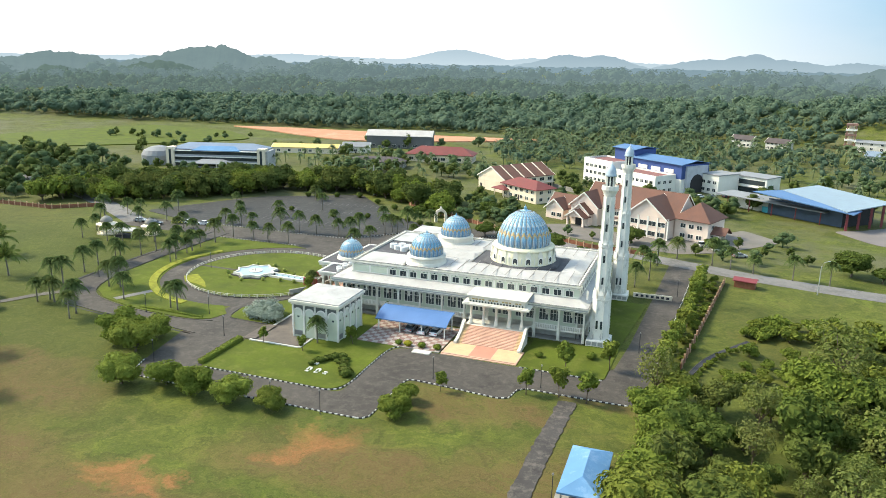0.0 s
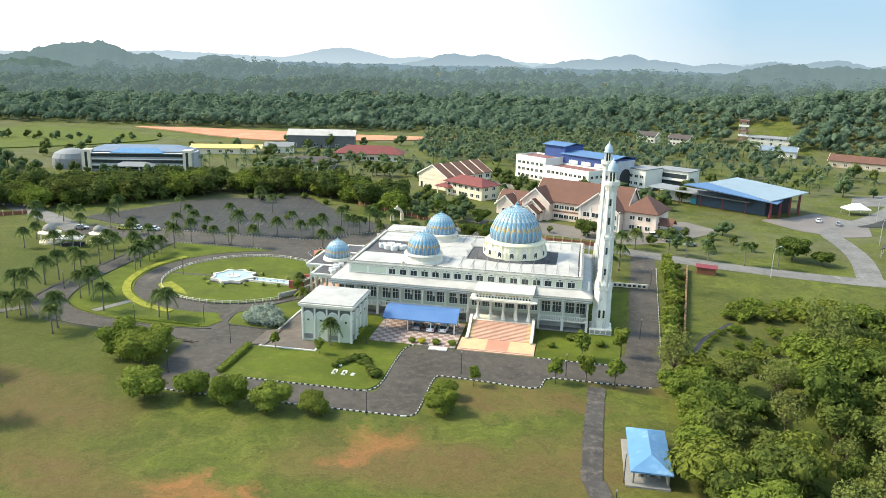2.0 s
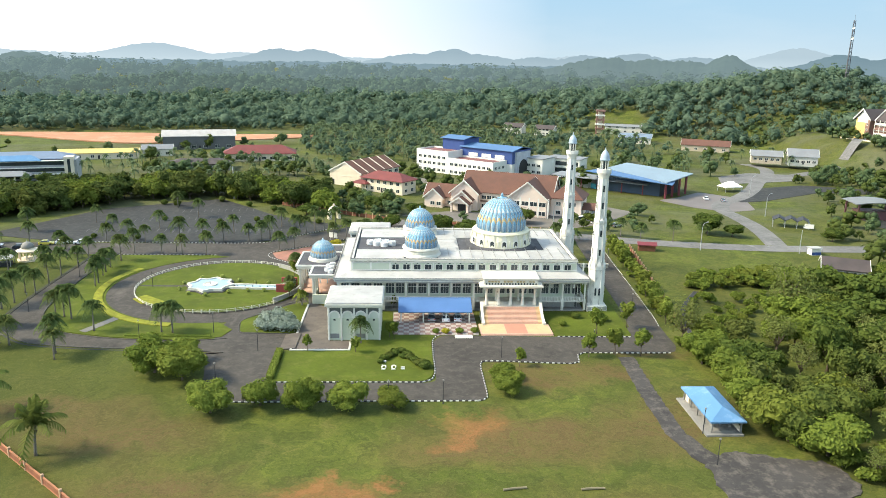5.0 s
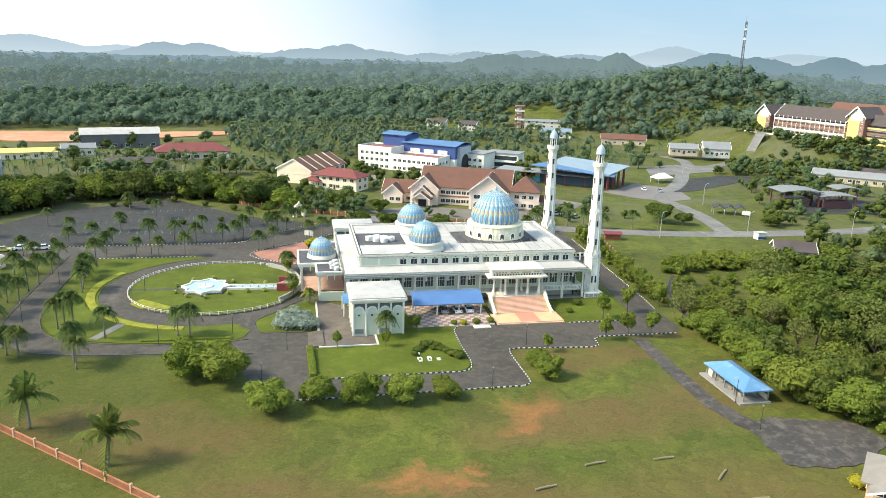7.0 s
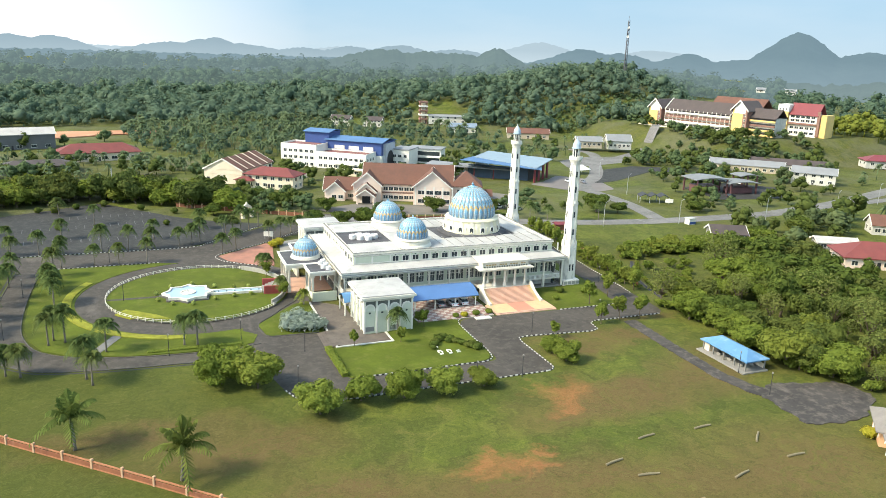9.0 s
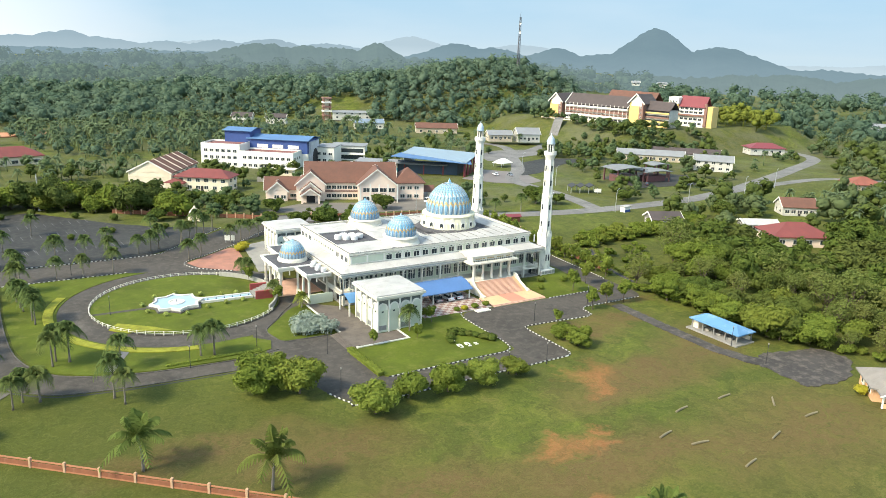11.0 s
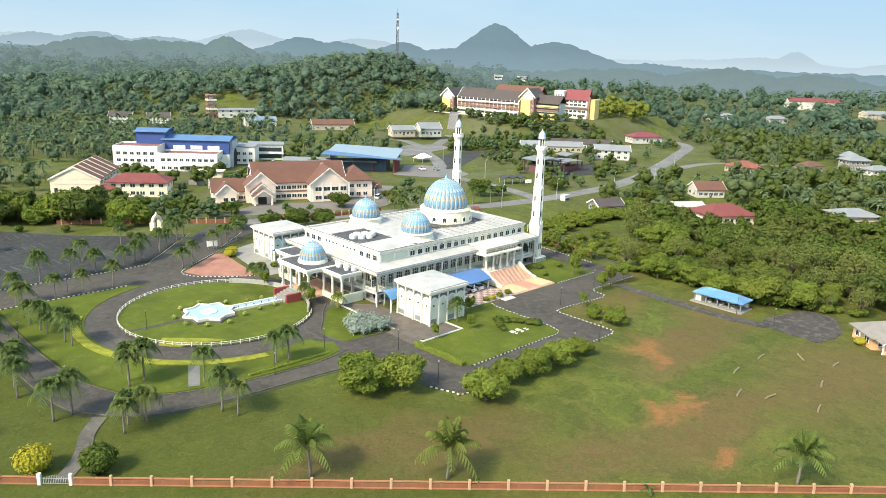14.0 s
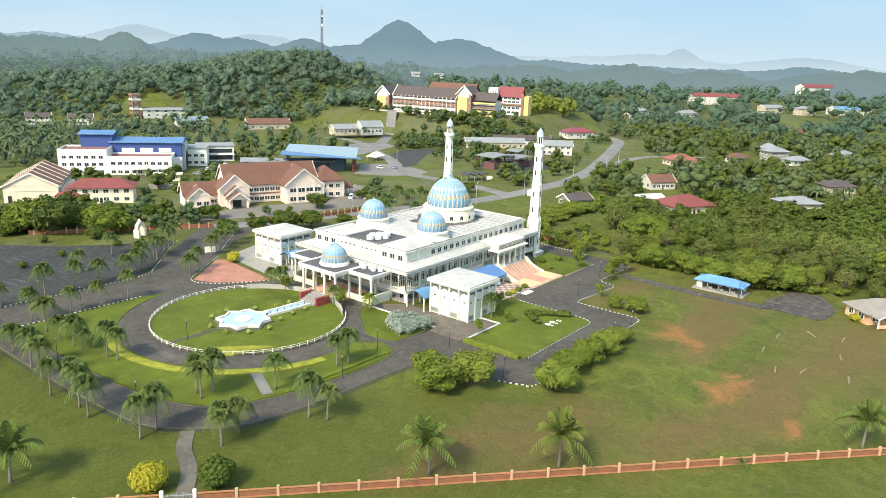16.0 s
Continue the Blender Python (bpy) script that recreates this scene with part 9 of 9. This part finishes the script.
def in_poly(poly):
    xs, ys = [p[0] for p in poly], [p[1] for p in poly]
    def pick(rs):
        p = (rs.uniform(min(xs), max(xs)), rs.uniform(min(ys), max(ys)))
        return p if inside(p, poly) else None
    return pick


CLEAR = [(85, 140, 15), (88, 157, 9), (126, 168, 13), (118, 106, 12), (188, 104, 10), (273, 148, 16), (214, 190, 12), (60, 176, 10), (-12, 60, 12), (189, 252, 18), (283, 296, 20), (112, 160, 14), (74, 134, 13), (66, 128, 10), (200, 186, 18), (226, 203, 16), (172, 196, 14), (150, 188, 14), (268, 178, 15), (240, 166, 16), (258, 142, 16), (285, 158, 14), (172, 98, 14), (106, 100, 12), (312, 120, 16), (255, 285, 16), (230, 275, 14), (258, 250, 16), (300, 250, 14), (120, 240, 16), (146, 250, 18), (188, 304, 13), (216, 302, 12), (178, 292, 9), (640, 240, 40), (600, 220, 45), (560, 210, 40), (720, 330, 30), (118, 492, 22), (136, 466, 22), (104, 556, 24), (108, 470, 18), (124, 444, 18), (94, 530, 18), (30, 545, 16), (84, 545, 16), (90, 575, 16), (76, 530, 14), (112, 575, 14), (24, 560, 16), (50, 548, 16)]     # round the village houses


def clear(p, extra=0.0):
    return all(math.hypot(p[0] - x, p[1] - y) > r + extra for x, y, r in CLEAR)


rs = np.random.RandomState(9)
near_wood = [(-6, 126), (-4, 112), (-3.0, 99), (-3.0, 84), (1, 79), (4, 66), (20, 40), (60, 20), (130, 20), (150, 80), (120, 128), (72, 150), (46, 156), (30, 146), (20, 134), (6, 129)]
deep_wood = []
for p in scatter(rs, 420, in_poly(near_wood), 4.6):
    if clear(p) and p[0] > 34:
        deep_wood.append((p[0], p[1], rs.uniform(0.75, 1.3)))
    elif clear(p):
        plant(WOOD[rs.randint(7)], p[0], p[1], rs.choice((0.6, 0.8, 0.95, 1.1, 1.35)) * rs.uniform(0.9, 1.1) * (0.72 if p[1] > 112 and p[0] < 12 else 1), rs.uniform(0, 360))
BROAD = tree_kind("tree", "broad bright green tree leaning over the hut", "tree", tree_meshes(55, 5.0, 3.4, 1.6, 2000, 0.34, LEAF, 11, 0.24), "trees of the wood")
for k, (x, y, q) in enumerate(((-3.0, 87.5, 1.15), (1.5, 80.5, 1.0), (-3.4, 97.5, 0.95), (-2.5, 106, 0.9), (-4.5, 115, 0.85))):
    plant(BROAD, x, y, q, 71 * k)
SHRUB = [tree_kind("bush", "wild green bush at the edge of the field", "bush", tree_meshes(s, 1.7, 1.1, 0.3, 330, 0.3, LEAF, 5, 0.06), "wild bushes") for s in (51, 52)]
for p in scatter(rs, 110, in_poly([(11, 163), (14, 171), (30, 175), (60, 178), (76, 172), (60, 165), (30, 164)]), 2.3):
    if rs.rand() < 0.9:
        plant(SHRUB[rs.randint(2)], p[0], p[1], rs.uniform(0.8, 1.9), rs.uniform(0, 360))
for p in scatter(rs, 40, in_poly([(-4.6, 138), (-0.6, 138), (5.6, 206), (0.6, 206)]), 1.7):
    plant(SHRUB[rs.randint(2)], p[0], p[1], rs.uniform(0.5, 0.9), rs.uniform(0, 360))
VERGE = tree_kind("tree", "young yellow-green tree beside the side road", "tree", tree_meshes(57, 1.5, 2.1, 1.3, 420, 0.26, LEAF_YELLOW, 7, 0.07), "verge trees")
for k in range(15):
    plant(VERGE, -3.6 + 0.36 * k + rs.uniform(-0.7, 0.7), 138 + 4.7 * k + rs.uniform(-1, 1), rs.uniform(0.85, 1.35), rs.uniform(0, 360))
# wild shrubs along the foot of the wood and in the glade
for p in scatter(rs, 46, in_poly([(-7, 126), (-4.5, 112), (-4.0, 100), (-3.0, 84), (2, 77), (6, 66), (9, 67), (4, 80), (0, 88), (-1, 112), (-2, 126)]), 1.9) + scatter(rs, 14, in_poly([(6, 136), (14, 136), (28, 150), (34, 160), (14, 158), (8, 146)]), 3.0):
    plant(SHRUB[rs.randint(2)], p[0], p[1], rs.uniform(0.6, 1.3), rs.uniform(0, 360))
drain = thing("drain", "dark open drain between low concrete edges in the grass", "drain")
drain_line = curve([(-0.8, 130.5), (1.2, 140), (4.7, 149.7), (12.1, 161.5)], 1.5)
part("bed", ribbon(drain_line, 0.8, 0.05), DARK, drain, "dark wet bed")
for q in (-0.55, 0.55):
    part("edge", Shape().tube([(x + 0.8 * q, y - 0.3 * q, 0.06) for x, y in drain_line], 0.08, 5), DIRTY_KERB, drain)
for k, (x, y, h) in enumerate(along(drain_line, 2.1)):
    plant(SHRUB[k % 2], x + 1.4, y - 0.6, rs.uniform(0.35, 0.7), 50 * k)
BELT = [tree_kind("tree", "dark leafy tree in the belt behind the car park", "tree", tree_meshes(s, 4.2, 3.6, 0.8, 760, 0.5, OLIVE if s != 62 else LEAF, 8, 0.2), "tree belt") for s in (61, 62, 63)]
for p in scatter(rs, 118, in_poly([(-250, 216), (-222, 226), (-180, 266), (-142, 286), (-120, 274), (-104, 262), (-92, 254), (-86, 264), (-100, 284), (-140, 304), (-190, 290), (-230, 262), (-262, 240)]), 4.2):
    plant(BELT[rs.randint(3)], p[0], p[1], rs.uniform(1.0, 1.6), rs.uniform(0, 360))


def far_templates(count):
    """Small tree bodies for woods that are never near: lumps and leaf clumps, height about 1."""
    out = []
    for k in range(count):
        r = np.random.RandomState(200 + k)
        s = Shape()
        v, f = ICO0
        for j in range(2):
            q = r.uniform(0.22, 0.30)
            c = np.array((r.uniform(-0.2, 0.2), r.uniform(-0.2, 0.2), 0.52 + r.uniform(-0.14, 0.16)))
            s.add((v * np.array((q, q, q * 0.95)) * (1 + 0.22 * r.normal(size=(12, 1))) + c).tolist(), f)
        flakes(r, (0, 0, 0.52), (0.46, 0.46, 0.46), 46, 0.095, s, up=0.45)
        V = np.array(s.v)
        out.append((V, s.f))
    return out


def mid_templates(count):
    """Leafier tree bodies for the middle distance, height about 1."""
    out = []
    for k in range(count):
        r = np.random.RandomState(300 + k)
        s = Shape()
        s.tube([(0, 0, -0.05), (0.01, 0, 0.45)], [0.03, 0.018], 5)
        v, f = ICO0
        for j in range(6):
            q = r.uniform(0.17, 0.28)
            a = 2.4 * j + r.uniform(-0.5, 0.5)
            d = 0.0 if j == 0 else r.uniform(0.12, 0.3)
            c = np.array((d * math.cos(a), d * math.sin(a), (0.74 if j == 0 else 0.28 + 0.07 * j) + r.uniform(-0.06, 0.06)))
            s.add((v * np.array((q, q, q * 0.9)) * 0.8 * (1 + 0.15 * r.normal(size=(12, 1))) + c).tolist(), f)
            flakes(r, c, (q, q, q * 0.95), 22, 0.062, s, up=0.6)
        out.append((np.array(s.v), s.f))
    return out


def palm_template():
    s = Shape()
    r = np.random.RandomState(77)
    s.tube([(0, 0, -0.05), (0.03, 0, 0.72)], [0.022, 0.014], 4)
    for k in range(13):
        az = 2 * math.pi * k * 0.382
        lift = math.radians(60 - 7 * k)
        prev = np.array((0.03, 0, 0.72))
        side = np.array((-math.sin(az), math.cos(az), 0)) * 0.11
        for t in (0.5, 1.0):
            nx = np.array((0.03 + 0.36 * t * math.cos(lift) * math.cos(az), 0.36 * t * math.cos(lift) * math.sin(az), 0.72 + 0.36 * (t * math.sin(lift) - 0.65 * t * t)))
            s.face(prev - side * (1.2 - t), prev + side * (1.2 - t), nx + side * (1.25 - t), nx - side * (1.25 - t))
            prev = nx
    return np.array(s.v), s.f


FAR_T, MID_T, PALM_T = far_templates(10), mid_templates(8), palm_template()


def joined(name, places, templates, material, label, seed, category="woods"):
    """One mesh of many far trees: places are (x, y, size)."""
    r = np.random.RandomState(seed)
    VV, flat, loops = [], [], []
    base = 0
    for x, y, size in places:
        V, F = templates[r.randint(len(templates))]
        a = r.uniform(0, 6.28)
        c, s = math.cos(a), math.sin(a)
        w = size * r.uniform(0.8, 1.25)
        P = np.stack([V[:, 0] * c * w - V[:, 1] * s * w, V[:, 0] * s * w + V[:, 1] * c * w, V[:, 2] * size], 1) + (x, y, float(height(x, y)))
        VV.append(P)
        for f in F:
            flat.extend(i + base for i in f)
            loops.append(len(f))
        base += len(V)
    me = bpy.data.meshes.new(name)
    V = np.concatenate(VV).astype(np.float32)
    me.vertices.add(len(V))
    me.vertices.foreach_set("co", V.ravel())
    me.loops.add(len(flat))
    me.loops.foreach_set("vertex_index", np.array(flat, np.int32))
    me.polygons.add(len(loops))
    starts = np.concatenate([[0], np.cumsum(loops)[:-1]]).astype(np.int32)
    me.polygons.foreach_set("loop_start", starts)
    me.polygons.foreach_set("loop_total", np.array(loops, np.int32))
    me.materials.append(material)
    me.update(calc_edges=True)
    ob = new(name, me)
    return tagged(ob, label, category, kind="stuff")


def sector(r0, r1, a0, a1):
    def pick(rs):
        r = math.sqrt(rs.uniform(r0 * r0, r1 * r1))
        a = math.radians(rs.uniform(a0, a1))
        return (-90 + r * math.sin(a), 30 + r * math.cos(a))
    return pick


def forest_edge(p):
    """True where the closed forest stands."""
    x, y = p
    if x < -140:
        return y > 566 + (x + 145) * 0.19 and x > -900
    if x < 40:
        return y > 566 + (x + 140) * 0.13
    if x < 200:
        return y > 589 - (x - 40) * 0.79
    if x < 350:
        return y > 462
    return y > 640 + (x - 350) * 0.3


GLADES = ((205, 500, 30, 18), (250, 520, 24, 12), (60, 700, 16, 40), (130, 640, 20, 10))       # open ground inside the forest
far = []
for r0, r1, gap, n, size in ((400, 620, 6.2, 3400, 9.0), (620, 800, 7.6, 3000, 10.6), (800, 1060, 12, 2400, 13), (1060, 1420, 26, 800, 20)):
    for p in scatter(rs, n, sector(r0, r1, -60, 46), gap):
        if forest_edge(p) and clear(p) and not any(math.hypot((p[0] - x) / a, (p[1] - y) / b) < 1 for x, y, a, b in GLADES):
            far.append((p[0], p[1], size * rs.choice((0.6, 0.8, 0.9, 1.0, 1.15, 1.5))))
near_far = [p for p in far if math.hypot(p[0] + 90, p[1] - 30) < 760]
joined("forest", [p for k, p in enumerate(near_far) if k % 3], FAR_T, FOREST, "dense green forest over low hills", 3)
mid_far = [p for p in far if 760 <= math.hypot(p[0] + 90, p[1] - 30) < 960]
# haze over these trees glows from their own material, more on the farther ones
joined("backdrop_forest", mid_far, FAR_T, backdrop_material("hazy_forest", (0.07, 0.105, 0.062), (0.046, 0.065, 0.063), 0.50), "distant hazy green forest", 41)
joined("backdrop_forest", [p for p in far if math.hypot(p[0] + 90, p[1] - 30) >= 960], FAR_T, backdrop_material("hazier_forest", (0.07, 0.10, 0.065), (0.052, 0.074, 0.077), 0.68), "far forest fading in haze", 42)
# the darker forest greens carry haze in their colour as well
joined("forest", [p for k, p in enumerate(near_far) if k % 3 == 0], FAR_T, foliage("forest_deep_leaves", (0.078, 0.124, 0.082), (0.122, 0.178, 0.110), (0.125, 0.165, 0.095), 0.44), "darker trees of the far forest", 4)
young = [(p[0], p[1], rs.uniform(3.5, 6)) for x, y, a, b in GLADES for p in scatter(rs, 60, in_poly([(x - a, y - b), (x + a, y - b), (x + a, y + b), (x - a, y + b)]), 5)]
joined("young_trees", young, FAR_T, LEAF_TOWN, "young light green trees in forest clearings", 34)

def as_template(me):
    return np.array([v.co for v in me.vertices]), [tuple(q.vertices) for q in me.polygons]


scrub = [p for p in deep_wood if math.sin(p[0] * 0.11) + math.sin(p[1] * 0.13 + 1) + rs.uniform(-0.8, 0.8) > 0.1]
deep_wood = [p for p in deep_wood if p not in scrub]
joined("light_wood", [(x, y, s * 0.85) for x, y, s in scrub], [as_template(k) for k in WOOD_T], OLIVE, "green scrub wood beside the field", 13)
joined("deep_wood", deep_wood, [as_template(k) for k in WOOD_T], LEAF_DEEP, "dense leafy wood between field and village", 12)

# village trees to the east, between houses and roads
village = []
TOWN_WAYS = curve([(57.8, 210), (63.5, 240), (64, 268), (84, 296), (113, 340), (137, 385), (134, 403)], 4) + curve([(113, 340), (150, 366), (205, 408)], 4) + [(92, 296), (108, 308), (126, 318), (142, 316), (104, 340), (124, 352)]
def off_road(p):
    return all((ax - p[0]) ** 2 + (ay - p[1]) ** 2 > 100 for ax, ay in TOWN_WAYS)
def open_ground(p):
    x, y = p
    if not clear(p) or not off_road(p):
        return False
    for (ax, ay) in east_line:
        if (ax - x) ** 2 + (ay - y) ** 2 < 210:
            return False
    return not (y < 205 and x < 75 and y > 128) and not (x < 120 and y > 196 and y < 300) and not (195 < x < 370 and 300 < y < 450) and not (x < 230 and y > 200 and y < 300 and rs.rand() < 0.75)
for r0, r1, gap, n, size in ((160, 330, 7.2, 1050, 9.0), (330, 520, 9.5, 900, 10), (520, 760, 14, 700, 13), (760, 1150, 22, 700, 17)):
    for p in scatter(rs, n, sector(r0, r1, 46, 100), gap):
        if open_ground(p) and not (r0 < 330 and inside(p, near_wood)) and rs.rand() < (0.8 if r0 < 500 else 0.75):
            village.append((p[0], p[1], size * rs.choice((0.5, 0.7, 0.9, 1.1, 1.35))))
near_v = [p for p in village if math.hypot(p[0] + 90, p[1] - 30) < 520]
joined("village_trees", near_v[::2], MID_T, LEAF_TOWN, "green trees between the village houses", 5)
joined("village_trees", near_v[1::2], MID_T, OLIVE, "light green trees between the village houses", 15)
joined("far_village_trees", [p for p in village if math.hypot(p[0] + 90, p[1] - 30) >= 520], FAR_T, bpy.data.materials["forest_deep_leaves"], "hazy trees beyond the village", 25)
grove = []
for p in scatter(rs, 430, in_poly([(-100, 400), (-60, 395), (20, 395), (70, 410), (120, 430), (160, 470), (120, 520), (40, 560), (-60, 560), (-140, 540), (-130, 440)]), 5.6):
    if clear(p, 1.0):
        if p[0] < 0 or rs.rand() < (0.3 if p[1] < 500 else 0.6):
            grove.append((p[0], p[1], rs.choice((7, 9, 11, 14)) * rs.uniform(0.85, 1.1)))
for p in scatter(rs, 110, in_poly([(-230, 330), (-150, 312), (-118, 330), (-60, 352), (-70, 395), (-130, 420), (-210, 400)]), 7):
    if clear(p) and not (abs(p[0] + 145) < 24 and abs(p[1] - 398) < 14) and not (abs(p[0] + 58) < 30 and p[1] > 345):
        grove.append((p[0], p[1], rs.uniform(5.5, 9)))
for p in scatter(rs, 46, in_poly([(60, 330), (90, 362), (120, 372), (150, 372), (190, 402), (170, 450), (90, 400), (40, 370)]), 8):
    if clear(p) and off_road(p):
        grove.append((p[0], p[1], rs.uniform(6, 10)))
for p in scatter(rs, 420, in_poly([(110, 90), (460, 60), (480, 300), (220, 360), (200, 280), (120, 190)]), 8):
    if open_ground(p):
        grove.append((p[0], p[1], rs.uniform(7, 11)))
# paler than FROND: haze over the grove is put into the colour
FROND_HAZED = foliage("hazed_palm_fronds", (0.092, 0.138, 0.074), (0.178, 0.236, 0.122), (0.16, 0.19, 0.09), 0.4)
under = [(p[0], p[1], rs.uniform(4, 8)) for p in scatter(rs, 330, in_poly([(-100, 400), (-60, 395), (20, 395), (70, 410), (120, 430), (160, 470), (120, 520), (40, 560), (-60, 560), (-140, 540), (-130, 440)]), 6) if clear(p)]
joined("grove_trees", under, FAR_T, bpy.data.materials["forest_deep_leaves"], "dark trees and undergrowth between the palms", 16)
joined("palm_grove", grove, [PALM_T], FROND_HAZED, "grove of coconut palms beyond the buildings", 6, "palm grove")
scat = []
for poly, n, gap, sz in (([(-420, 260), (-250, 330), (-150, 420), (-130, 520), (-240, 440), (-450, 330)], 26, 9, 8), ([(-120, 330), (-60, 325), (-50, 345), (-100, 370), (-150, 420), (-190, 400)], 34, 7, 7), ([(-60, 300), (0, 282), (20, 318), (-20, 330), (-60, 345)], 26, 7, 6.5), ([(-85, 245), (-66, 250), (-66, 272), (-90, 290)], 26, 5.5, 6.5), ([(110, 216), (170, 222), (240, 262), (230, 330), (160, 330), (120, 300)], 60, 7, 6.5), ([(-330, 200), (-250, 215), (-235, 230), (-290, 310), (-420, 320)], 120, 7, 10), ([(-400, 400), (-300, 440), (-300, 452), (-400, 418)], 14, 6, 6), ([(196, 330), (206, 330), (222, 440), (206, 440)], 26, 5, 5), ([(222, 290), (300, 250), (330, 290), (250, 330)], 40, 6, 6), ([(5, 345), (90, 330), (150, 380), (120, 430), (30, 390)], 26, 8, 8), ([(116, 292), (200, 268), (300, 240), (310, 290), (222, 322), (204, 410), (150, 395), (112, 340)], 60, 7, 6), ([(120, 334), (135, 312), (171, 314), (217, 296), (240, 300), (225, 330), (195, 345), (165, 365), (140, 370)], 120, 5.5, 7), ([(176, 366), (211, 354), (235, 339), (256, 316), (264, 322), (240, 346), (212, 362), (180, 374)], 20, 5, 6), ([(100, 225), (160, 222), (196, 250), (180, 290), (120, 292), (98, 262)], 34, 6, 6.5), ([(-190, 338), (-150, 340), (-150, 352), (-190, 350)], 16, 5, 7), ([(-285, 296), (-200, 300), (-200, 308), (-285, 304)], 14, 6, 6), ([(84, 216), (100, 214), (100, 230), (88, 236)], 6, 5, 6), ([(-5, 285), (14, 300), (2, 318), (-18, 300)], 12, 6, 7), ([(-4, 230), (20, 226), (40, 232), (30, 256), (6, 256)], 10, 8, 5), ([(-66, 244), (-20, 234), (-22, 240), (-64, 252)], 8, 6.5, 4), ([(62, 226), (70, 228), (66, 240), (60, 242)], 3, 5, 5), ([(196, 312), (204, 312), (214, 440), (204, 440)], 30, 4, 6.5)):
    for p in scatter(rs, n, in_poly(poly), gap):
        if clear(p) and off_road(p) and not any((ax - p[0]) ** 2 + (ay - p[1]) ** 2 < 60 for ax, ay in east_line):
            scat.append((p[0], p[1], sz * rs.uniform(0.6, 1.25)))
rain = [(p[0], p[1], rs.uniform(10, 15)) for p in scatter(rs, 20, in_poly([(315, 368), (300, 345), (322, 322), (385, 364), (360, 397)]), 9)]
joined("garden_trees", rain, MID_T, LEAF_YELLOW, "tall light green spreading trees beside the school", 28)
joined("garden_trees", scat[::2], MID_T, LEAF_TOWN, "dark leafy trees among the town buildings", 18)
joined("garden_trees", scat[1::2], MID_T, OLIVE, "leafy trees among the town buildings", 8)
